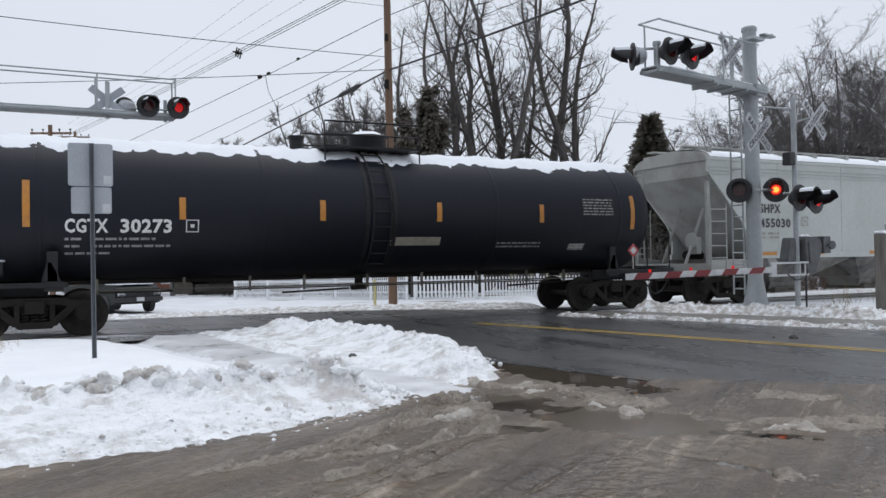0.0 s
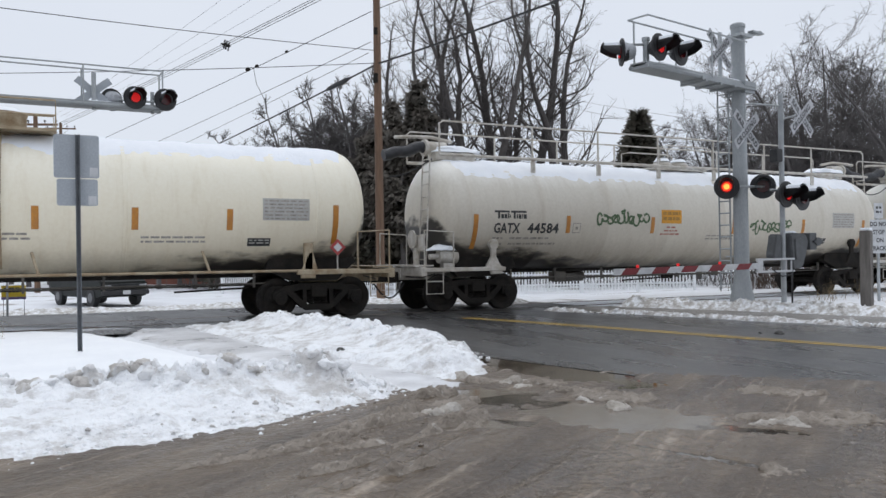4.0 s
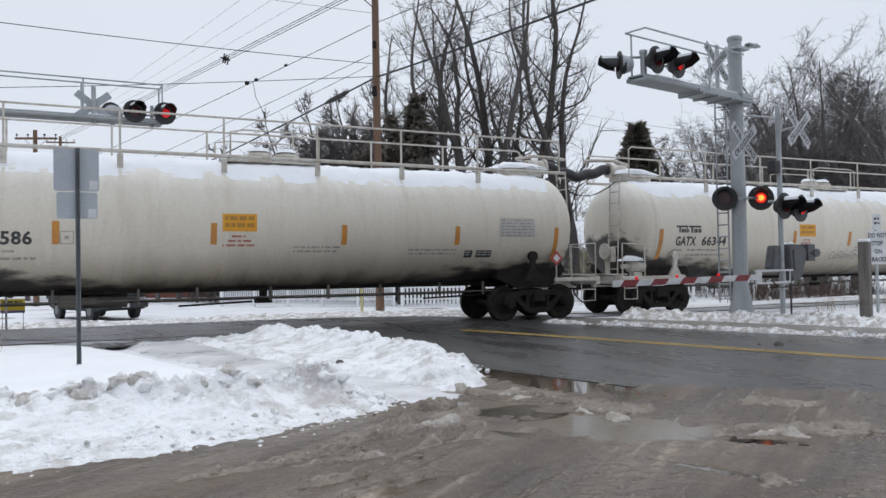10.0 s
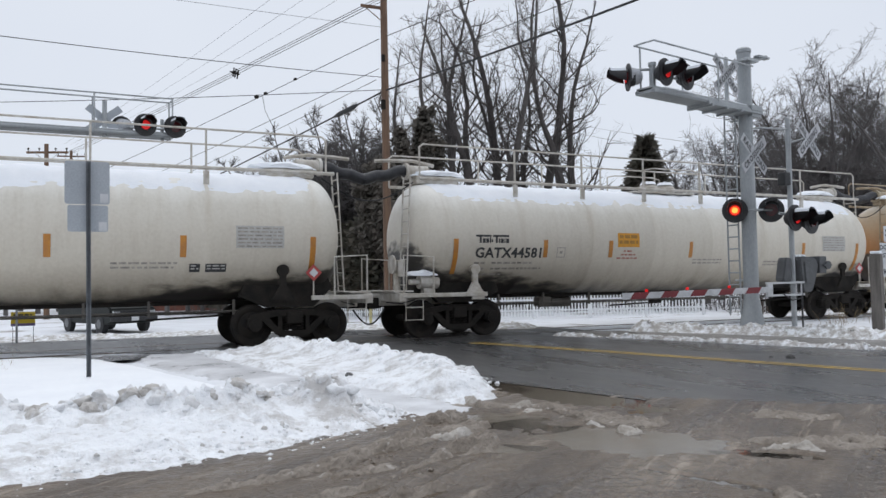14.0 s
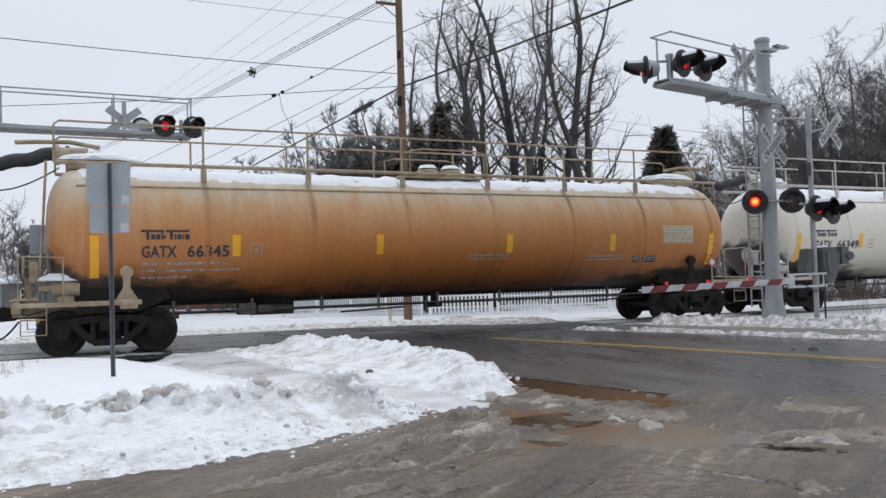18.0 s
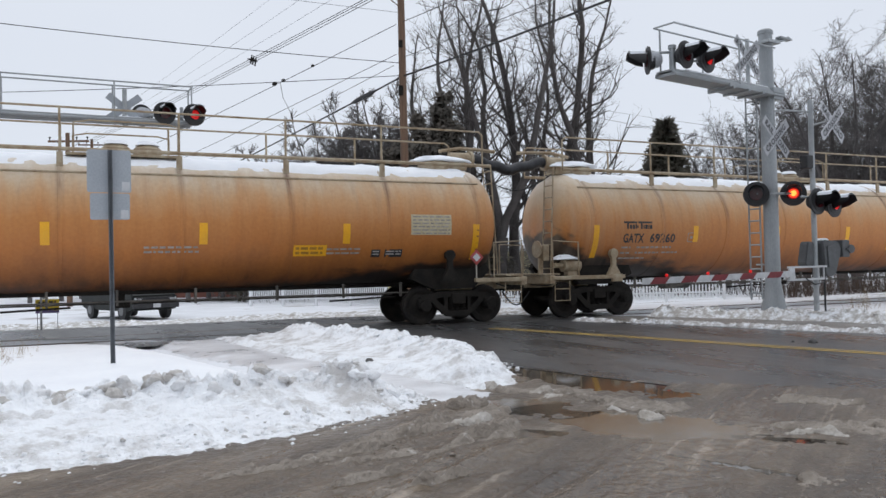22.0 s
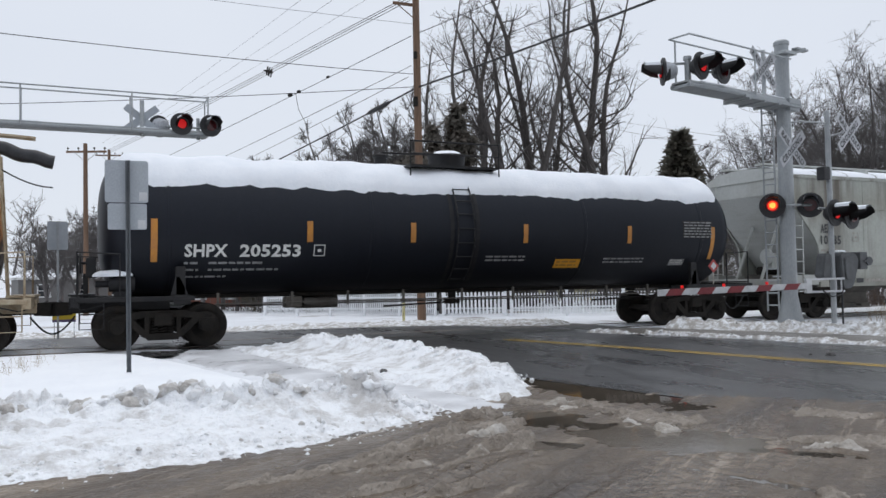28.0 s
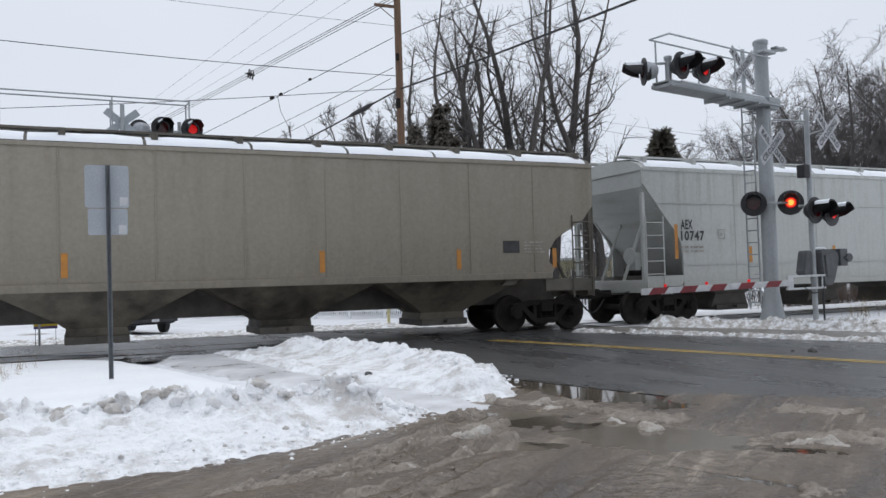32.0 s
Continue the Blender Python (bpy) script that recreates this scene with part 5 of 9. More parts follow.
def rounded_plate(cx, cz, w, h, r, y):
    bm = bmesh.new()
    ring = []
    for sx, sz, a0 in ((1, 1, 0), (-1, 1, 90), (-1, -1, 180), (1, -1, 270)):
        for k in range(5):
            a = radians(a0 + 22.5 * k)
            ring.append((cx + sx * (w / 2 - r) + r * math.cos(a), cz + sz * (h / 2 - r) + r * math.sin(a)))
    prism(bm, ring[::-1], y - 0.002, y + 0.002)
    return bm


bm = rounded_plate(-0.011, 2.849, 0.586, 0.609, 0.036, 0.028)
plate = part("sign_plate", bm, SIGN_BACK, sign, "plain square sign back")
bm = rounded_plate(-0.004, 2.343, 0.528, 0.376, 0.031, 0.028)
plate2 = part("sign_plate", bm, SIGN_BACK, sign, "plain small sign back")
for p, x, z in ((plate, 0.21, 2.634), (plate2, 0.188, 2.231)):
    bm = bmesh.new()
    box(bm, x, 0.023, z, 0.107, 0.004, 0.125)
    part("sticker", bm, SIGN_WHITE, p, "white maker's sticker")

back_sign = thing("road_sign", pose(-0.76, 8.0, ground_z(-0.76, 8.0), 0, 0, 4), "grey back of a tall sign across the tracks", "road sign")
bm = bmesh.new()
box(bm, 0, 0, 1.75, 0.06, 0.05, 3.6)
part("post", bm, STEEL, back_sign)
part("sign_plate", rounded_plate(0, 3.12, 0.57, 0.86, 0.04, 0.03), SIGN_BACK, back_sign, "plain sign back")
dont = thing("warning_sign", pose(20.54, -4.65, 0.12, 0, 0, -8), "white do not stop on tracks sign on a post", "road sign")
bm = bmesh.new()
box(bm, 0, 0, 1.1, 0.06, 0.05, 2.6)
part("post", bm, STEEL, dont)
bm = bmesh.new()
box(bm, 0, -0.035, 1.57, 0.61, 0.004, 0.92)
pl = part("sign_plate", bm, SIGN_WHITE, dont)
for k, w in enumerate(("DO NOT", "STOP", "ON", "TRACKS")):
    width = 0.105 * len(w)
    me = letters(w, 0.17, lambda u, v, k=k, width=width: Vector((-width / 2 + u, -0.040, 1.85 - 0.22 * k + v)), 1.0)
    me.materials.append(INK)
    part("lettering", me, None, pl)
bm = bmesh.new()
box(bm, 0, -0.035, 2.27, 0.32, 0.004, 0.42)
pl = part("sign_plate", bm, SIGN_WHITE, dont, "small white sign")
part("small_print", bars(lambda u, v: Vector((-0.1 + u, -0.040, 2.13 + v)), [(0.2, 0, 0.2), (0.08, 0, 0.2)], 4, 0.06), INK, pl)

CONCRETE = mat("weathered_timber_post", (0.17, 0.155, 0.14), (0.10, 0.09, 0.08), 2, 0.85, bump=0.008, stretch=(4, 4, 0.5))
stub = thing("timber_post", pose(19.27, -5.2, 0.08, 0, 0, 20), "short square weathered post with snow cap", "post")
bm = bmesh.new()
box(bm, 0, 0, 0.75, 0.26, 0.26, 2.0, bevel=0.02)
part("post", bm, CONCRETE, stub)
bm = bmesh.new()
box(bm, 0, 0, 1.79, 0.24, 0.24, 0.07, bevel=0.025)
part("snow_cap", bm, SNOW_TOP, stub)


# ---- utility poles and wires ----
def spot(bearing, distance):
    """A place by its bearing (degrees clockwise from across the line) and distance from the standpoint."""
    a = radians(bearing)
    return distance * math.sin(a), -18.9 + distance * math.cos(a)


POLES = {"near": (11.12, 8.1), "far": (0.07, 32.1), "beyond": (2.0, 56.1), "street": (16.2, -27.0)}


def utility_pole(x, y, height, arm_turn, label, arms=1):
    z = ground_z(x, y)
    t = thing("utility_pole", pose(x, y, z), label, "utility pole", "utility poles")
    bm = bmesh.new()
    rod(bm, (0, 0, -0.5), (0, 0, height), 0.165, 0.115, seg=18)
    part("pole", bm, WOOD_POLE, t, "brown weathered timber pole", smooth=True)
    for k in range(arms):
        za = height - 0.45 - 0.9 * k
        bm = bmesh.new()
        box(bm, 0, 0.16, za, 2.3, 0.09, 0.12, Matrix.Rotation(radians(arm_turn), 4, "Z"), bevel=0.01)
        arm = part("crossarm", bm, WOOD_POLE, t)
        for o in (-1.05, -0.45, 0.45, 1.05):
            bm = bmesh.new()
            lathe(bm, [(0, 0.02), (0.1, 0.02), (0.11, 0.055), (0.17, 0.06), (0.2, 0.03), (0.21, 0.0008)], Matrix.Rotation(radians(arm_turn), 4, "Z") @ pose(o, 0.16, za + 0.06, 0, -90, 0), 10)
            part("insulator", bm, IRON, arm)
        bm = bmesh.new()
        for s in (-1, 1):
            rod(bm, Matrix.Rotation(radians(arm_turn), 4, "Z") @ Vector((s * 0.7, 0.12, za)), (0, 0.1, za - 0.6), 0.018, seg=6)
        part("arm_brace", bm, STEEL, arm)
    return t


near_pole = utility_pole(*POLES["near"], 14.9, -24, "tall brown timber utility pole carrying many wires", 1)
bm = bmesh.new()
box(bm, -0.12, -0.1, 8.1, 0.14, 0.14, 0.35, bevel=0.02)
part("bracket", bm, IRON, near_pole)
bm = bmesh.new()
box(bm, -0.42, 0.12, 11.72, 0.85, 0.09, 0.10, bevel=0.01)
rod(bm, (-0.7, 0.12, 11.7), (0.0, 0.1, 11.2), 0.02, seg=6)
part("side_arm", bm, WOOD_POLE, near_pole)
bm = bmesh.new()
box(bm, -0.1, -0.12, 9.8, 0.12, 0.12, 0.25, bevel=0.02)
part("bracket", bm, IRON, near_pole)
utility_pole(*POLES["beyond"], 13.4, -14, "distant timber utility pole with a crossarm", 1)
utility_pole(*POLES["far"], 10.0, -20, "far timber utility pole with a crossarm", 1)
utility_pole(*POLES["street"], 12.6, -12, "timber utility pole by the street", 1)
WIRE = mat("black_cable", (0.02, 0.02, 0.022), None, 4, 0.6)
WIRE_GREY = mat("weathered_wire", (0.10, 0.10, 0.11), None, 4, 0.5)


def wire(a, b, sag, r, label, material=None):
    bm = bmesh.new()
    a, b = Vector(a), Vector(b)
    bent(bm, [a.lerp(b, k / 18) - Vector((0, 0, 4 * sag * (k / 18) * (1 - k / 18))) for k in range(19)], r, 5)
    return solid("overhead_wire", bm, material or WIRE, Matrix(), label, "overhead wire", "overhead wires")


nx, ny = POLES["near"]
sx, sy = POLES["street"]
BUNDLE = (((10.41, 8.38, 11.45), (1.84, 56.07, 12.91)), ((10.58, 8.31, 11.46), (1.97, 56.07, 12.82)), ((10.77, 8.23, 11.46), (2.10, 56.07, 12.73)))
for a, b in BUNDLE:
    wire(a, b, 0.12, 0.014, "dark power wire along the road")
    wire(a, (sx + a[0] - nx, sy, 11.6), 0.5, 0.012, "dark power wire along the road")
for o, z in ((-0.5, 14.7), (0.1, 13.7), (0.5, 12.8)):
    wire((nx + o * 0.3, ny, z), (2.06 + o, 61.0, 14.3), 0.3, 0.007, "thin grey overhead wire", WIRE_GREY)
wire((10.94, 8.17, 10.22), (1.35, 41.08, 8.19), 0.1, 0.014, "dark service wire from the pole")
wire((10.92, 8.17, 9.12), (3.08, 41.02, 7.24), 0.08, 0.012, "dark service wire from the pole")
wire((10.82, 8.21, 8.71), (6.7, 40.72, 8.07), 0.08, 0.011, "dark service wire from the pole")
wire((nx, ny, 8.32), (6.69, 40.72, 6.96), 0.12, 0.034, "thick black communication cable")
wire((nx, ny, 8.32), (sx, sy, 8.5), 0.35, 0.034, "thick black communication cable")
wire((nx, ny, 9.0), (sx, sy, 9.0), 0.35, 0.010, "dark service wire from the pole")
wire((nx, ny, 10.3), (sx, sy, 9.6), 0.35, 0.013, "dark service wire from the pole")
wire((nx, ny, 8.8), (-24, 3.0, 8.9), 0.5, 0.013, "dark wire across the street")
wire((nx, ny, 8.35), (-26, 24, 8.6), 0.5, 0.013, "dark wire across the street")
wire((35.06, 29.78, 12.09), (32.73, 11.97, 7.2), 0.05, 0.014, "thin grey overhead wire", WIRE_GREY)
wire((36.06, 29.04, 12.41), (32.74, 11.96, 7.98), 0.05, 0.010, "thin grey overhead wire", WIRE_GREY)
wire((nx, ny, 10.65), (-14.0, 16.6, 14.2), 0.2, 0.008, "thin grey overhead wire", WIRE_GREY)
# drop wire that hangs from the service wire to the thick cable, with its clamps
bm = bmesh.new()
bent(bm, [(8.6, 16.2, 9.7), (8.75, 16.3, 9.0), (9.15, 16.4, 8.3), (9.25, 16.5, 7.95)], 0.012, 5)
solid("drop_wire", bm, WIRE, Matrix(), "thin drop wire between two cables", "overhead wire", "overhead wires")
for p, r in (((8.7, 16.0, 9.72), 0.09), ((8.45, 16.6, 9.68), 0.11), ((9.35, 13.6, 9.86), 0.07)):
    bm = bmesh.new()
    bmesh.ops.create_icosphere(bm, subdivisions=2, radius=r, matrix=Matrix.Translation(p) @ Matrix.Diagonal((1.0, 1.8, 0.8, 1)))
    solid("wire_clamp", bm, IRON, Matrix(), "dark clamp on an overhead wire", "wire clamp", "wire clamps")


def splice_case(f, length, r, za, zb, sag, label):
    a, b = Vector((nx, ny, za)), Vector((6.69, 40.72, zb))
    p, q = [a.lerp(b, k) - Vector((0, 0, 4 * sag * k * (1 - k))) for k in (f, f + length)]
    bm = bmesh.new()
    rod(bm, p, q, r, seg=12)
    rod(bm, p + (p - q) * 0.25, p, r * 0.5, r, seg=12)
    rod(bm, q, q + (q - p) * 0.25, r, r * 0.5, seg=12)
    return solid("splice_case", bm, RUBBER, Matrix(), label, "cable splice", smooth=True)


splice_case(0.075, 0.04, 0.09, 8.32, 6.96, 0.12, "black splice case on a thick cable")
for k, (a, b) in enumerate(BUNDLE):
    a, b, f = Vector(a), Vector(b), 0.255 + 0.004 * k
    p = a.lerp(b, f) - Vector((0, 0, 4 * 0.12 * f * (1 - f)))
    bm = bmesh.new()
    rod(bm, p + Vector((0.0, 0, -0.22)), p + Vector((0.08, 0, 0.22)), 0.035, seg=8)
    rod(bm, p + Vector((-0.14, 0, 0.0)), p + Vector((0.14, 0, 0.02)), 0.03, seg=8)
    solid("wire_spacer", bm, IRON, Matrix(), "small dark spacer clamped on a wire", "wire spacer", "wire spacers")


# ---- trees ----
class Wood:
    """Collects tapered branches into one mesh."""
    def __init__(self):
        self.v, self.f = [], []

    def limb(self, pts, r0, r1, sides):
        base = len(self.v)
        n = len(pts)
        for i, p in enumerate(pts):
            d = (pts[min(i + 1, n - 1)] - pts[max(i - 1, 0)]).normalized()
            u = d.orthogonal().normalized()
            w = d.cross(u)
            r = r0 + (r1 - r0) * i / (n - 1)
            for k in range(sides):
                a = 2 * math.pi * k / sides
                self.v.append(p + u * (r * math.cos(a)) + w * (r * math.sin(a)))
        for i in range(n - 1):
            for k in range(sides):
                j = (k + 1) % sides
                self.f.append((base + i * sides + k, base + i * sides + j, base + (i + 1) * sides + j, base + (i + 1) * sides + k))

    def mesh(self, name, material):
        me = bpy.data.meshes.new(name)
        me.from_pydata([tuple(p) for p in self.v], [], self.f)
        me.materials.append(material)
        me.shade_smooth()
        return me


def grow(rnd, p, d, length, bend, up, n):
    pts = [p.copy()]
    d = d.normalized()
    for _ in range(n):
        d = (d + Vector((rnd.gauss(0, bend), rnd.gauss(0, bend), rnd.gauss(0, bend) + up))).normalized()
        p = p + d * (length / n)
        pts.append(p.copy())
    return pts


def bare_tree(height, seed, forks, spread, limbs, density, low=0.3, material=None, twig=0.0065, lean=0.04, limits=5, stout=1.0, open_out=0.28, up=0.07, taper=1.0, wind=0.07):
    """Leafless tree: forked trunk, limbs, branches and many fine twigs. Gives the meshes of trunk and crown."""
    rnd = random.Random(seed)
    big, fine = Wood(), Wood()
    stems = []
    r0 = height * 0.014 + 0.04
    if forks == 1:
        stems.append((grow(rnd, Vector((0, 0, -0.4)), Vector((rnd.gauss(0, lean), rnd.gauss(0, lean), 1)), height * 0.96, wind, 0.05, 14), r0))
    else:
        foot = grow(rnd, Vector((0, 0, -0.4)), Vector((0, 0, 1)), height * rnd.uniform(0.12, 0.22), 0.04, 0, 4)
        big.limb(foot, r0 * 1.25, r0 * 1.1, 9)
        for k in range(forks):
            a = 2 * math.pi * k / forks + rnd.uniform(-0.4, 0.4)
            stems.append((grow(rnd, foot[-1], Vector((open_out * math.cos(a), open_out * math.sin(a), 1)), height * rnd.uniform(0.68, 0.84), wind + 0.02, 0.05, 13), r0 * 0.72))
    for pts, r in stems:
        big.limb(pts, r, r * 0.12, 7)
        n = len(pts)
        for k in range(limbs):
            f = low + (0.98 - low) * (k + rnd.random()) / limbs
            i = min(n - 2, int(f * (n - 1)))
            p = pts[i].lerp(pts[i + 1], f * (n - 1) - i)
            a = rnd.uniform(0, 2 * math.pi)
            ln = height * spread * (1.12 - f * taper) * rnd.uniform(0.6, 1.15)
            rb = max(r * (1 - f * 0.82) * 0.34 * stout, twig * 2)
            b1 = grow(rnd, p, Vector((math.cos(a), math.sin(a), rnd.uniform(0.25, 1.0))), ln, 0.17, up, 6)
            big.limb(b1, rb, rb * 0.18, 5)
            for j in range(max(2, int(density * (1.25 - f * 0.5)))):
                g = rnd.uniform(0.2, 1.0)
                i2 = min(5, int(g * 6))
                q = b1[i2]
                b2 = grow(rnd, q, (b1[min(6, i2 + 1)] - b1[i2]) + Vector((rnd.gauss(0, 0.3), rnd.gauss(0, 0.3), rnd.gauss(0.1, 0.3))) * ln * 0.3, ln * rnd.uniform(0.28, 0.55), 0.20, 0.06, 4)
                fine.limb(b2, max(rb * 0.36 * stout, twig * 1.5), twig, 4)
                for s in range(limits):
                    c = b2[rnd.randint(1, 4)]
                    b3 = grow(rnd, c, Vector((rnd.gauss(0, 1), rnd.gauss(0, 1), rnd.gauss(0.5, 0.7))), ln * rnd.uniform(0.12, 0.26), 0.18, 0.05, 3)
                    fine.limb(b3, twig, twig * 0.55, 3)
    m = material or BARK
    return big.mesh("trunk", m), fine.mesh("crown", m)


def plant(name, meshes, x, y, scale, turn, label, category, group):
    t = thing(name, pose(x, y, ground_z(x, y), 0, 0, turn) @ Matrix.Scale(scale, 4), label, category, group)
    for nm, me in zip(("trunk", "crown", "leaves"), meshes):
        part(nm, me, None, t)
    return t


TREE_TALL = [bare_tree(20, 11, 3, 0.30, 13, 6, low=0.25, limits=6, stout=1.02, twig=0.0075, up=0.12, wind=0.11), bare_tree(21, 23, 1, 0.27, 26, 6, low=0.2, limits=6, stout=1.1, twig=0.0075, up=0.12, wind=0.10), bare_tree(19, 35, 2, 0.30, 18, 6, low=0.25, limits=6, stout=1.02, twig=0.0075, up=0.12, wind=0.11)]
TREE_ROUND = [bare_tree(14, 47, 9, 0.26, 16, 10, low=0.10, twig=0.0075, limits=8, material=HAZED_BARK, stout=0.9, open_out=0.40, up=0.06, taper=0.45, wind=0.06), bare_tree(13, 59, 8, 0.28, 15, 10, low=0.08, twig=0.0075, limits=8, material=HAZED_BARK, stout=0.9, open_out=0.44, up=0.06, taper=0.45, wind=0.06)]
TREE_SMALL = [bare_tree(11, 61, 3, 0.38, 15, 14, low=0.12, material=HAZED_BARK, twig=0.010, limits=6), bare_tree(10, 73, 4, 0.38, 13, 14, low=0.1, material=HAZED_BARK, twig=0.010, limits=6)]
TALL_LABEL, ROUND_LABEL, SMALL_LABEL = "tall leafless grey-barked tree", "broad leafless tree with dense twigs", "small leafless tree beyond the houses"
for k, (b, d, s, v) in enumerate(((27.0, 46, 1.05, 2), (28.85, 47, 1.2, 0), (28.3, 51, 1.1, 1), (31.6, 56, 1.1, 0), (30.2, 52, 1.15, 1), (32.6, 49, 1.15, 1), (35.2, 47, 1.1, 2), (36.3, 48, 1.0, 1), (25.2, 54, 0.95, 1))):
    plant("tree", TREE_TALL[v], *spot(b, d), s, k * 67, TALL_LABEL, "tree", "bare trees")
for k, (b, d, s, v) in enumerate(((51.4, 52, 1.10, 0), (52.2, 56, 1.08, 1), (56.6, 56, 1.02, 1), (49.3, 66, 1.12, 1), (58.5, 50, 1.0, 0), (54.0, 64, 1.12, 1), (47.2, 66, 1.0, 0))):
    plant("tree", TREE_ROUND[v], *spot(b, d), s, k * 83, ROUND_LABEL, "tree", "bare trees")
for k, (b, d, s, v) in enumerate(((12.0, 72, 1.15, 0), (13.6, 66, 1.1, 1), (15.2, 60, 1.2, 0), (16.6, 58, 1.35, 1), (17.6, 62, 1.4, 1), (18.6, 56, 1.4, 0), (19.6, 60, 1.45, 1), (20.4, 56, 1.4, 1), (21.2, 54, 1.4, 0), (22.3, 58, 1.5, 1), (23.4, 56, 1.5, 0), (44.4, 60, 1.2, 0), (45.4, 70, 0.95, 0), (43.0, 70, 0.85, 1), (3.2, 80, 0.95, 0), (7.4, 52, 0.75, 1), (8.7, 55, 0.7, 0), (6.2, 56, 0.8, 1), (9.6, 52, 0.55, 0), (-0.4, 62, 0.8, 1), (0.8, 66, 0.75, 0), (-2.2, 60, 0.7, 1), (1.0, 90, 1.0, 1), (-1.4, 70, 0.8, 0), (47.5, 70, 1.0, 1), (9.0, 82, 1.1, 1), (5.5, 95, 1.1, 0))):
    plant("tree", TREE_SMALL[v], *spot(b, d), s, k * 71, SMALL_LABEL, "tree", "bare trees")


def leafy_tree(height, seed, spread, leaf, share, size):
    """A tree that keeps its withered leaves: stems, twigs and clumps of small hanging leaves on them."""
    trunk, crown = bare_tree(height, seed, 3, spread, 20, 9, low=0.08, twig=0.010, limits=5, open_out=0.12, up=0.05)
    rnd = random.Random(seed + 1)
    v, f = [], []
    for vert in crown.vertices:
        if rnd.random() > share or vert.co.z > height * rnd.uniform(0.8, 1.05):
            continue
        for _ in range(2):
            c = vert.co + Vector((rnd.gauss(0, 0.10), rnd.gauss(0, 0.10), rnd.gauss(-0.05, 0.10)))
            d = Vector((rnd.gauss(0, 0.7), rnd.gauss(0, 0.7), rnd.gauss(-0.5, 0.5))).normalized() * size * rnd.uniform(0.6, 1.4)
            e = d.orthogonal().normalized() * size * rnd.uniform(0.2, 0.4)
            i = len(v)
            v += [tuple(c - e), tuple(c + d * 0.5 + e), tuple(c + d), tuple(c + d * 0.5 - e)]
            f.append((i, i + 1, i + 2, i + 3))
    me = bpy.data.meshes.new("leaves")
    me.from_pydata(v, [], f)
    me.materials.append(leaf)
    return trunk, crown, me


def conifer(height, width, seed, fall=0.25, ragged=0.35, tiers=26, per=15, shape=1.0, leaf=None):
    """Evergreen: trunk with tiers of drooping sprays of needles."""
    rnd = random.Random(seed)
    w = Wood()
    w.limb([Vector((0, 0, -0.3)), Vector((0, 0, height * 0.5)), Vector((0.05, 0, height))], height * 0.02, 0.02, 7)
    v, f = [], []
    for t in range(tiers):
        h = height * (0.10 + 0.90 * t / tiers)
        r = width * (1 - (h / height) ** shape) ** 0.8 + 0.12
        for k in range(per):
            a = rnd.uniform(0, 2 * math.pi)
            ln = r * rnd.uniform(1 - ragged, 1 + ragged * 0.35)
            z = h + rnd.uniform(-0.25, 0.25)
            for s in range(7):
                g = ((s + rnd.random()) / 7) ** (0.55 if shape > 1 else 0.75)
                c = Vector((math.cos(a) * ln * g, math.sin(a) * ln * g, z - fall * ln * g + rnd.uniform(-0.12, 0.12)))
                for _ in range(3):
                    d = Vector((math.cos(a) + rnd.gauss(0, 0.8), math.sin(a) + rnd.gauss(0, 0.8), rnd.gauss(0.15, 0.55))).normalized() * rnd.uniform(0.20, 0.5) * (1.25 if leaf else 1)
                    e = d.orthogonal().normalized() * rnd.uniform(0.04, 0.09)
                    i = len(v)
                    v += [tuple(c - e), tuple(c + d * 0.5 + e * 1.2), tuple(c + d), tuple(c + d * 0.5 - e * 1.2)]
                    f.append((i, i + 1, i + 2, i + 3))
    me = bpy.data.meshes.new("needles")
    me.from_pydata(v, [], f)
    me.materials.append(leaf or NEEDLES)
    return w.mesh("trunk", BARK), me


BROWN_LEAF = mat("withered_brown_leaves", (0.105, 0.088, 0.072), (0.065, 0.060, 0.048), 1.2, 0.85)
plant("conifer", conifer(9.6, 3.2, 5, 0.20, 0.26, 34, 30), *spot(40.65, 52), 1.12, 0, "pointed dark green spruce", "conifer tree", "evergreens")
plant("withered_tree", leafy_tree(12.4, 9, 0.20, BROWN_LEAF, 0.42, 0.28), *spot(24.0, 42), 1.0, 0, "ragged tree with withered brown leaves", "tree", "evergreens")
plant("withered_tree", leafy_tree(9.6, 15, 0.20, BROWN_LEAF, 0.36, 0.28), *spot(22.0, 45), 1.0, 50, "ragged tree with withered brown leaves", "tree", "evergreens")

SHRUBS = [conifer(6.0, 3.0, 21, 0.05, 0.5, 16, 16, 1.6), conifer(5.2, 2.7, 27, 0.05, 0.5, 15, 15, 1.6)]
for k, (b, ds, s) in enumerate(((12.8, 46, 0.95), (14.2, 44, 1.0), (15.8, 45, 0.95), (17.2, 44, 0.9), (18.6, 46, 0.85), (20.2, 43, 0.9), (21.8, 40, 1.0), (23.6, 40, 1.1), (25.6, 41, 1.0), (27.6, 44, 0.9))):
    plant("evergreen_shrub", SHRUBS[k % 2], *spot(b, ds + 6), s * 1.12, k * 47, "dark bushy evergreen shrub behind the fence", "shrub", "evergreen shrubs")


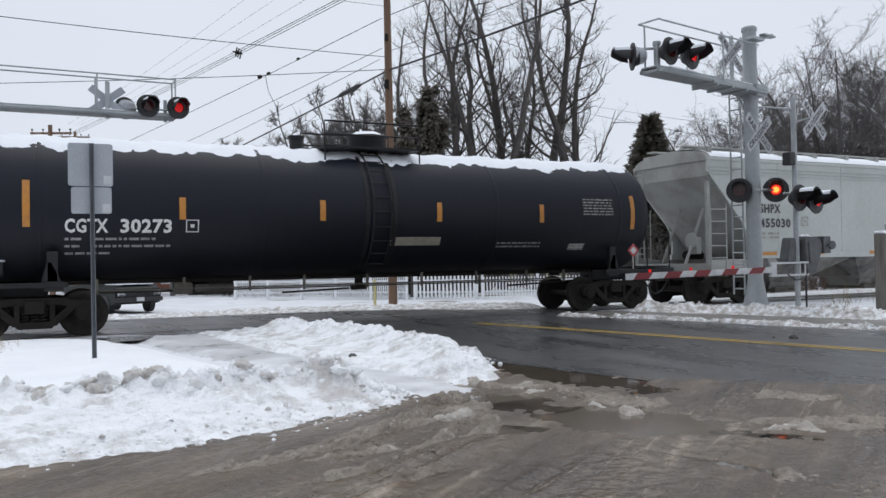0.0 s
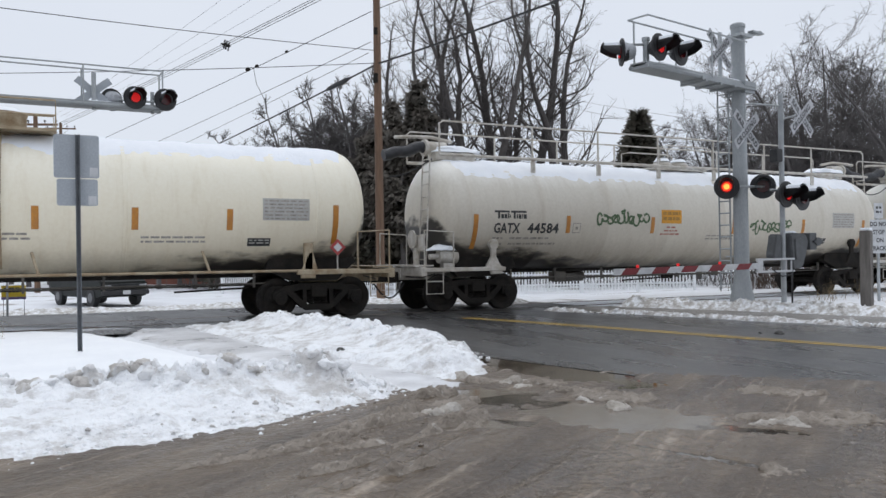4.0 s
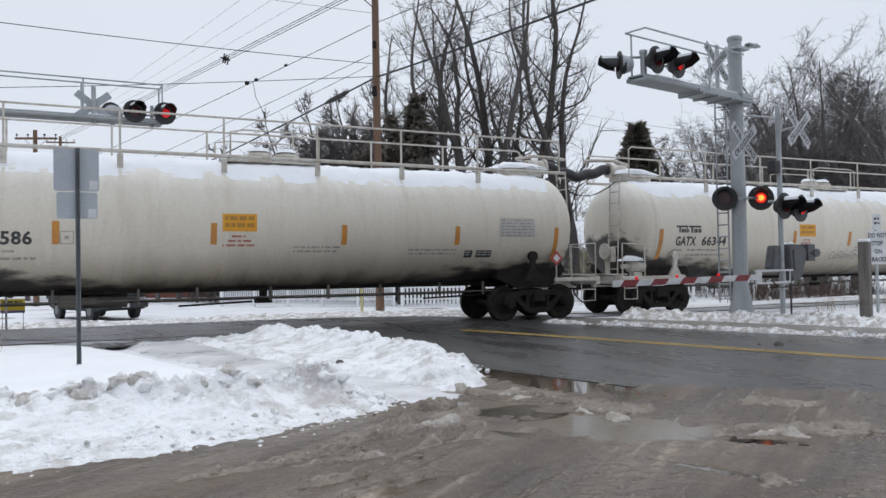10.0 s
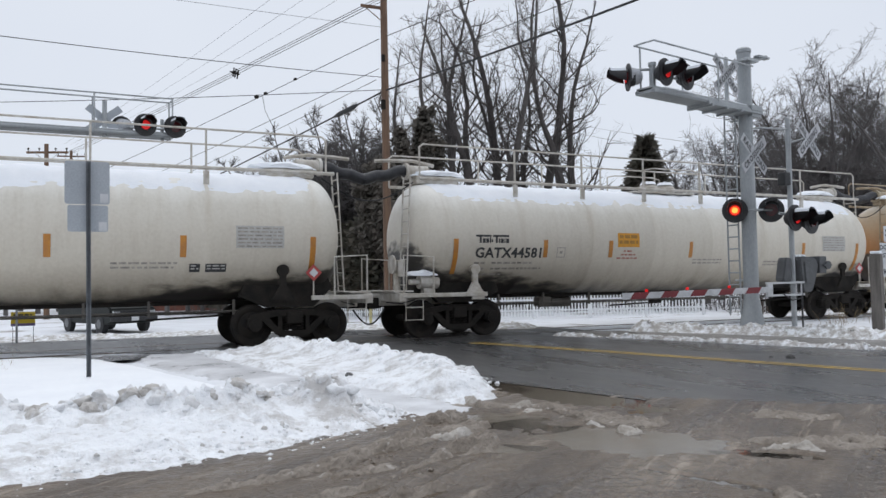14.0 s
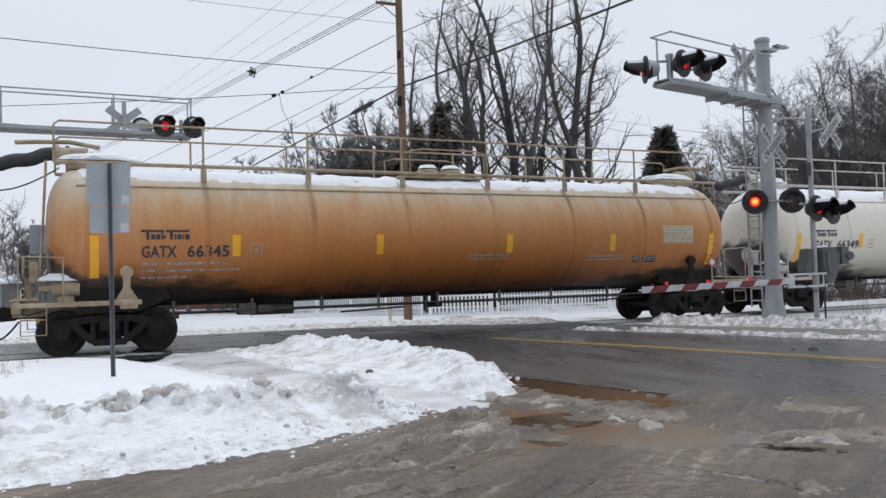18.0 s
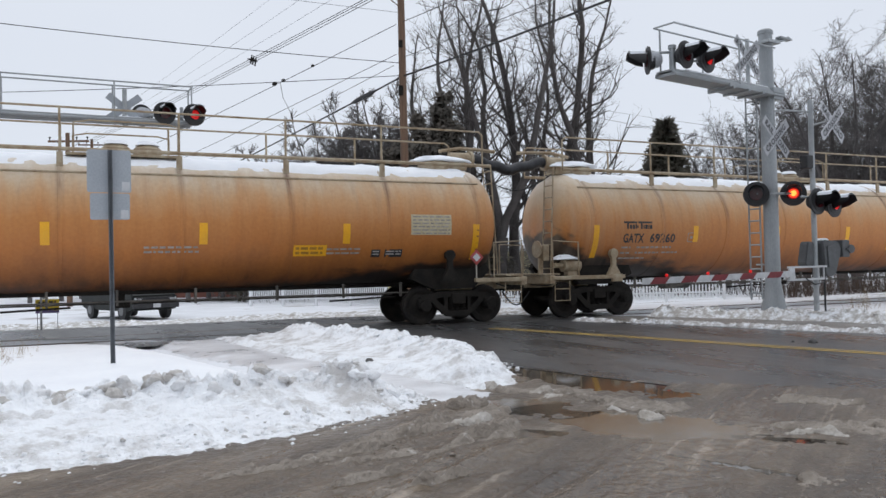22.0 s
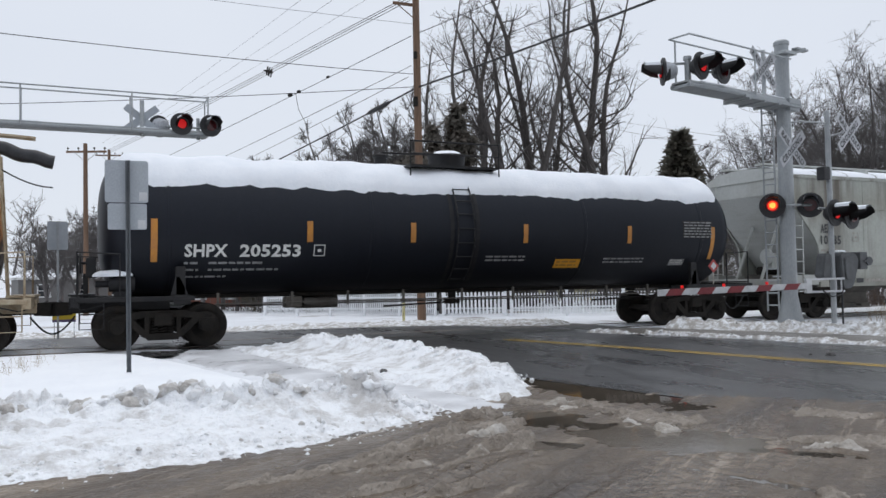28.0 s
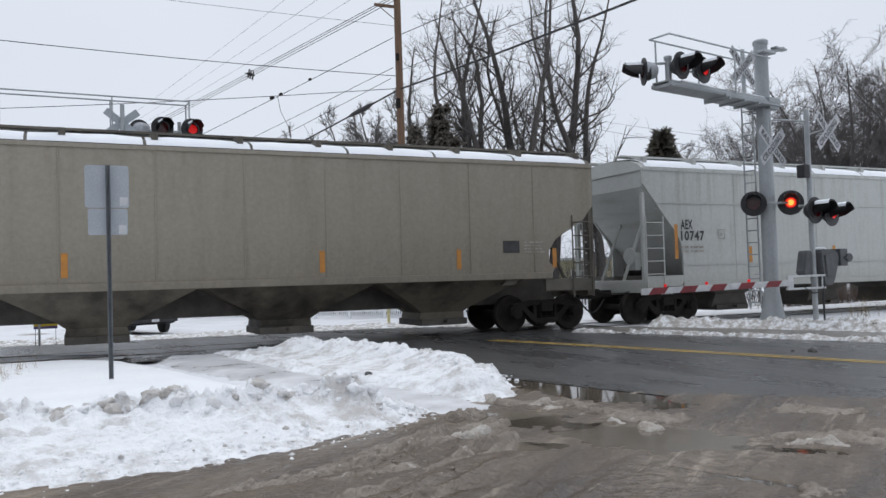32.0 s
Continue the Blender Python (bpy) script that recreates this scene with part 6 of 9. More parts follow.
def thicket(name, spots, seed, material, label, tall=3.0, stems=26):
    """Brush: many thin upright stems with side twigs."""
    rnd = random.Random(seed)
    w = Wood()
    for x, y in spots:
        z = ground_z(x, y)
        for _ in range(stems):
            p = Vector((x + rnd.gauss(0, 0.3 * tall ** 0.7), y + rnd.gauss(0, 0.25 * tall ** 0.7), z - 0.05))
            st = grow(rnd, p, Vector((rnd.gauss(0, 0.25), rnd.gauss(0, 0.25), 1)), tall * rnd.uniform(0.4, 1.1), 0.12, 0.02, 4)
            w.limb(st, 0.018 * min(1.0, tall / 2), 0.006 * min(1.0, tall / 2), 3)
            for _ in range(5):
                c = st[rnd.randint(1, 4)]
                w.limb(grow(rnd, c, Vector((rnd.gauss(0, 1), rnd.gauss(0, 1), rnd.gauss(0.6, 0.5))), tall * rnd.uniform(0.12, 0.35), 0.15, 0.03, 3), 0.009 * min(1.0, tall / 2), 0.004 * min(1.0, tall / 2), 3)
    ob = new(name, w.mesh(name, material))
    return tagged(ob, label, "brush", kind="stuff")


BROWN_TWIG = mat("brown_twigs", (0.11, 0.075, 0.055), (0.07, 0.05, 0.04), 2, 0.9)
STRAW = mat("dry_straw_grass", (0.34, 0.25, 0.13), (0.22, 0.16, 0.09), 3, 0.85)
thicket("brush", [spot(10 + 0.9 * k, 52 + 4 * math.sin(k * 2.2)) for k in range(20)], 3, HAZED_BARK, "tangled grey leafless hedge", 4.6, 26)
thicket("brush", [spot(27 + 0.8 * k, 50 + 4 * math.sin(k * 1.7)) for k in range(34)], 4, HAZED_BARK, "tangled leafless undergrowth", 4.2, 17)
thicket("brush", [(24 + 0.9 * k, 3.4 + 0.35 * k + 0.8 * math.sin(k * 3)) for k in range(20)], 6, BROWN_TWIG, "leafless weeds and brush beside the line", 1.1, 26)
thicket("dry_grass", [(20 + 0.45 * k, -3.5 + 0.9 * math.sin(k * 2.3)) for k in range(12)], 7, STRAW, "dry straw-coloured weeds in the snow", 0.6, 7)
thicket("dry_grass", [(-1.1 + 0.2 * k, -5.7 + 0.85 * k) for k in range(3)], 8, STRAW, "dry straw-coloured grass poking through snow", 0.36, 22)


def far_woods():
    rnd = random.Random(77)
    w = Wood()
    for k in range(90):
        b = -8 + 74 * k / 89 + rnd.uniform(-0.6, 0.6)
        x, y = spot(b, rnd.uniform(95, 135))
        h = rnd.uniform(7, 12)
        z = ground_z(x, y)
        trunk = grow(rnd, Vector((x, y, z)), Vector((0, 0, 1)), h, 0.06, 0.03, 6)
        w.limb(trunk, 0.22, 0.03, 5)
        for _ in range(30):
            p = trunk[rnd.randint(1, 6)]
            b1 = grow(rnd, p, Vector((rnd.gauss(0, 1), rnd.gauss(0, 1), rnd.uniform(0.3, 1.2))), h * rnd.uniform(0.15, 0.4), 0.18, 0.06, 4)
            w.limb(b1, 0.05, 0.02, 3)
            for _ in range(4):
                w.limb(grow(rnd, b1[rnd.randint(1, 4)], Vector((rnd.gauss(0, 1), rnd.gauss(0, 1), rnd.uniform(0, 1.2))), h * rnd.uniform(0.06, 0.16), 0.15, 0.04, 2), 0.025, 0.012, 3)
    return tagged(new("far_woods", w.mesh("far_woods", HAZED_BARK)), "distant leafless woods on the skyline", "woods", kind="stuff")


far_woods()

# ---- picket fence ----
FENCE_WHITE = mat("white_fence_paint", (0.84, 0.85, 0.86), (0.74, 0.75, 0.76), 3, 0.55, per_piece=0.05)


def picket_mesh(h, w):
    bm = bmesh.new()
    prism(bm, [(-w / 2, 0.06), (w / 2, 0.06), (w / 2, h - w * 0.6), (0, h), (-w / 2, h - w * 0.6)], -0.011, 0.011)
    return mesh_of("picket", bm, FENCE_WHITE)


def picket_fence(a, b, step, h, w, posts, label):
    (ax, ay), (bx, by) = a, b
    ln = math.hypot(bx - ax, by - ay)
    yaw = math.degrees(math.atan2(by - ay, bx - ax))
    t = thing("picket_fence", pose(ax, ay, 0, 0, 0, yaw), label, "fence", "fences")
    me = picket_mesh(h, w)
    dx, dy = (bx - ax) / ln, (by - ay) / ln
    z_at = lambda u: ground_z(ax + dx * u, ay + dy * u)
    for k in range(int(ln / step)):
        u = step * (k + 0.5)
        part("picket", me, None, t, m=pose(u, -0.03, z_at(u) + 0.05))
    for zr in (0.28, h - 0.28):
        bm = bmesh.new()
        z0, z1 = z_at(0) + 0.05 + zr, z_at(ln) + 0.05 + zr
        prism(bm, [(0, z0), (ln, z1), (ln, z1 + 0.08), (0, z0 + 0.08)], -0.012, 0.025)
        part("fence_rail", bm, FENCE_WHITE, t)
    bm = bmesh.new()
    box(bm, 0, 0.02, h / 2 + 0.05, 0.12, 0.12, h + 0.16, bevel=0.008)
    lathe(bm, [(h + 0.12, 0.09), (h + 0.16, 0.09), (h + 0.24, 0.05), (h + 0.27, 0.0008)], pose(0, 0.02, 0, 0, -90, 0), 10)
    pm = mesh_of("fence_post", bm, FENCE_WHITE)
    n = max(1, round(ln / posts))
    for k in range(n + 1):
        u = ln * k / n
        part("fence_post", pm, None, t, m=pose(u, 0, z_at(u)))
    return t


picket_fence((8.6, 23.5), (15.6, 17.2), 0.105, 1.12, 0.05, 1.9, "white picket fence with capped posts in snow")
picket_fence((15.9, 16.9), (18.3, 15.0), 0.19, 1.12, 0.10, 2.4, "white wide-picket fence section in snow")
picket_fence((18.5, 14.8), (27.5, 9.4), 0.15, 1.05, 0.06, 2.4, "white picket fence running behind brush")
bollard = thing("bollard", pose(10.15, 7.4, ground_z(10.15, 7.4)), "yellow pipe bollard in the roadside snow", "bollard")
bm = bmesh.new()
rod(bm, (0, 0, -0.2), (0, 0, 1.0), 0.05, seg=16)
bmesh.ops.create_uvsphere(bm, u_segments=16, v_segments=8, radius=0.05, matrix=Matrix.Translation((0, 0, 1.0)))
part("pipe", bm, mat("faded_yellow_paint", (0.62, 0.55, 0.24), (0.50, 0.45, 0.26), 9, 0.6, bump=0.002), bollard, smooth=True)

# ---- yard sign ----
yard = thing("yard_sign", pose(-0.6, 8.4, ground_z(-0.6, 8.4) + 0.04, 0, 0, -8), "small yellow yard sign on wire legs in snow", "yard sign")
bm = bmesh.new()
box(bm, 0, 0, 0.72, 0.66, 0.012, 0.34)
face = part("panel", bm, mat("yellow_sign_board", (0.62, 0.45, 0.03), (0.52, 0.38, 0.03), 5, 0.5), yard)
bm = bmesh.new()
box(bm, 0, 0, 0.51, 0.66, 0.013, 0.08)
part("lower_strip", bm, mat("purple_strip", (0.16, 0.12, 0.26), None, 5, 0.5), yard)
part("small_print", bars(lambda u, v: Vector((-0.26 + u, -0.010, 0.68 + v)), [(0.1, 0, 0.5), (0, 0.05, 0.45)], 3, 0.05), INK, face)
for x in (-0.28, 0.28):
    bm = bmesh.new()
    rod(bm, (x, 0.012, -0.1), (x, 0.012, 0.9), 0.008, seg=6)
    part("wire_leg", bm, IRON, yard)

# ---- parked car ----
CAR_PAINT = mat("dark_green_car_paint", (0.012, 0.015, 0.014), (0.022, 0.024, 0.022), 2, 0.5, 0.0, spec=0.15)
GLASS = mat("dark_car_glass", (0.02, 0.022, 0.024), None, 3, 0.06)
CHROME = mat("dull_chrome", (0.18, 0.185, 0.19), (0.13, 0.135, 0.14), 4, 0.4, 0.6)


def parked_suv(x, y, turn):
    t = thing("parked_car", pose(x, y, ground_z(x, y) + 0.01, 0, 0, turn), "dark green pickup truck parked across the snowy roadside", "car")
    bm = bmesh.new()
    prism(bm, [(-2.45, 0.50), (-2.45, 1.02), (-0.85, 1.12), (0.85, 1.14), (2.1, 1.06), (2.36, 0.94), (2.40, 0.42), (1.95, 0.36), (-2.0, 0.36)], -0.92, 0.92)
    bmesh.ops.bevel(bm, geom=bm.edges[:], offset=0.06, segments=2, affect="EDGES")
    part("body", bm, CAR_PAINT, t, smooth=True)
    bm = bmesh.new()
    prism(bm, [(-0.9, 1.06), (-0.75, 1.62), (0.35, 1.66), (0.95, 1.08)], -0.80, 0.80)
    bmesh.ops.bevel(bm, geom=bm.edges[:], offset=0.05, segments=2, affect="EDGES")
    cab = part("cab", bm, CAR_PAINT, t, smooth=True)
    for q in (-1, 1):
        bm = bmesh.new()
        prism(bm, [(-0.68, 1.14), (-0.60, 1.54), (0.28, 1.58), (0.70, 1.14)], q * 0.80 - 0.006, q * 0.80 + 0.006)
        part("side_window", bm, GLASS, cab)
    bm = bmesh.new()
    m = pose(0.68, 0, 1.36, 0, 47, 0)
    box(bm, 0, 0, 0, 0.02, 1.36, 0.62, m)
    part("windscreen", bm, GLASS, cab)
    for a in (-1.45, 1.48):
        for q in (-1, 1):
            bm = bmesh.new()
            lathe(bm, [(-0.12, 0.0008), (-0.12, 0.20), (-0.1, 0.36), (0.1, 0.36), (0.12, 0.20), (0.12, 0.0008)], pose(a, q * 0.84, 0.36, 0, 0, 90), 24)
            wheel = part("wheel", bm, RUBBER, t, smooth=True)
            bm = bmesh.new()
            lathe(bm, [(0, 0.0008), (0, 0.19), (0.02, 0.17), (0.02, 0.0008)], pose(a, q * 0.955, 0.36, 0, 0, 90 * q), 18)
            part("hub", bm, CHROME, wheel)
    bm = bmesh.new()
    box(bm, 2.42, 0, 0.55, 0.14, 1.86, 0.18, bevel=0.04)
    part("bumper", bm, BLACK, t)
    bm = bmesh.new()
    for k in range(4):
        box(bm, 2.395, 0, 0.68 + 0.06 * k, 0.03, 1.6, 0.045)
    part("grille", bm, BLACK, t)
    for q in (-1, 1):
        bm = bmesh.new()
        box(bm, 2.385, q * 0.70, 0.79, 0.05, 0.30, 0.17, bevel=0.03)
        part("headlight", bm, SIGN_WHITE, t, "clear headlight")
        bm = bmesh.new()
        box(bm, 0.72, q * 1.0, 1.14, 0.10, 0.18, 0.15, bevel=0.03)
        part("mirror", bm, CAR_PAINT, t)
    bm = bmesh.new()
    box(bm, 0, 0, 1.70, 1.0, 1.4, 0.06, bevel=0.025)
    part("roof_snow", bm, SNOW_TOP, t)
    bm = bmesh.new()
    box(bm, 1.55, 0, 1.12, 1.0, 1.5, 0.05, pose(0, 0, 0.02), bevel=0.022)
    part("hood_snow", bm, SNOW_TOP, t)
    bm = bmesh.new()
    box(bm, 2.50, 0, 0.56, 0.008, 0.30, 0.15)
    part("plate", bm, SIGN_WHITE, t, "blank white plate")
    return t


parked_suv(2.2, 16.4, -69)

# ---- houses ----
BRICK = mat("red_brick", (0.24, 0.095, 0.065), (0.17, 0.07, 0.05), 1.5, 0.8, bump=0.006, fine=18)
YELLOW_WALL = mat("pale_yellow_siding", (0.52, 0.47, 0.30), (0.44, 0.40, 0.26), 1.0, 0.7)
GREY_WALL = mat("grey_siding", (0.17, 0.165, 0.16), (0.13, 0.125, 0.12), 1.0, 0.7)
TRIM = mat("white_house_trim", (0.68, 0.68, 0.67), (0.58, 0.58, 0.57), 2, 0.6)
PANE = mat("dark_window_glass", (0.03, 0.033, 0.037), None, 2, 0.08)


def house(x, y, turn, w, d, eave, ridge, wall, windows, label, hip=True):
    """A house with its walls, snowy roof and windows on the side that faces -y and -x."""
    t = thing("house", pose(x, y, ground_z(x, y) - 0.1, 0, 0, turn), label, "house", "houses")
    th = 0.25
    for bx in ((0, -d / 2 + th / 2, w, th), (0, d / 2 - th / 2, w, th), (-w / 2 + th / 2, 0, th, d - 2 * th), (w / 2 - th / 2, 0, th, d - 2 * th)):
        bm = bmesh.new()
        box(bm, bx[0], bx[1], eave / 2, bx[2], bx[3], eave)
        part("wall", bm, wall, t)
    o = 0.45
    bm = bmesh.new()
    h = ridge - eave
    inset = d / 2 if hip else 0.0
    pts = [(-w / 2 - o, -d / 2 - o, eave), (w / 2 + o, -d / 2 - o, eave), (w / 2 + o, d / 2 + o, eave), (-w / 2 - o, d / 2 + o, eave), (-w / 2 + inset, 0, ridge), (w / 2 - inset, 0, ridge)]
    v = [bm.verts.new(p) for p in pts]
    for f in ((0, 1, 5, 4), (1, 2, 5), (2, 3, 4, 5), (3, 0, 4), (3, 2, 1, 0)):
        bm.faces.new([v[i] for i in f])
    roof = part("roof", bm, SNOW, t, "snow-covered roof")
    bm = bmesh.new()
    box(bm, 0, -d / 2 - o + 0.04, eave - 0.1, w + 2 * o, 0.08, 0.2)
    box(bm, -w / 2 - o + 0.04, 0, eave - 0.1, 0.08, d + 2 * o - 0.2, 0.2)
    part("fascia", bm, TRIM, roof)
    for side, u, z, ww, hh in windows:
        m = pose(u, -d / 2 - 0.02, z) if side == "s" else pose(-w / 2 - 0.02, u, z, 0, 0, -90)
        bm = bmesh.new()
        for a, b, c, e in ((0, hh / 2, ww + 0.16, 0.1), (0, -hh / 2, ww + 0.2, 0.12), (-ww / 2, 0, 0.1, hh), (ww / 2, 0, 0.1, hh), (0, 0, ww, 0.06)):
            box(bm, a, -0.02, b, c, 0.1, e)
        win = part("window", bm, TRIM, t, m=m)
        bm = bmesh.new()
        box(bm, 0, 0.0, 0, ww, 0.03, hh)
        part("pane", bm, PANE, win)
    return t


two_floors = [("s", u, z, 0.9, 1.6) for u in (-3.4, -1.4, 1.2, 3.4) for z in (1.5, 4.2)] + [("w", u, z, 0.9, 1.6) for u in (-2.2, 0.2, 2.4) for z in (1.5, 4.2)]
house(*spot(7.7, 66), -30, 10, 9, 5.7, 8.4, BRICK, two_floors, "two-storey red brick house with snowy hip roof")
house(*spot(30.6, 66), -30, 18, 8, 3.3, 5.6, YELLOW_WALL, [("s", u, 1.7, 1.2, 1.2) for u in (-4.2, -1.4, 1.6, 4.4)], "low pale yellow house with snowy roof", hip=False)
house(*spot(-0.6, 84), 8, 10, 8, 2.6, 4.4, GREY_WALL, [("s", u, 1.4, 1.0, 1.1) for u in (-3, 0, 3)], "low grey house with snowy roof")
house(*spot(17.0, 84), -10, 11, 8, 3.0, 5.4, GREY_WALL, [("s", u, 1.6, 1.0, 1.2) for u in (-3, 0, 3)], "grey house with snowy roof among trees")
# street side behind the standpoint: unseen buildings added to block sky light
house(-2, -40, 180, 26, 10, 6.0, 8.5, BRICK, [("s", u, z, 1.2, 1.6) for u in (-9, -5, -1, 3, 7) for z in (1.6, 4.4)], "unseen added brick building across the lot with snowy roof")
house(-32, -30, 100, 16, 10, 6.0, 8.5, GREY_WALL, [("s", u, 1.6, 1.2, 1.4) for u in (-4, 0, 4)], "unseen added grey building beside the lot with snowy roof")

# ---- the train ----
def train_at(t):
    """How far the train has run at t seconds, in metres."""
    return 11.35 * t + 0.007 * t * t


WHEEL_R = 0.457
CARS = []          # (car, its middle along the train, its wheelsets)

# colours by height: darker towards the bottom of the tank, palest on top
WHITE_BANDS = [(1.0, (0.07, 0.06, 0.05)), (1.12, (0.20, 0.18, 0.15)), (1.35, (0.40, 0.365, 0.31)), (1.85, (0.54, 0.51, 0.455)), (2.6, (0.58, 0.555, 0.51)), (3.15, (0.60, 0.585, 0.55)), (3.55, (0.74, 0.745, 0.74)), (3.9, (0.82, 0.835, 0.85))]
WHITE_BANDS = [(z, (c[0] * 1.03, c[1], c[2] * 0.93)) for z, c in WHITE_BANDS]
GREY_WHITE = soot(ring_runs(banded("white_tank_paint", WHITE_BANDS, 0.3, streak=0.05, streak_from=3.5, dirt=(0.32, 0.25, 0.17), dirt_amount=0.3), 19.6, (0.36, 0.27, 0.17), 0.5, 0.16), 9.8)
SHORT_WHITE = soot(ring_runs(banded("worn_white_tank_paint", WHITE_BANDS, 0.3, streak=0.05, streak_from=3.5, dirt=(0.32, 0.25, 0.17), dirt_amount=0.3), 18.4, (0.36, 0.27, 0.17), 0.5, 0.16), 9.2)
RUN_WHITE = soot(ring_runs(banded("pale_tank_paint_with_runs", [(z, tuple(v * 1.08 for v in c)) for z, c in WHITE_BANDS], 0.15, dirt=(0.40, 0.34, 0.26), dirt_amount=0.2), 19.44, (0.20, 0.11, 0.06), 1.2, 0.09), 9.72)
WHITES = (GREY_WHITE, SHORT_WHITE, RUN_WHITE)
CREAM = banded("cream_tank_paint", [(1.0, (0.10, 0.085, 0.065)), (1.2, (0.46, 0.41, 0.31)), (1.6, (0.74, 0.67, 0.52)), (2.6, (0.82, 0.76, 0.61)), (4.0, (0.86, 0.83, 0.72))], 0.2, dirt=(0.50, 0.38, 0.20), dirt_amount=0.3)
stain(CREAM, 0.2, 0.9, 5.5, 0.9, (0.42, 0.24, 0.08), 1.8)
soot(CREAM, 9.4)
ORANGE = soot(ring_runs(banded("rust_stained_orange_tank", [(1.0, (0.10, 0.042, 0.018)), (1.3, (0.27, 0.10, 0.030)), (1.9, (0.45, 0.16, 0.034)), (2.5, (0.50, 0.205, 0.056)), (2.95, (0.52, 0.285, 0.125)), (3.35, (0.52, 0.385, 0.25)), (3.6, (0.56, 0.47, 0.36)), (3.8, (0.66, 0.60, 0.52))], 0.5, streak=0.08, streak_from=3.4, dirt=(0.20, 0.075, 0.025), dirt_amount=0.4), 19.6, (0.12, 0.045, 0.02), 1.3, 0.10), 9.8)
stain(ORANGE, -9.2, 4.4, 6.0, 0.4, (0.50, 0.40, 0.27), 0.85)
GLOSS_BLACK = banded("black_tank_paint", [(1.0, (0.007, 0.007, 0.009)), (2.0, (0.0065, 0.008, 0.013)), (4.2, (0.0075, 0.011, 0.019))], 0.2, rough=0.5, dirt=(0.016, 0.018, 0.022), dirt_amount=0.25)
GLOSS_BLACK.node_tree.nodes["Principled BSDF"].inputs["Specular IOR Level"].default_value = 0.26
TRIM_WHITE = mat("dirty_white_fittings", (0.58, 0.56, 0.52), (0.38, 0.34, 0.28), 4, 0.6, bump=0.002)
TRIM_ORANGE = mat("stained_beige_fittings", (0.42, 0.355, 0.25), (0.25, 0.175, 0.10), 4, 0.6, bump=0.002)
TRIM_BLACK = mat("black_fittings", (0.010, 0.010, 0.012), (0.02, 0.019, 0.019), 4, 0.55, spec=0.3)
HOSE_BLACK = mat("black_hose", (0.014, 0.015, 0.018), (0.03, 0.03, 0.034), 8, 0.5, bump=0.006, fine=30)
HOSE_BLUE = mat("dark_blue_hose", (0.016, 0.03, 0.085), (0.01, 0.014, 0.03), 5, 0.5, bump=0.006, fine=30)
PANEL_YELLOW = mat("yellow_placard", (0.68, 0.31, 0.015), (0.58, 0.27, 0.02), 5, 0.5)
DECAL_TAN = mat("tan_stencil_panel", (0.58, 0.50, 0.33), (0.48, 0.40, 0.25), 12, 0.6)
PLACARD = mat("red_placard", (0.42, 0.06, 0.05), (0.32, 0.05, 0.05), 9, 0.5)
LIGHT_HOPPER = mat("pale_grey_hopper_paint", (0.45, 0.47, 0.45), (0.39, 0.41, 0.39), 0.7, 0.5, bump=0.002, stretch=(1.2, 1, 0.4), fine=20)
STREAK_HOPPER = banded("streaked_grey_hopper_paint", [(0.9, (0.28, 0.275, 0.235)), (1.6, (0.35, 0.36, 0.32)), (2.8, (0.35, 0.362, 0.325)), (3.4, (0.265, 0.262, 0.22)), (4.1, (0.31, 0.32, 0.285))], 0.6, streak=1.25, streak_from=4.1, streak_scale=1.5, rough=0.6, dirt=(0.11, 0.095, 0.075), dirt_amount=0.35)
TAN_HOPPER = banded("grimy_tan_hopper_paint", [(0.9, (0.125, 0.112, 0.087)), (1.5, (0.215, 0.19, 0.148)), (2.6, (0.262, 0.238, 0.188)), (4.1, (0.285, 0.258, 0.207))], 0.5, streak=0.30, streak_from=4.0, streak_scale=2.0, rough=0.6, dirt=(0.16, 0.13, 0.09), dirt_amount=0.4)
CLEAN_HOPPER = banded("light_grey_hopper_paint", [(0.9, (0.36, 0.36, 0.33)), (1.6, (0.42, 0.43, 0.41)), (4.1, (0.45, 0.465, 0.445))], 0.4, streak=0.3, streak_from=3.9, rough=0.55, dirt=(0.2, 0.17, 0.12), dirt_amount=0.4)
# underframe shade is put into this dark colour, along with soot
SHADED_SOOT = mat("shaded_sooty_underside", (0.06, 0.055, 0.05), (0.14, 0.125, 0.105), 1.2, 0.75, bump=0.004)
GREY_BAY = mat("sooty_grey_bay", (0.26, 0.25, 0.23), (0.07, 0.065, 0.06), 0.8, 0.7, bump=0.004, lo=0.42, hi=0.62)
DECAL_GREY = mat("grey_stencil_panel", (0.47, 0.46, 0.43), (0.40, 0.39, 0.36), 12, 0.6)


def make_wheelset():
    bm = bmesh.new()
    for s in (-1, 1):
        prof = [(-0.07, 0.0001), (-0.07, 0.09), (-0.055, 0.15), (-0.02, 0.30), (-0.06, 0.36), (-0.065, 0.445), (-0.06, WHEEL_R), (0.05, WHEEL_R), (0.052, WHEEL_R + 0.025), (0.075, WHEEL_R + 0.02), (0.075, 0.38), (0.03, 0.30), (0.05, 0.12), (0.06, 0.0001)]
        lathe(bm, [(a * 1.0, r) for a, r in prof], Matrix.Translation((0, s * 0.75, 0)) @ Matrix.Rotation(radians(90 if s < 0 else -90), 4, "Z"), 40)
    rod(bm, (0, -0.95, 0), (0, 0.95, 0), 0.085, seg=16)
    for k in range(3):
        a = k * 2.094
        box(bm, 0.055 * math.cos(a), -0.955, 0.055 * math.sin(a), 0.03, 0.03, 0.03)
    return mesh_of("wheelset", bm, WHEEL, True)


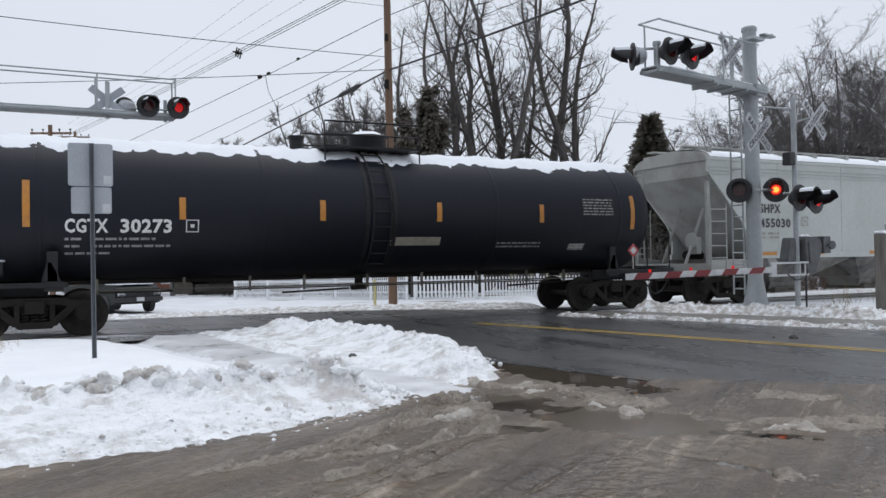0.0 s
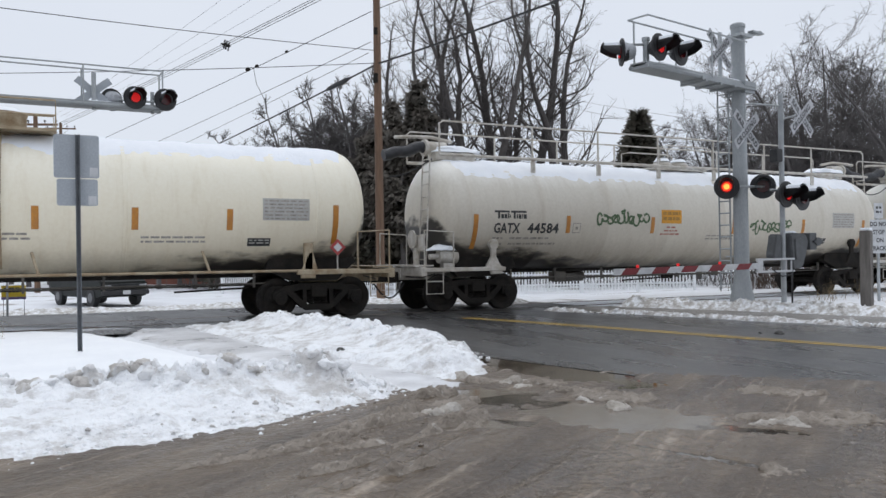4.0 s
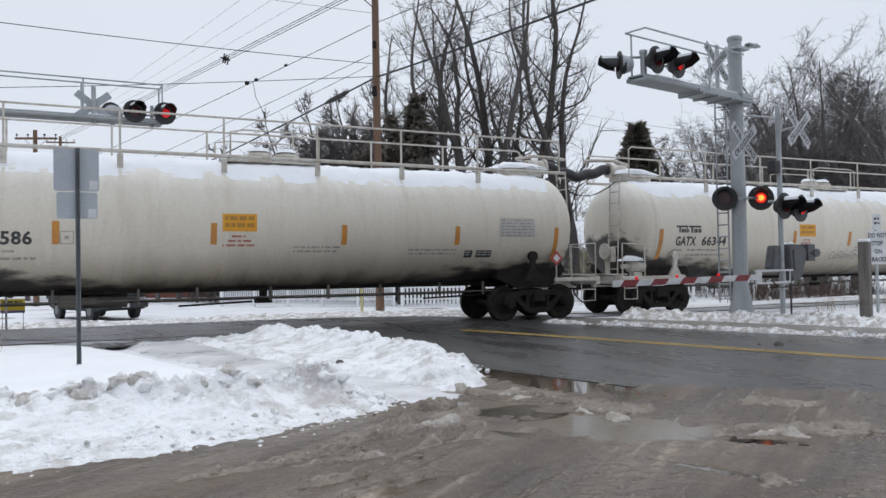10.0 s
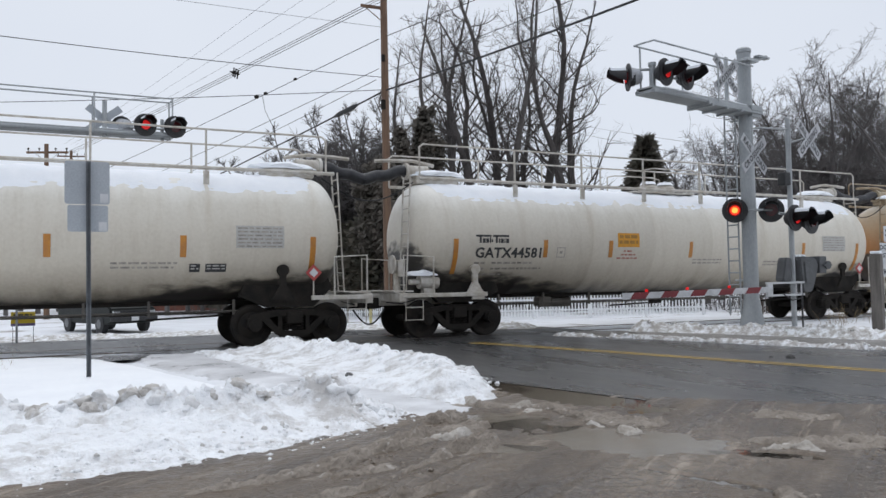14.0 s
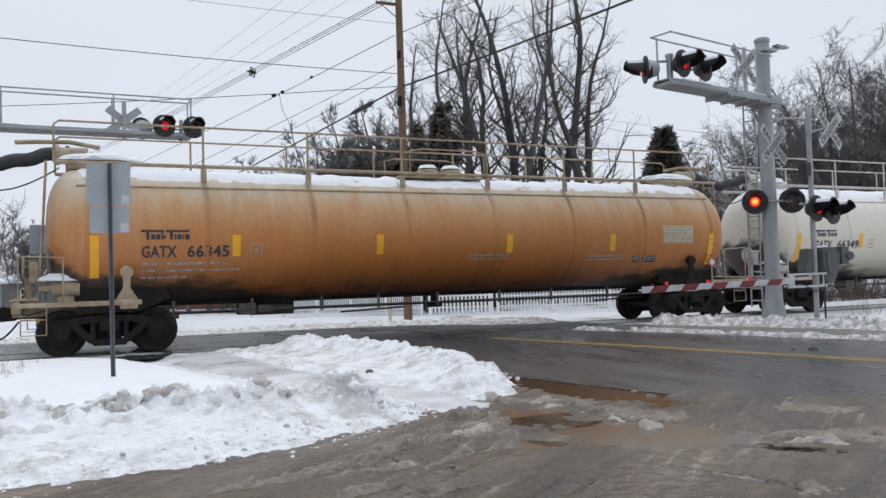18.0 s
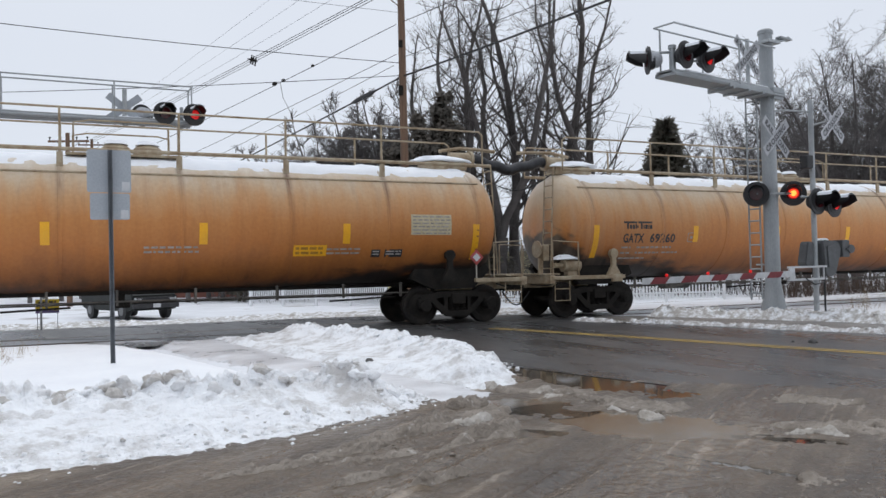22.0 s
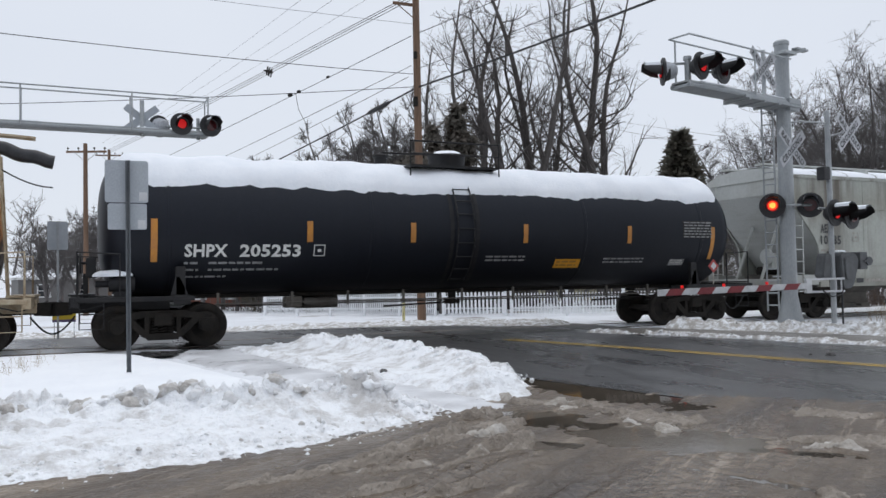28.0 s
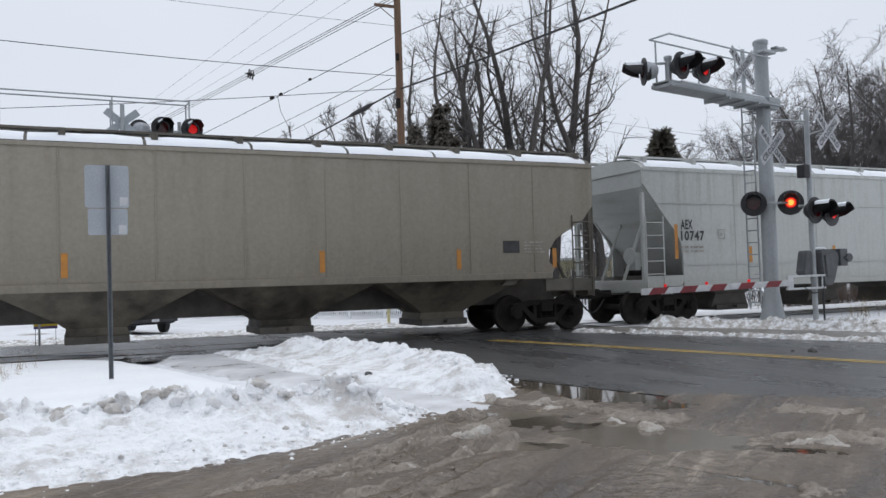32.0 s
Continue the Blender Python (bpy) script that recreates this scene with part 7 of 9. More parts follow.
def make_side_frame():
    """Cast truck side with arched top, diagonal members, spring window and bearing boxes."""
    bm = bmesh.new()
    y0, y1 = -0.07, 0.07
    top = [(-1.02, 0.60), (-0.98, 0.70), (-0.72, 0.75), (-0.42, 0.80), (0.42, 0.80), (0.72, 0.75), (0.98, 0.70), (1.02, 0.60), (0.75, 0.60), (0.42, 0.66), (-0.42, 0.66), (-0.75, 0.60)]
    prism(bm, top, y0, y1)
    prism(bm, [(-0.30, 0.19), (0.30, 0.19), (0.40, 0.30), (0.30, 0.33), (-0.30, 0.33), (-0.40, 0.30)], y0, y1)
    for s in (-1, 1):
        d = [(s * 0.78, 0.62), (s * 0.62, 0.66), (s * 0.24, 0.30), (s * 0.38, 0.24)]
        prism(bm, d if s > 0 else d[::-1], y0, y1)
        c = [(s * 0.36, 0.66), (s * 0.27, 0.66), (s * 0.27, 0.32), (s * 0.36, 0.32)]
        prism(bm, c if s > 0 else c[::-1], y0 + 0.01, y1 - 0.01)
        box(bm, s * 0.89, 0, 0.52, 0.34, 0.2, 0.22, bevel=0.03)
        rod(bm, (s * 0.89, -0.17, 0.47), (s * 0.89, 0.1, 0.47), 0.135, seg=18)
        rod(bm, (s * 0.89, -0.19, 0.47), (s * 0.89, -0.16, 0.47), 0.08, seg=12)
    return mesh_of("side_frame", bm, IRON, True)


def make_spring():
    bm = bmesh.new()
    pts = [(0.065 * math.cos(a), 0.065 * math.sin(a), 0.0 + 0.30 * a / (2 * math.pi * 5)) for a in np.linspace(0, 2 * math.pi * 5, 46)]
    bent(bm, pts, 0.016, 5)
    return mesh_of("spring", bm, IRON, True)


def make_bolster():
    bm = bmesh.new()
    box(bm, 0, 0, 0.62, 0.36, 2.3, 0.26, bevel=0.03)
    rod(bm, (0, 0, 0.70), (0, 0, 0.95), 0.24, seg=20)
    box(bm, 0, -0.98, 0.66, 0.30, 0.22, 0.14, bevel=0.02)
    box(bm, 0, 0.98, 0.66, 0.30, 0.22, 0.14, bevel=0.02)
    box(bm, 0, 0, 0.50, 1.1, 1.1, 0.36, bevel=0.05)
    for s in (-1, 1):
        box(bm, s * 0.42, 0, 0.42, 0.09, 1.5, 0.12, bevel=0.02)      # brake beams
        for q in (-1, 1):
            box(bm, s * 0.44, q * 0.72, 0.45, 0.06, 0.09, 0.26, bevel=0.015)
    return mesh_of("truck", bm, IRON, True)


WHEELSET_ME, FRAME_ME, SPRING_ME, BOLSTER_ME = make_wheelset(), make_side_frame(), make_spring(), make_bolster()


def make_coupler(s):
    """Knuckle coupler with its shank, air hose and cut lever."""
    bm = bmesh.new()
    box(bm, s * -0.45, 0, 0.86, 0.9, 0.17, 0.2, bevel=0.03)
    prism(bm, [(0, 0.72), (s * -0.36, 0.74), (s * -0.36, 1.0), (0, 1.02), (s * 0.05, 0.95), (s * 0.05, 0.78)][::int(s)], -0.19, 0.16)
    box(bm, s * 0.02, -0.12, 0.87, 0.2, 0.12, 0.3, bevel=0.04)
    return mesh_of("coupler", bm, IRON, True)


COUPLER_ME = {s: make_coupler(s) for s in (-1, 1)}


def make_air_hose(s):
    bm = bmesh.new()
    pts = [(s * (-0.42 + 0.42 * k / 8), -0.30, 0.72 - 0.36 * math.sin(math.pi / 2 * k / 8)) for k in range(9)]
    bent(bm, pts, 0.022, 6)
    bent(bm, [(s * -0.95, -0.95, 0.95), (s * -0.6, -0.9, 0.86), (s * -0.45, -0.3, 0.88), (s * -0.1, -0.05, 1.04)], 0.014, 5)
    return mesh_of("air_hose", bm, RUBBER, True)


HOSE_ME = {s: make_air_hose(s) for s in (-1, 1)}


def running_gear(car, length, inset=2.1):
    """Trucks, couplers and hoses under a car; gives the wheelsets back."""
    wheels = []
    for s in (-1, 1):
        truck = part("truck", BOLSTER_ME, None, car, "grimy cast-iron truck", m=pose(s * (length / 2 - inset), 0, 0))
        for q in (-1, 1):
            part("side_frame", FRAME_ME, None, truck, m=pose(0, q * 1.0, 0, 0, 0, 0 if q < 0 else 180))
            for k in (-0.16, 0, 0.16):
                part("spring", SPRING_ME, None, truck, m=pose(k, q * 1.0, 0.33))
        for w in (-0.89, 0.89):
            wheels.append((part("wheelset", WHEELSET_ME, None, truck, m=pose(w, 0, WHEEL_R)), w))
        part("coupler", COUPLER_ME[s], None, car, m=pose(s * length / 2, 0, 0))
        part("air_hose", HOSE_ME[s], None, car, m=pose(s * length / 2, 0, 0))
    return wheels


def on_tank(radius, zc, x0, z0, out=0.006):
    """Places lettering on the camera side of a tank, its corner at x0, z0."""
    a0 = math.asin(max(-1, min(1, (z0 - zc) / radius)))

    def put(u, v):
        a = a0 + v / radius
        return Vector((x0 + u, -(radius + out) * math.cos(a), zc + (radius + out) * math.sin(a)))
    return put


def on_wall(x0, z0, y):
    def put(u, v):
        return Vector((x0 + u, y, z0 + v))
    return put


def tank_shell(length, radius, zc, seg=56, rings=(), proud=0.008):
    """Cylinder with dished ends; rings are weld seams, a little proud."""
    h = length / 2
    d = 0.62
    prof = []
    for k in range(11):
        a = math.pi / 2 * k / 10
        prof.append((-h + d * (1 - math.sin(a)), max(0.0008, radius * math.cos(a) ** 0.62)))
    prof = prof[::-1]
    body = []
    for r in sorted(rings):
        body += [(r - 0.045, radius), (r - 0.035, radius + proud), (r + 0.035, radius + proud), (r + 0.045, radius)]
    right = [(-a, r) for a, r in prof][::-1]
    bm = bmesh.new()
    lathe(bm, prof + body + right, Matrix.Translation((0, 0, zc)), seg)
    return bm


def snow_cap(length, radius, zc, half, depth, seed, ragged=0.12, rnd_end=0.55):
    """Snow lying along the top of a tank with a ragged hanging edge."""
    bm = bmesh.new()
    nu, nv = int(length / 0.09), 22
    rows = []
    for i in range(nu + 1):
        u = -length / 2 + length * i / nu
        e = max(0.0, (abs(u) - (length / 2 - rnd_end)) / rnd_end)
        rr = radius * (1 - 0.30 * e * e)
        lf = half * (1 - 0.55 * e * e) + ragged * (noise.noise((u * 0.9, seed, 0)) + 0.7 * noise.noise((u * 3.1, seed, 4)) + 0.4 * noise.noise((u * 8, seed, 5)))
        rt = half * (1 - 0.55 * e * e) + ragged * (noise.noise((u * 0.9, seed, 9)) + 0.7 * noise.noise((u * 3.1, seed, 14)) + 0.4 * noise.noise((u * 8, seed, 15)))
        row = []
        for j in range(nv + 1):
            f = j / nv
            a = -lf + (lf + rt) * f
            th = depth * min(1.0, (6 if depth > 0.1 else 2.6) * min(f, 1 - f)) ** (0.5 if depth > 0.1 else 1.0) * (1 + 0.45 * noise.noise((u * 1.3, a * 2, seed)) + (0.0 if depth > 0.1 else 0.9) * noise.noise((u * 4.0, a * 5, seed)))
            rad = rr + th - 0.012
            row.append(bm.verts.new((u, rad * math.sin(a), zc + rad * math.cos(a))))
        rows.append(row)
    for ra, rb in zip(rows, rows[1:]):
        for j in range(nv):
            bm.faces.new((ra[j], rb[j], rb[j + 1], ra[j + 1]))
    return bm


def lump(bm, x, y, z, rx, ry, rz, seed):
    """An uneven heap of snow."""
    made = bmesh.ops.create_icosphere(bm, subdivisions=3, radius=1.0)["verts"]
    for v in made:
        k = 1 + 0.28 * noise.noise((v.co.x * 1.6 + seed, v.co.y * 1.6, v.co.z * 1.6)) + 0.12 * noise.noise((v.co.x * 4 + seed, v.co.y * 4, v.co.z * 4))
        v.co = Vector((x + v.co.x * rx * k, y + v.co.y * ry * k, z + max(-0.15, v.co.z) * rz * k))


def end_works(car, length, trim, seed, unit=False):
    """End sills, platforms, steps, grab rails, saddle brackets and the brake gear at both ends of a tank car."""
    h = length / 2
    for s in (-1, 1):
        bm = bmesh.new()
        box(bm, s * (h - 0.42), 0, 1.02, 0.16, 2.9, 0.22, bevel=0.02)
        box(bm, s * (h - 1.3), 0, 0.95, 2.0, 0.62, 0.3, bevel=0.02)
        part("end_sill", bm, trim, car)
        for q in (-1, 1):
            bm = bmesh.new()
            if unit and s > 0:
                box(bm, s * (h - 1.1), q * 1.42, 1.06, 1.4, 0.09, 0.10, bevel=0.015)
            else:
                box(bm, s * (h - 1.55), q * 1.42, 1.06, 2.3, 0.09, 0.10, bevel=0.015)
                box(bm, s * (h - 2.45), q * 1.42, 1.03, 0.34, 0.06, 0.20, bevel=0.012)
            part("side_step_bar", bm, trim, car)
            bm = bmesh.new()
            if unit:
                foot, w = h - 2.42, 0.07
                prism(bm, [(s * (foot - 0.26), 1.04), (s * (foot + 0.26), 1.04), (s * (foot + w), 1.36), (s * (foot + w), 1.66), (s * (foot - w), 1.66), (s * (foot - w), 1.36)][::int(s)], q * 1.32 - 0.04, q * 1.32 + 0.04)
                rod(bm, (s * foot, q * 1.26, 1.68), (s * foot, q * 1.38, 1.68), 0.13, seg=16)
                part("saddle_bracket", bm, trim if s < 0 else IRON, car)
            else:
                box(bm, s * (h - 2.42), q * 1.34, 1.36, 0.20, 0.12, 0.72, bevel=0.015)
                prism(bm, [(s * (h - 2.62), 1.04), (s * (h - 2.2), 1.04), (s * (h - 2.32), 1.5), (s * (h - 2.4), 1.5)][::int(s)], q * 1.38 - 0.02, q * 1.38 + 0.02)
                part("saddle_bracket", bm, trim, car)
            if trim is not TRIM_BLACK:
                # web of the body bolster between tank and truck, dark for soot and shade
                bm = bmesh.new()
                prism(bm, [(s * (h - 3.3), 1.12), (s * (h - 2.7), 0.86), (s * (h - 1.6), 0.86), (s * (h - 1.15), 1.3), (s * (h - 1.3), 1.55), (s * (h - 3.2), 1.4)][::int(s)], q * 0.86 - 0.10, q * 0.86 + 0.10)
                part("bolster_web", bm, IRON, car)
            bm = bmesh.new()
            x0, x1 = s * (h - 0.50), s * (h - 0.95)
            bent(bm, [(x0, q * 1.42, 1.1), (x0, q * 1.42, 0.48), (x1, q * 1.42, 0.48), (x1, q * 1.42, 1.06)], 0.017)
            rod(bm, (x0, q * 1.42, 0.78), (x1, q * 1.42, 0.78), 0.015, seg=6)
            part("sill_step", bm, trim, car)
            bm = bmesh.new()
            bent(bm, [(s * (h - 1.25), q * 1.40, 1.1), (s * (h - 1.25), q * 1.40, 1.98), (s * (h - 0.46), q * 1.40, 2.02), (s * (h - 0.46), q * 1.40, 1.1)], 0.023)
            part("grab_rail", bm, trim, car)
        bm = bmesh.new()
        box(bm, s * (h - 0.55), 0, 1.16, 0.5, 2.4, 0.035)
        part("end_platform", bm, trim, car)
    # brake gear on the leading end
    bm = bmesh.new()
    lathe(bm, [(-0.02, 0.19), (-0.02, 0.23), (0.02, 0.23), (0.02, 0.19)], Matrix.Translation((-h + 0.52, -0.55, 1.82)), 20)
    for k in range(3):
        a = k * 2.094
        rod(bm, (-h + 0.52, -0.55, 1.82), (-h + 0.52, -0.55 + 0.2 * math.cos(a), 1.82 + 0.2 * math.sin(a)), 0.014, seg=5)
    rod(bm, (-h + 0.52, -0.55, 1.82), (-h + 0.7, -0.55, 1.82), 0.03)
    part("brake_wheel", bm, trim, car)
    bm = bmesh.new()
    box(bm, -h + 0.72, -0.55, 1.72, 0.2, 0.3, 0.42, bevel=0.03)
    box(bm, -h + 0.62, -0.55, 1.35, 0.1, 0.1, 0.5)
    part("brake_housing", bm, trim, car)
    bm = bmesh.new()
    rod(bm, (-h + 1.05, -0.95, 1.38), (-h + 1.55, -0.95, 1.38), 0.17, seg=16)
    rod(bm, (-h + 0.8, -0.95, 1.38), (-h + 1.05, -0.95, 1.38), 0.07, seg=10)
    box(bm, -h + 1.3, -0.95, 1.15, 0.3, 0.2, 0.14)
    part("brake_cylinder", bm, trim, car, smooth=True)
    bm = bmesh.new()
    lump(bm, -h + 1.2, -0.93, 1.55, 0.42, 0.26, 0.13, seed)
    part("lodged_snow", bm, SNOW_TOP, car, "small heap of snow", smooth=True)


def underbody(car, length, z, seed):
    """Pipes, hangers and valves hanging below the tank."""
    h = length / 2
    bm = bmesh.new()
    rod(bm, (-h + 3.2, -0.75, z - 0.20), (h - 3.2, -0.75, z - 0.20), 0.018, seg=6)
    part("brake_pipe", bm, SHADED_SOOT, car)
    bm = bmesh.new()
    rod(bm, (-h + 3.2, 0.55, z - 0.28), (h - 3.2, 0.55, z - 0.28), 0.018, seg=6)
    part("brake_pipe", bm, SHADED_SOOT, car)
    bm = bmesh.new()
    box(bm, 0, 0, z - 0.02, length - 4.6, 0.42, 0.1)
    part("sill_plate", bm, IRON, car)
    rnd = random.Random(seed)
    for k in range(9):
        x = -h + 3.4 + (length - 6.8) * k / 8 + rnd.uniform(-0.2, 0.2)
        bm = bmesh.new()
        box(bm, x, -0.72, z - 0.12, 0.05, 0.06, 0.34)
        part("hanger", bm, SHADED_SOOT, car)
    bm = bmesh.new()
    rod(bm, (-0.2, -0.1, z - 0.30), (0.2, -0.1, z - 0.30), 0.06, seg=12)
    rod(bm, (0, -0.1, z - 0.34), (0, -0.1, z + 0.1), 0.10, seg=12)
    part("bottom_outlet", bm, IRON, car)
    bm = bmesh.new()
    rod(bm, (-h + 5.2, 0.1, z - 0.22), (-h + 6.2, 0.1, z - 0.22), 0.15, seg=16)
    part("air_reservoir", bm, SHADED_SOOT, car, smooth=True)
    bm = bmesh.new()
    box(bm, -h + 5.0, -0.4, z - 0.2, 0.4, 0.3, 0.26, bevel=0.03)
    box(bm, -h + 5.4, -0.4, z - 0.2, 0.3, 0.2, 0.16, bevel=0.03)
    part("brake_valve", bm, SHADED_SOOT, car)
    for x in (-h + 7.2, h - 5.2):
        bm = bmesh.new()
        rod(bm, (x, -0.5, z - 0.36), (x + 1.6, -0.6, z - 0.30), 0.022, seg=6)
        part("brake_rod", bm, IRON, car)


def side_print(car, length, radius, zc, mark, ink, faint, tape, tapes, seed, panel=None, mark_x=2.5, mark_w=2.0, mark_z=1.97, size=0.36, logo=True, table=None, tape_z=1.97, end_z=1.57, low_panel=None, table_dx=0.0, table_dz=0.0, decal=None):
    """Reporting mark, small print, reflectors, data table and placards on the side of a tank car. x counts from the leading end."""
    h = length / 2
    at = lambda x, z, out=0.006: on_tank(radius, zc, -h + x, z, out)
    at_char, words = 0, mark.split()
    mark = " ".join(words)
    for word in words:
        i = mark.index(word, at_char)
        at_char = i + len(word)
        unit = mark_w / len(mark)
        part("lettering", letters(word, size, at(mark_x + i * unit, mark_z), 1.05, width=len(word) * unit * 0.97), ink, car, "reporting mark")
    if logo:
        bm = bmesh.new()
        pl = at(mark_x, mark_z + 0.36)
        for u0, u1, v0, v1 in ((0, 0.44, 0.15, 0.20), (0.48, 0.95, 0.15, 0.20), (0.10, 0.16, 0, 0.16), (0.19, 0.27, 0.0, 0.11), (0.29, 0.37, 0, 0.11), (0.39, 0.43, 0, 0.14), (0.44, 0.48, 0.02, 0.09), (0.56, 0.62, 0, 0.16), (0.65, 0.69, 0, 0.11), (0.71, 0.79, 0, 0.11), (0.81, 0.84, 0, 0.11), (0.86, 0.95, 0, 0.11)):
            bm.faces.new([bm.verts.new(pl(a, b)) for a, b in ((u0, v0), (u1, v0), (u1, v1), (u0, v1))])
        tagged(part("emblem", bm, ink, car, "plain black emblem"), kind="stuff")
    for k, (dz, u0, u1) in enumerate(((-0.16, 0, 0.30), (-0.16, 0.5, 1.7), (-0.30, 0, 0.30), (-0.30, 0.5, 2.0), (-0.44, 0, 0.9))):
        tagged(part("small_print", bars(at(mark_x, mark_z + dz), [(0, u0, u1)], seed + k, 0.055), faint, car), kind="stuff")
    for k, u in enumerate(tapes):
        last = k in (0, len(tapes) - 1)
        part("reflector", patch(at(u - (0.065 if tape is ORANGE_TAPE else 0.085), end_z if last else tape_z, 0.008), 0.13 if tape is ORANGE_TAPE else 0.17, 0.92 if last else 0.46, 1, 8), tape, car, "orange reflective strip" if tape is ORANGE_TAPE else "yellow reflective strip")
    xt = length - 3.47 + table_dx
    zt = zc - 0.28 if table is None else zc - 0.05 + table_dz
    part("data_table", patch(at(xt, zt, 0.007), 1.05, 0.48, 2, 6), table or decal or DECAL_GREY, car, "small stencilled data table")
    tagged(part("table_print", bars(at(xt + 0.04, zt + 0.02, 0.011), [(0.078 * k, 0, 0.97) for k in range(6)], seed + 1, 0.034), faint if ink is INK else WHITE_FAINT, car), kind="stuff")
    for dx, w in ((-0.95, 0.22), (-0.62, 0.44)) if logo else ((-0.3, 0.5),):
        part("label_plate", patch(at(xt + dx, 1.66, 0.007), w, 0.20, 1, 3), INK if ink is INK else WHITE_FAINT, car, "small stencil plate")
        tagged(part("small_print", bars(at(xt + dx + 0.03, 1.70, 0.010), [(0.02, 0, w - 0.06), (0.09, 0, w - 0.06)], seed + 9, 0.03), DECAL_GREY, car), kind="stuff")
    for x, z, w in ((length * 0.52, 1.80, 1.1), (xt - 2.5, 1.74, 1.3)):
        tagged(part("small_print", bars(at(x, z), [(0.1, 0, w), (0.0, 0, w)], seed + 2, 0.045), faint, car), kind="stuff")
    fr = at(mark_x + mark_w + (0.42 if logo else 0.25), mark_z)
    bm = bmesh.new()
    for u0, u1, v0, v1 in ((0, 0.26, 0, 0.02), (0, 0.26, 0.25, 0.27), (0, 0.02, 0, 0.27), (0.24, 0.26, 0, 0.27), (0.09, 0.17, 0.10, 0.17)):
        bm.faces.new([bm.verts.new(fr(a, b)) for a, b in ((u0, v0), (u1, v0), (u1, v1), (u0, v1))])
    tagged(part("stencil_frame", bm, faint if ink is INK else WHITE_INK, car), kind="stuff")
    if panel is not None:
        part("warning_panel", patch(at(panel, 2.25, 0.008), 0.74, 0.38, 2, 5), PANEL_YELLOW, car, "yellow warning panel")
        tagged(part("panel_print", bars(at(panel + 0.05, 2.29, 0.012), [(0.20, 0, 0.64), (0.05, 0, 0.64)], seed + 7, 0.09), mat_ochre, car), kind="stuff")
        tagged(part("small_print", bars(at(panel, 1.93), [(0.20, 0.2, 0.55), (0.10, 0.12, 0.62), (0.0, 0, 0.7)], seed + 8, 0.045), RED_FAINT, car), kind="stuff")
    if low_panel is not None:
        part("warning_panel", patch(at(low_panel[0], low_panel[1], 0.008), 0.76, 0.27, 2, 4), YELLOW_TAPE if ink is INK else PANEL_YELLOW, car, "yellow warning panel")
        tagged(part("panel_print", bars(at(low_panel[0] + 0.05, low_panel[1] + 0.03, 0.012), [(0.13, 0, 0.62), (0.02, 0, 0.62)], seed + 7, 0.06), mat_ochre, car), kind="stuff")
    # diamond placard on its holder at the trailing end
    bm = bmesh.new()
    r = Matrix.Translation((h - 1.75, -1.43, 1.62)) @ Matrix.Rotation(radians(45), 4, "Y")
    box(bm, 0, 0, 0, 0.27, 0.012, 0.27, r)
    dia = part("placard", bm, PLACARD, car, "red and white diamond placard")
    bm = bmesh.new()
    box(bm, 0, -0.009, 0, 0.15, 0.006, 0.15, r)
    part("placard_face", bm, SIGN_WHITE, dia)
    bm = bmesh.new()
    rod(bm, (h - 1.75, -1.415, 1.1), (h - 1.75, -1.415, 1.5), 0.016, seg=6)
    part("placard_holder", bm, TRIM_WHITE, car)


RED_FAINT = mat("faded_red_print", (0.32, 0.09, 0.07), (0.42, 0.22, 0.17), 9, 0.6)
mat_ochre = mat("ochre_print", (0.30, 0.15, 0.02), (0.40, 0.2, 0.03), 6, 0.5)


# reflectors and warning panel of each white car, counted from its leading end
WHITE_PRINT = {4: ((1.87, 4.67, 7.55, 10.68, 13.67, 16.53), 7.86), 5: ((1.8, 4.39, 7.2, 10.6, 12.91, 15.14, 17.72), 7.4), 6: ((1.85, 4.72, 7.78, 10.93, 13.86, 16.57), 8.05), 7: ((1.88, 4.75, 7.79, 10.73, 13.67, 16.6), 7.97),
               8: ((1.85, 4.78, 7.3, 9.89, 12.42, 15.11, 17.88), 7.5), 9: ((1.8, 4.62, 7.25, 9.96, 12.48, 15.04, 17.84), 7.69), 10: ((1.85, 4.46, 6.56, 9.41, 11.9, 14.02, 16.5), 6.79)}


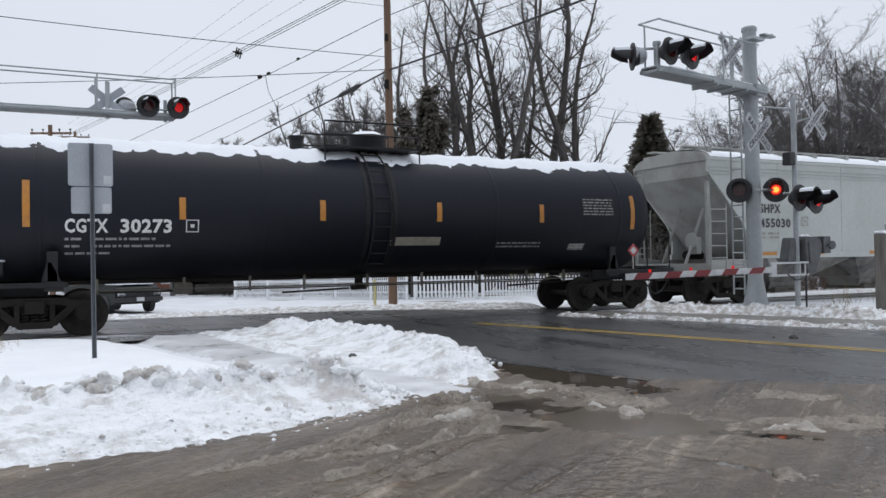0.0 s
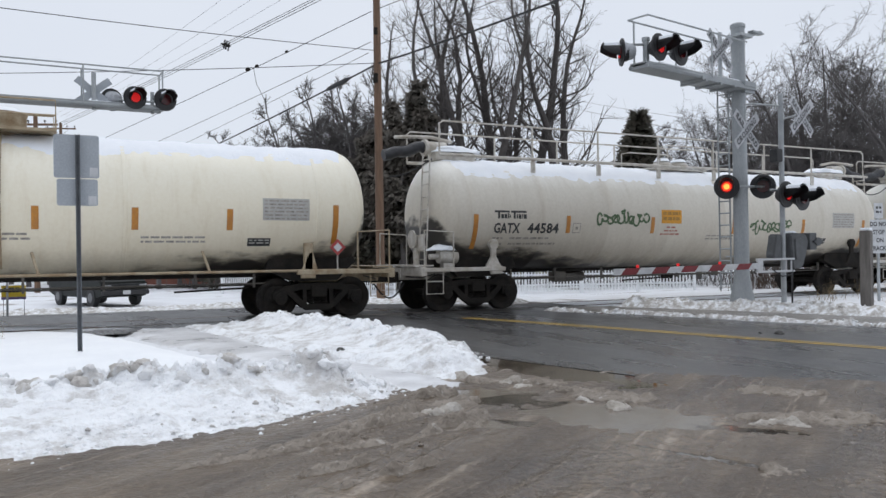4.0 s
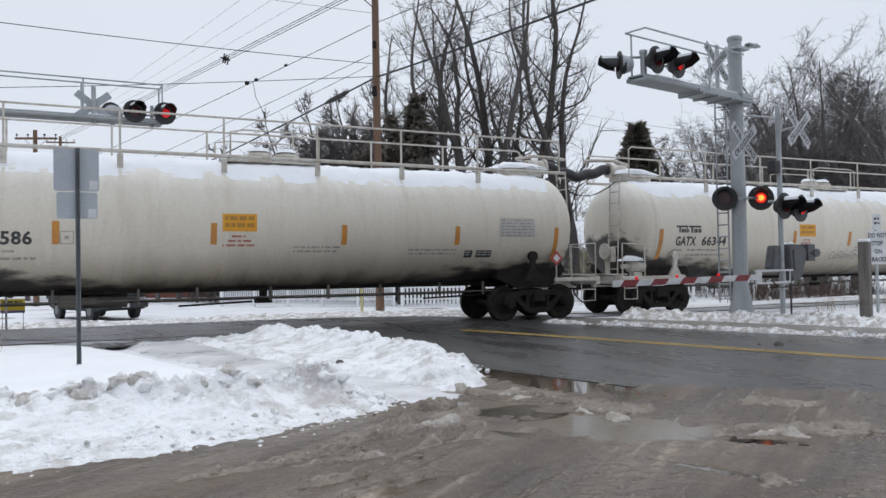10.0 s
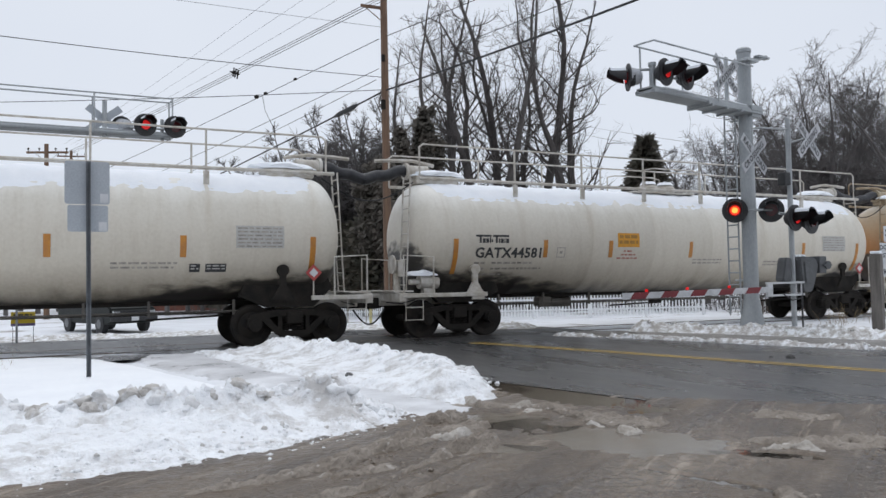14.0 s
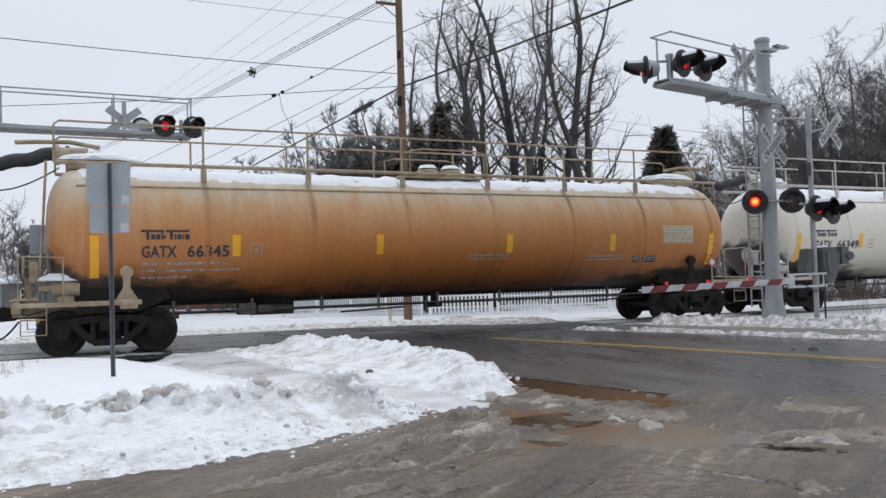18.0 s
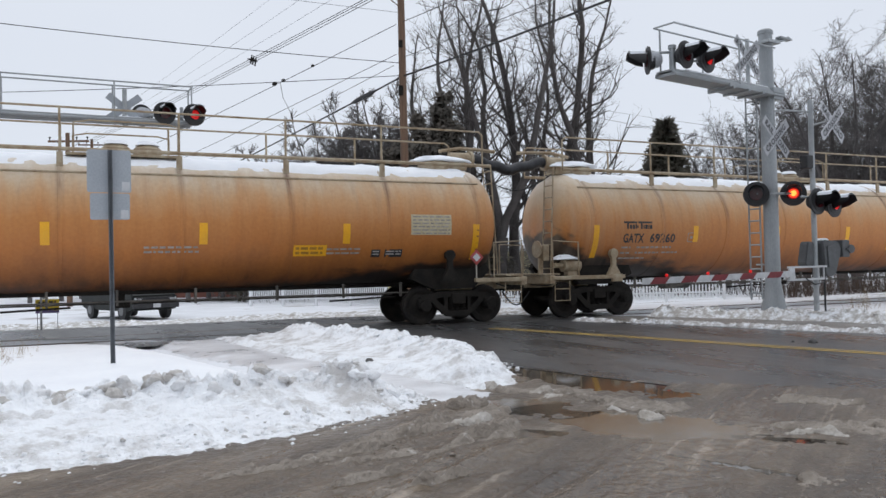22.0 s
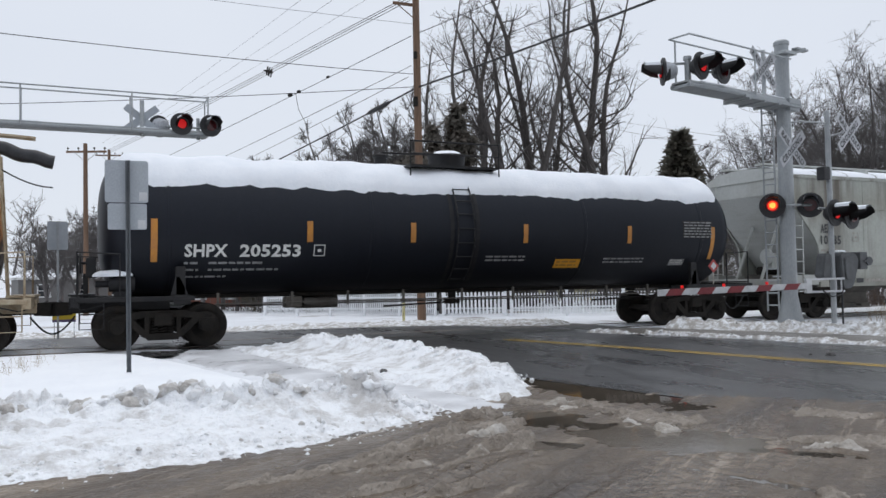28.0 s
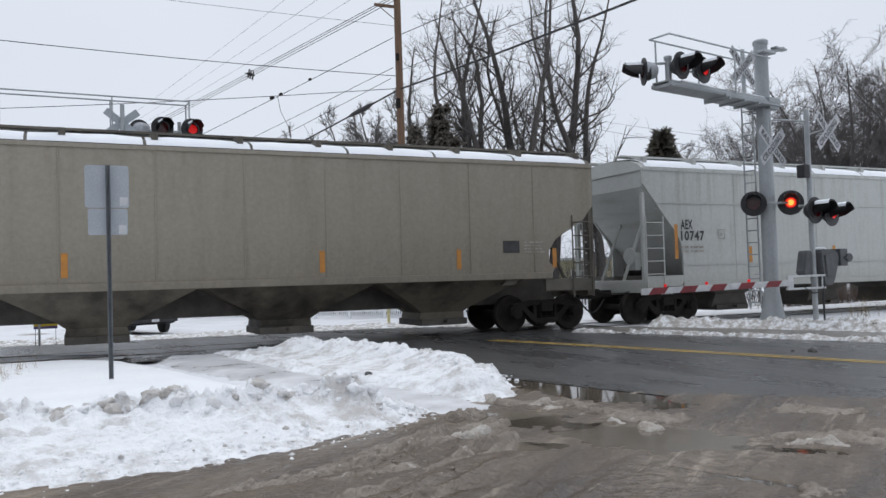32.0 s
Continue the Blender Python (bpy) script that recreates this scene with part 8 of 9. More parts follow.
def unit_tank(s0, s1, mark, body, trim, tape, seed, blue=0, snow=1.0, label=""):
    """Interconnected tank car: walkway with rails along the top, filling pipe and hose between the cars."""
    L = s1 - s0
    h = L / 2
    R, zc = 1.45, 2.45
    car = thing("tank_car", pose(0, 0, 0), label, "tank car", "train cars")
    gap = 0.92
    rings = [(-h + 1.7) + (L - 3.4) * k / 7 for k in range(8)]
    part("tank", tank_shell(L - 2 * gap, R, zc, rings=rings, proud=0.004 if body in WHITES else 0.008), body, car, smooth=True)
    part("snow_cover", snow_cap(L - 2 * gap - 0.5, R, zc, snow, 0.05, seed * 3.7, 0.08 if snow > 0.9 else 0.025), SNOW_TOP, car, "snow lying along the top", smooth=True)
    wheels = running_gear(car, L)
    end_works(car, L, trim, seed, True)
    underbody(car, L, zc - R, seed)
    if snow < 0.9:
        # low angle along the shoulder that holds the snow
        for q in (-1, 1):
            bm = bmesh.new()
            a = snow + 0.05
            rod(bm, (-h + 1.5, q * (R + 0.01) * math.sin(a), zc + (R + 0.01) * math.cos(a)), (h - 1.5, q * (R + 0.01) * math.sin(a), zc + (R + 0.01) * math.cos(a)), 0.022, seg=6)
            part("snow_lip", bm, trim, car)
    # walkway pipe and rails on both sides
    for q in (-1, 1):
        bm = bmesh.new()
        rod(bm, (-h + 1.1, q * 0.98, 3.93), (h - 1.1, q * 0.98, 3.93), 0.042, seg=8)
        part("walkway_edge", bm, trim, car)
        bm = bmesh.new()
        xa, xb = -h + 1.1, h - 1.3
        bent(bm, [(xa, q * 0.98, 3.93), (xa, q * 0.98, 4.70), (xa + 0.1, q * 0.98, 4.78), (xb - 0.1, q * 0.98, 4.78), (xb, q * 0.98, 4.70), (xb, q * 0.98, 3.93)], 0.024)
        part("handrail", bm, trim, car)
        for x in rings[1:-1]:
            bm = bmesh.new()
            rod(bm, (x, q * 0.98, 3.62), (x, q * 0.98, 4.78), 0.026, seg=6)
            box(bm, x, q * 1.0, 3.72, 0.12, 0.05, 0.30)
            part("rail_post", bm, trim, car)
        bm = bmesh.new()
        bent(bm, [(-0.9, q * 0.86, 3.95), (-0.9, q * 0.86, 4.5), (-0.6, q * 0.86, 4.56), (0.9, q * 0.86, 4.56), (1.15, q * 0.86, 4.5), (1.15, q * 0.86, 3.95)], 0.02)
        part("platform_rail", bm, trim, car)
    bm = bmesh.new()
    box(bm, 0.1, 0, 3.91, 2.3, 1.1, 0.05)
    part("platform", bm, trim, car)
    for x in (-0.05, 0.6):
        bm = bmesh.new()
        lathe(bm, [(0, 0.30), (0.16, 0.30), (0.24, 0.22), (0.27, 0.0008)], pose(x, 0, 3.95, 0, -90, 0), 20)
        lid = part("manway", bm, trim, car, smooth=True)
        bm = bmesh.new()
        lathe(bm, [(0.25, 0.26), (0.34, 0.18), (0.36, 0.0008)], pose(x, 0, 3.95, 0, -90, 0), 16)
        part("snow_cap", bm, SNOW_TOP, lid, smooth=True)
    for s in (-1, 1):
        bm = bmesh.new()
        lathe(bm, [(0, 0.42), (0.2, 0.42), (0.26, 0.34), (0.28, 0.0008)], pose(s * (h - 2.2), 0, 3.86, 0, -90, 0), 20)
        box(bm, s * (h - 1.7), 0, 4.02, 0.7, 0.5, 0.26, bevel=0.06)
        part("filling_nozzle", bm, trim, car, smooth=True)
        bm = bmesh.new()
        lump(bm, s * (h - 2.0), 0, 4.13, 0.85, 0.42, 0.16, seed + s)
        part("snow_cap", bm, SNOW_TOP, car, smooth=True)
        bm = bmesh.new()
        rod(bm, (s * (h - 1.75), 0, 4.22), (s * (h - 1.15), 0, 4.22), 0.17, seg=16)
        rod(bm, (s * (h - 1.2), 0, 4.22), (s * (h - 1.12), 0, 4.22), 0.22, seg=16)
        part("pipe_flange", bm, trim, car, smooth=True)
        # each car carries its half of the hose
        bm = bmesh.new()
        pts = [(s * (h - 1.14 + 1.14 * k / 10), 0, 4.22 - 0.22 * (1 - math.cos(math.pi * k / 10)) / 2 + 0.03 * math.sin(k * 1.1)) for k in range(11)]
        bent(bm, pts, 0.145, 12)
        part("transfer_hose", bm, HOSE_BLUE if s == blue else HOSE_BLACK, car, smooth=True)
        bm = bmesh.new()
        bent(bm, [(s * (h - 2.0), 0.1, 4.42), (s * (h - 1.4), 0.1, 4.52), (s * (h - 0.75), 0.1, 4.50), (s * (h - 0.35), 0.1, 4.47)], 0.05)
        part("hose_carrier", bm, trim, car)
        bm = bmesh.new()
        pts = [(s * (h - 1.2 + 1.2 * k / 8), -0.35, 3.9 - 0.5 * math.sin(math.pi / 2 * k / 8)) for k in range(9)]
        bent(bm, pts, 0.016, 5)
        part("control_cable", bm, RUBBER, car)
    part("end_ladder", ladder(h - 0.80, -0.55, 1.15, 4.0, 0.42, 9, along="y", lean=-0.15), trim, car)
    part("end_ladder", ladder(-h + 0.80, -0.55, 1.15, 4.0, 0.42, 9, along="y", lean=0.15), trim, car)
    if tape is YELLOW_TAPE:
        tapes = [1.74, 4.46, 7.40, 10.92, 12.55, 15.06, L - 1.72] if body in WHITES else [1.82, 4.62, 7.35, 10.75, 11.12, 14.5, L - 1.75] if seed == 11 else [1.82, 4.62 if seed in (11, 12) else 5.2, 7.9 if seed in (11, 12) else 8.35, 11.35, 14.5, L - 1.75]
        low = (13.19, 2.0) if body in WHITES else (13.29, 1.70) if seed in (14, 15, 17) else None
        side_print(car, L, R, zc, mark, INK, INK_FAINT, tape, tapes, seed, mark_x=2.4 if body in WHITES else 2.7, mark_w=2.0 if body in WHITES else 1.8, low_panel=low, size=0.34, decal=None if body in WHITES else DECAL_TAN)
    else:
        tapes, panel_x = WHITE_PRINT[seed]
        side_print(car, L, R, zc, mark, INK, INK_FAINT, tape, tapes, seed, panel=panel_x, mark_x=2.4, mark_w=2.0)
    CARS.append((car, (s0 + s1) / 2, wheels))
    return car


def dome_tank(s0, s1, mark, body, trim, ink, faint, seed, R, zc, snow, rail_out, label, depth=0.07, logo=False, ragged=0.12, cx=0.1, tapes=(), mark_w=2.0, mark_z=2.0, tape_z=2.3, end_z=1.8, low_panel=None, mark_x=2.5):
    """Single tank car with a fenced dome platform at the middle and a side ladder."""
    L = s1 - s0
    h = L / 2
    gap = 0.85
    car = thing("tank_car", pose(0, 0, 0), label, "tank car", "train cars")
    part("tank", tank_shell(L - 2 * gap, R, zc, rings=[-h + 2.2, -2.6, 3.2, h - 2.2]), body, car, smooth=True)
    part("snow_cover", snow_cap(L - 2 * gap - 0.3, R, zc, snow, depth, seed * 5.1, ragged), SNOW_TOP, car, "snow lying along the top", smooth=True)
    wheels = running_gear(car, L)
    end_works(car, L, trim, seed)
    underbody(car, L, zc - R, seed)
    zt = zc + R
    bm = bmesh.new()
    box(bm, cx, 0, zt + 0.03, 2.4, 2.0, 0.05)
    part("platform", bm, trim, car)
    for q in (-1, 1):
        bm = bmesh.new()
        xa, xb = cx - 1.2, cx + 1.2
        bent(bm, [(xa, q * 1.0, zt - 0.3), (xa, q * 1.0, zt + 0.62), (xb, q * 1.0, zt + 0.62), (xb, q * 1.0, zt - 0.3)], 0.022)
        rod(bm, (xa, q * 1.0, zt + 0.32), (xb, q * 1.0, zt + 0.32), 0.018, seg=6)
        part("platform_rail", bm, trim, car)
    bm = bmesh.new()
    lathe(bm, [(0, 0.48), (0.42, 0.48), (0.46, 0.50), (0.50, 0.50), (0.52, 0.0008)], pose(cx + 0.2, 0, zt - 0.05, 0, -90, 0), 24)
    dome = part("dome", bm, trim, car, smooth=True)
    bm = bmesh.new()
    lathe(bm, [(0.51, 0.44), (0.6, 0.3), (0.63, 0.0008)], pose(cx + 0.2, 0, zt - 0.05, 0, -90, 0), 20)
    part("snow_cap", bm, SNOW_TOP, dome, smooth=True)
    bm = bmesh.new()
    lathe(bm, [(0, 0.16), (0.34, 0.16), (0.36, 0.2), (0.42, 0.2), (0.43, 0.0008)], pose(cx - 1.6, 0, zt - 0.05, 0, -90, 0), 14)
    part("relief_valve", bm, trim, car, smooth=True)
    # side ladder following the tank
    bm = bmesh.new()
    for k in (-0.22, 0.22):
        bent(bm, [(cx + k, -(R + 0.07) * math.cos(a), zc + (R + 0.07) * math.sin(a)) for a in np.linspace(-0.95, 1.35, 16)], 0.022)
    for a in np.linspace(-0.9, 1.3, 11):
        p = (-(R + 0.07) * math.cos(a), zc + (R + 0.07) * math.sin(a))
        rod(bm, (cx - 0.22, *p), (cx + 0.22, *p), 0.016, seg=6)
    part("side_ladder", bm, trim if body is not GLOSS_BLACK else TRIM_BLACK, car)
    if body is GLOSS_BLACK:
        bm = bmesh.new()
        for k in (-0.34, 0.34):
            g = patch(lambda u, v, k=k: Vector((cx + k - 0.05 + u, -(R + 0.012) * math.cos(-1.1 + v / R), zc + (R + 0.012) * math.sin(-1.1 + v / R))), 0.1, 2.4 * R, 1, 16)
            me = bpy.data.meshes.new("strip")
            g.to_mesh(me)
            bm.from_mesh(me)
            g.free()
        part("band", bm, TRIM_BLACK, car)
    if rail_out:
        for q in (-1, 1):
            bm = bmesh.new()
            rod(bm, (-h + 1.2, q * 1.42, 1.10), (h - 1.2, q * 1.42, 1.10), 0.03, seg=8)
            part("side_handrail", bm, trim, car)
            for x in np.linspace(-h + 4.6, h - 4.6, 4):
                bm = bmesh.new()
                rod(bm, (x, q * 1.42, 1.10), (x - 0.12, q * 1.22, 1.55), 0.03, seg=6)
                part("rail_bracket", bm, trim, car)
    side_print(car, L, R, zc, mark, ink, faint, ORANGE_TAPE, [*tapes, L - 1.8], seed, mark_x=mark_x, mark_w=mark_w, mark_z=mark_z, logo=logo, table=None if ink is INK else TRIM_BLACK, size=0.38, tape_z=tape_z, end_z=end_z, low_panel=low_panel, table_dx=0.62 if seed == 18 else 0.0, table_dz=-0.16 if seed == 18 else 0.0)
    if body is GLOSS_BLACK:
        for x, w, hh, zz, mtl in ((cx + 0.35, 1.22, 0.22, -0.80, PANEL_GREY),) if seed == 1 else ():
            part("label_plate", patch(on_tank(R, zc, x, zc + zz, 0.007), w, hh, 2, 3), mtl, car, "small stencil plate")
    CARS.append((car, (s0 + s1) / 2, wheels))
    return car


PANEL_GREY = mat("dusty_panel", (0.30, 0.28, 0.22), (0.22, 0.20, 0.17), 6, 0.6)


def hopper(s0, s1, marks, body, trim, ink, faint, seed, label, bays=3, zb=1.36, ribs=0, seams=(), tape=ORANGE_TAPE, tape_h=True, round_cut=False, mark_x=1.78, mark_w=0.84, mark_z=(2.58, 2.24), cut=1.2, board=True, soot=True, roof_z=4.62, panels=9, red_print=False, tapes_at=(), bay_paint=None, bay_cut=((0.72, 1.22), (0.58, 1.40), (0.36, 1.36))):
    """Covered hopper: side sheets with cut corners, arched roof, slope sheets, discharge bays, corner ladders."""
    L = s1 - s0
    h = L / 2 - 0.82
    car = thing("hopper_car", pose(0, 0, 0), label, "hopper car", "train cars")
    W = 1.58
    zr = roof_z - 0.42       # eaves
    for q in (-1, 1):
        bm = bmesh.new()
        if round_cut:
            arc = [(h - cut + 0.15, 1.62), (h - cut - 0.02, 1.75), (h - cut - 0.02, 2.05), (h - cut + 0.2, 2.35), (h - cut + 0.62, 2.58), (h - 0.3, 2.85)][::-1]
            ring = [(-h, zr), (-h, 3.2), *[(-x, z) for x, z in arc], (-h + cut, zb), (h - cut, zb), *arc[::-1], (h, 3.2), (h, zr)]
        else:
            half_ring = [(h, zr), (h, 3.86), (h - cut * 0.86, 2.45), (h - cut * 0.96, 2.2), (h - cut, 1.9), (h - cut, zb)]
            ring = [(-x, z) for x, z in half_ring] + half_ring[::-1]
        prism(bm, ring, q * W - 0.03, q * W + 0.03)
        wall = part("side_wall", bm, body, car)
        for z in seams if q < 0 else ():
            bm = bmesh.new()
            box(bm, 0, -W - 0.035, z, 2 * h - 2 * cut * (1 if z < 2.2 else 0.5 if z < 3 else 0.32 if z < 3.6 else 0.03), 0.05, 0.04)
            part("seam", bm, body, wall)
        n = ribs or 6
        for k in range(1, n):
            bm = bmesh.new()
            x = -h + 2 * h * k / n
            za = zb + 0.04 if abs(x) < h - cut else 3.4
            if ribs:
                box(bm, x, q * (W + 0.035), (za + zr) / 2, 0.035, 0.03, zr - za - 0.02, bevel=0.012)
            else:
                box(bm, x, q * (W + 0.034), (za + zr) / 2, 0.022, 0.012, zr - za - 0.02)
            part("side_rib", bm, body, wall)
        bm = bmesh.new()
        box(bm, 0, q * (W + 0.02), zb + 0.06, 2 * h - 2 * cut + 0.1, 0.12, 0.16, bevel=0.015)
        part("side_sill", bm, body, car)
        bm = bmesh.new()
        box(bm, 0, q * (W + 0.015), zr + 0.03, 2 * h, 0.10, 0.09, bevel=0.015)
        part("top_chord", bm, body, car)
    # roof with a low arch
    bm = bmesh.new()
    arch = [(W * math.sin(a), zr + 0.06 + 0.34 * math.cos(a)) for a in np.linspace(-1.5, 1.5, 13)]
    prism(bm, [*arch, (W, zr), (-W, zr)], -h, h, Matrix.Rotation(radians(-90), 4, "Z"))
    part("roof", bm, trim, car, smooth=True)
    nb = panels
    for k in range(nb):
        bm = bmesh.new()
        x0, x1 = -h + 0.12 + (2 * h - 0.24) * k / nb + 0.03, -h + 0.12 + (2 * h - 0.24) * (k + 1) / nb - 0.03
        rows = []
        for i in range(9):
            x = x0 + (x1 - x0) * i / 8
            e = min(1, 4 * min(i, 8 - i) / 8)
            rows.append([bm.verts.new((x, -W * math.sin(a), zr + 0.075 + (0.39 + 0.03 * noise.noise((x * 2, a * 3, seed))) * math.cos(a) * (0.94 + 0.06 * e))) for a in np.linspace(-1.5, 1.5, 14)])
        for ra, rb in zip(rows, rows[1:]):
            for j in range(13):
                bm.faces.new((ra[j], ra[j + 1], rb[j + 1], rb[j]))
        part("roof_snow", bm, SNOW_TOP, car, smooth=True)
    if board:
        for q in (-1, 1):
            bm = bmesh.new()
            box(bm, 0, q * 0.72, roof_z + 0.06, 2 * h + 0.16, 0.28, 0.05)
            for k in range(12):
                box(bm, -h + 0.3 + (2 * h - 0.6) * k / 11, q * 1.12, roof_z - 0.06, 0.13, 0.56, 0.10)
                box(bm, -h + 0.3 + (2 * h - 0.6) * k / 11, q * 1.36, roof_z - 0.16, 0.13, 0.10, 0.24)
            part("running_board", bm, trim, car)
        bm = bmesh.new()
        box(bm, 0, 0, roof_z + 0.04, 2 * h - 1.2, 0.55, 0.12, bevel=0.03)
        part("hatch_cover", bm, trim, car)
    # slope sheets at the ends and the discharge bays
    for s in (-1, 1):
        bm = bmesh.new()
        sl = [(s * (h - 0.05), zr), (s * (h - 0.05), 3.75), (s * (h - cut - 1.0), 1.2), (s * (h - cut - 1.35), 1.2), (s * (h - 0.25), zr)]
        prism(bm, sl[::int(s)], -W + 0.05, W - 0.05)
        part("slope_sheet", bm, trim, car)
        bm = bmesh.new()
        box(bm, s * (h - 0.1), 0, 1.05, 0.2, 2 * W, 0.34, bevel=0.02)
        box(bm, s * (h - 1.2), 0, 0.98, 2.4, 0.6, 0.3)
        part("end_sill", bm, trim, car)
        for q in (-1, 1):
            bm = bmesh.new()
            box(bm, s * (h - 0.06), q * (W - 0.06), 2.3, 0.1, 0.1, 2.6)
            box(bm, s * (h - cut * 0.55), q * (W - 0.02), 1.18, cut * 1.1, 0.08, 0.30, bevel=0.012)
            part("corner_post", bm, trim, car)
            bm = ladder(s * (h - 0.36), q * (W + 0.05), 0.85, 2.95, 0.60, 6)
            part("corner_ladder", bm, trim, car)
        part("end_ladder", ladder(s * (h + 0.06), -s * 1.3, 1.0, zr, 0.4, 9, along="y"), trim, car)
        bm = bmesh.new()
        for q in (-1, 1):
            rod(bm, (s * (h - 0.1), q * 0.5, 1.1), (s * (h - 0.9), q * 0.5, 2.9), 0.05, seg=6)
        part("end_brace", bm, trim, car)
    usable = 2 * (h - cut - 0.6)
    for k in range(bays):
        w = usable / bays
        x = -usable / 2 + w * (k + 0.5)
        bm = bmesh.new()
        zt = zb + 0.02
        levels = [(zt, w * 0.5, W - 0.06), *[(z, w * 0.5 - o, 1.15 - 0.5 * o + 0.3 * z) for z, o in bay_cut]]
        rows = [[bm.verts.new((x + a * hw, b * yw, z)) for a, b in ((-1, -1), (1, -1), (1, 1), (-1, 1))] for z, hw, yw in levels]
        for v, nxt in zip(rows, rows[1:]):
            for i in range(4):
                bm.faces.new((v[i], v[(i + 1) % 4], nxt[(i + 1) % 4], nxt[i]))
        bm.faces.new(rows[0][::-1])
        bm.faces.new(rows[-1])
        bay = part("discharge_bay", bm, bay_paint or (SHADED_SOOT if soot else GREY_BAY), car)
        bm = bmesh.new()
        box(bm, x, 0, 0.34, 1.25, 1.5, 0.16, bevel=0.02)
        rod(bm, (x, -0.95, 0.36), (x, 0.95, 0.36), 0.035, seg=8)
        part("discharge_gate", bm, SHADED_SOOT, bay)
    # dark box made deep to fill the shadowed gaps between the bays
    bm = bmesh.new()
    low = bay_cut[0][0] - 0.015
    box(bm, 0, 0, (low + 1.345) / 2, 2 * h - 1.0, 0.9, 1.345 - low)
    part("center_sill", bm, SHADED_SOOT, car)
    wheels = running_gear(car, L, 2.0)
    bm = bmesh.new()
    rod(bm, (-h + 0.42, -0.5, 1.9), (-h + 0.36, -0.5, 1.9), 0.24, seg=20)
    box(bm, -h + 0.55, -0.5, 1.75, 0.2, 0.3, 0.5, bevel=0.03)
    part("brake_wheel", bm, trim, car)
    bm = bmesh.new()
    rod(bm, (-h + 0.9, 0.3, 1.45), (-h + 1.5, 0.3, 1.45), 0.16, seg=14)
    part("brake_cylinder", bm, IRON, car, smooth=True)
    # lettering, reflectors, small print
    y = -W - 0.045
    x = -h + mark_x
    for k, text in enumerate(marks):
        part("lettering", letters(text, 0.36, on_wall(x, mark_z[k], y), 1.12, width=mark_w * (1.0 if k else min(1.0, 0.17 * len(text)))), ink, car, "reporting mark")
    for dz, u0, u1 in ((0.12, 0, 0.25), (0.12, 0.32, 0.85), (0, 0, 0.25), (0, 0.32, 0.85)):
        tagged(part("small_print", bars(on_wall(x, mark_z[1] - 0.34 + dz, y), [(0, u0, u1)], seed, 0.06), faint, car), kind="stuff")
    bm = bmesh.new()
    for u0, u1, v0, v1 in ((0, 0.26, 0, 0.02), (0, 0.26, 0.25, 0.27), (0, 0.02, 0, 0.27), (0.24, 0.26, 0, 0.27), (0.09, 0.17, 0.10, 0.17)):
        bm.faces.new([bm.verts.new((x + mark_w + 0.5 + a, y, 2.32 + b)) for a, b in ((u0, v0), (u1, v0), (u1, v1), (u0, v1))])
    tagged(part("stencil_frame", bm, faint, car), kind="stuff")
    tagged(part("small_print", bars(on_wall(h - cut - 0.75, 2.0, y), [(0.08 * k, 0, 0.6) for k in range(4)], seed + 2, 0.04), faint, car), kind="stuff")
    if red_print:
        tagged(part("small_print", bars(on_wall(x + 5.7, 2.55, y), [(0, 0, 1.3)], seed, 0.10), RED, car, "red stencil line"), kind="stuff")
        tagged(part("small_print", bars(on_wall(x + 5.75, 2.05, y), [(0.09 * k, 0, 1.15) for k in range(4)], seed + 5, 0.03), RED, car, "red stencil line"), kind="stuff")
    bm = patch(on_wall(h - cut - 1.35, 2.0, y), 0.46, 0.3, 1, 1)
    part("label_plate", bm, INK, car, "small black stencil plate")
    spots = [v - L / 2 for v in tapes_at] or [-h + cut + 0.15 + (2 * (h - cut) - 0.9) * k / 5 for k in range(6)]
    for k, u in enumerate(spots):
        if tape_h:
            bm = patch(on_wall(u, zb + 0.07 if zb > 1.2 else 1.46, -W - 0.085), 1.0 if k in (0, 5) else 0.5, 0.10, 1, 1)
        else:
            bm = patch(on_wall(u, 1.78 if k == 0 else 1.62, y), 0.12, 0.95 if k == 0 else 0.48, 1, 1)
        part("reflector", bm, tape, car, "orange reflective strip")
    CARS.append((car, (s0 + s1) / 2, wheels))
    return car


WHITE_LABEL = "dirty white tank car with top walkway and snow"
ORANGE_LABEL = "rust-orange stained tank car with top walkway rails"
dome_tank(-2.4, 16.05, "CGTX   30273", GLOSS_BLACK, TRIM_BLACK, WHITE_INK, WHITE_FAINT, 1, 1.50, 2.60, 0.72, False, "glossy black tank car with thin snow on top", depth=0.07, ragged=0.16, cx=0.1, tapes=(1.97, 4.87, 7.9, 10.81, 13.72), mark_w=2.05, mark_z=2.10, tape_z=2.36, end_z=2.2, mark_x=2.64)
hopper(16.05, 34.45, ("SHPX", "455030"), LIGHT_HOPPER, mat("stained_grey_steel", (0.34, 0.345, 0.325), (0.20, 0.19, 0.165), 1.0, 0.6, lo=0.45, hi=0.75), INK, INK_FAINT, 2, "pale grey covered hopper with snowy roof", bays=3, mark_x=2.02, mark_w=1.27, panels=1, red_print=True, mark_z=(2.70, 2.27), seams=(4.02, 3.92, 3.82), cut=1.5, soot=False)
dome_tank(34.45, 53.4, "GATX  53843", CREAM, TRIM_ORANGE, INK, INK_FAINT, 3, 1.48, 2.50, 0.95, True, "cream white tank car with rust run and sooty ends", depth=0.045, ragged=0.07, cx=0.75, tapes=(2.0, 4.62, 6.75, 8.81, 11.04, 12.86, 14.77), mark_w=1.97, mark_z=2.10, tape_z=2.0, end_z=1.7)
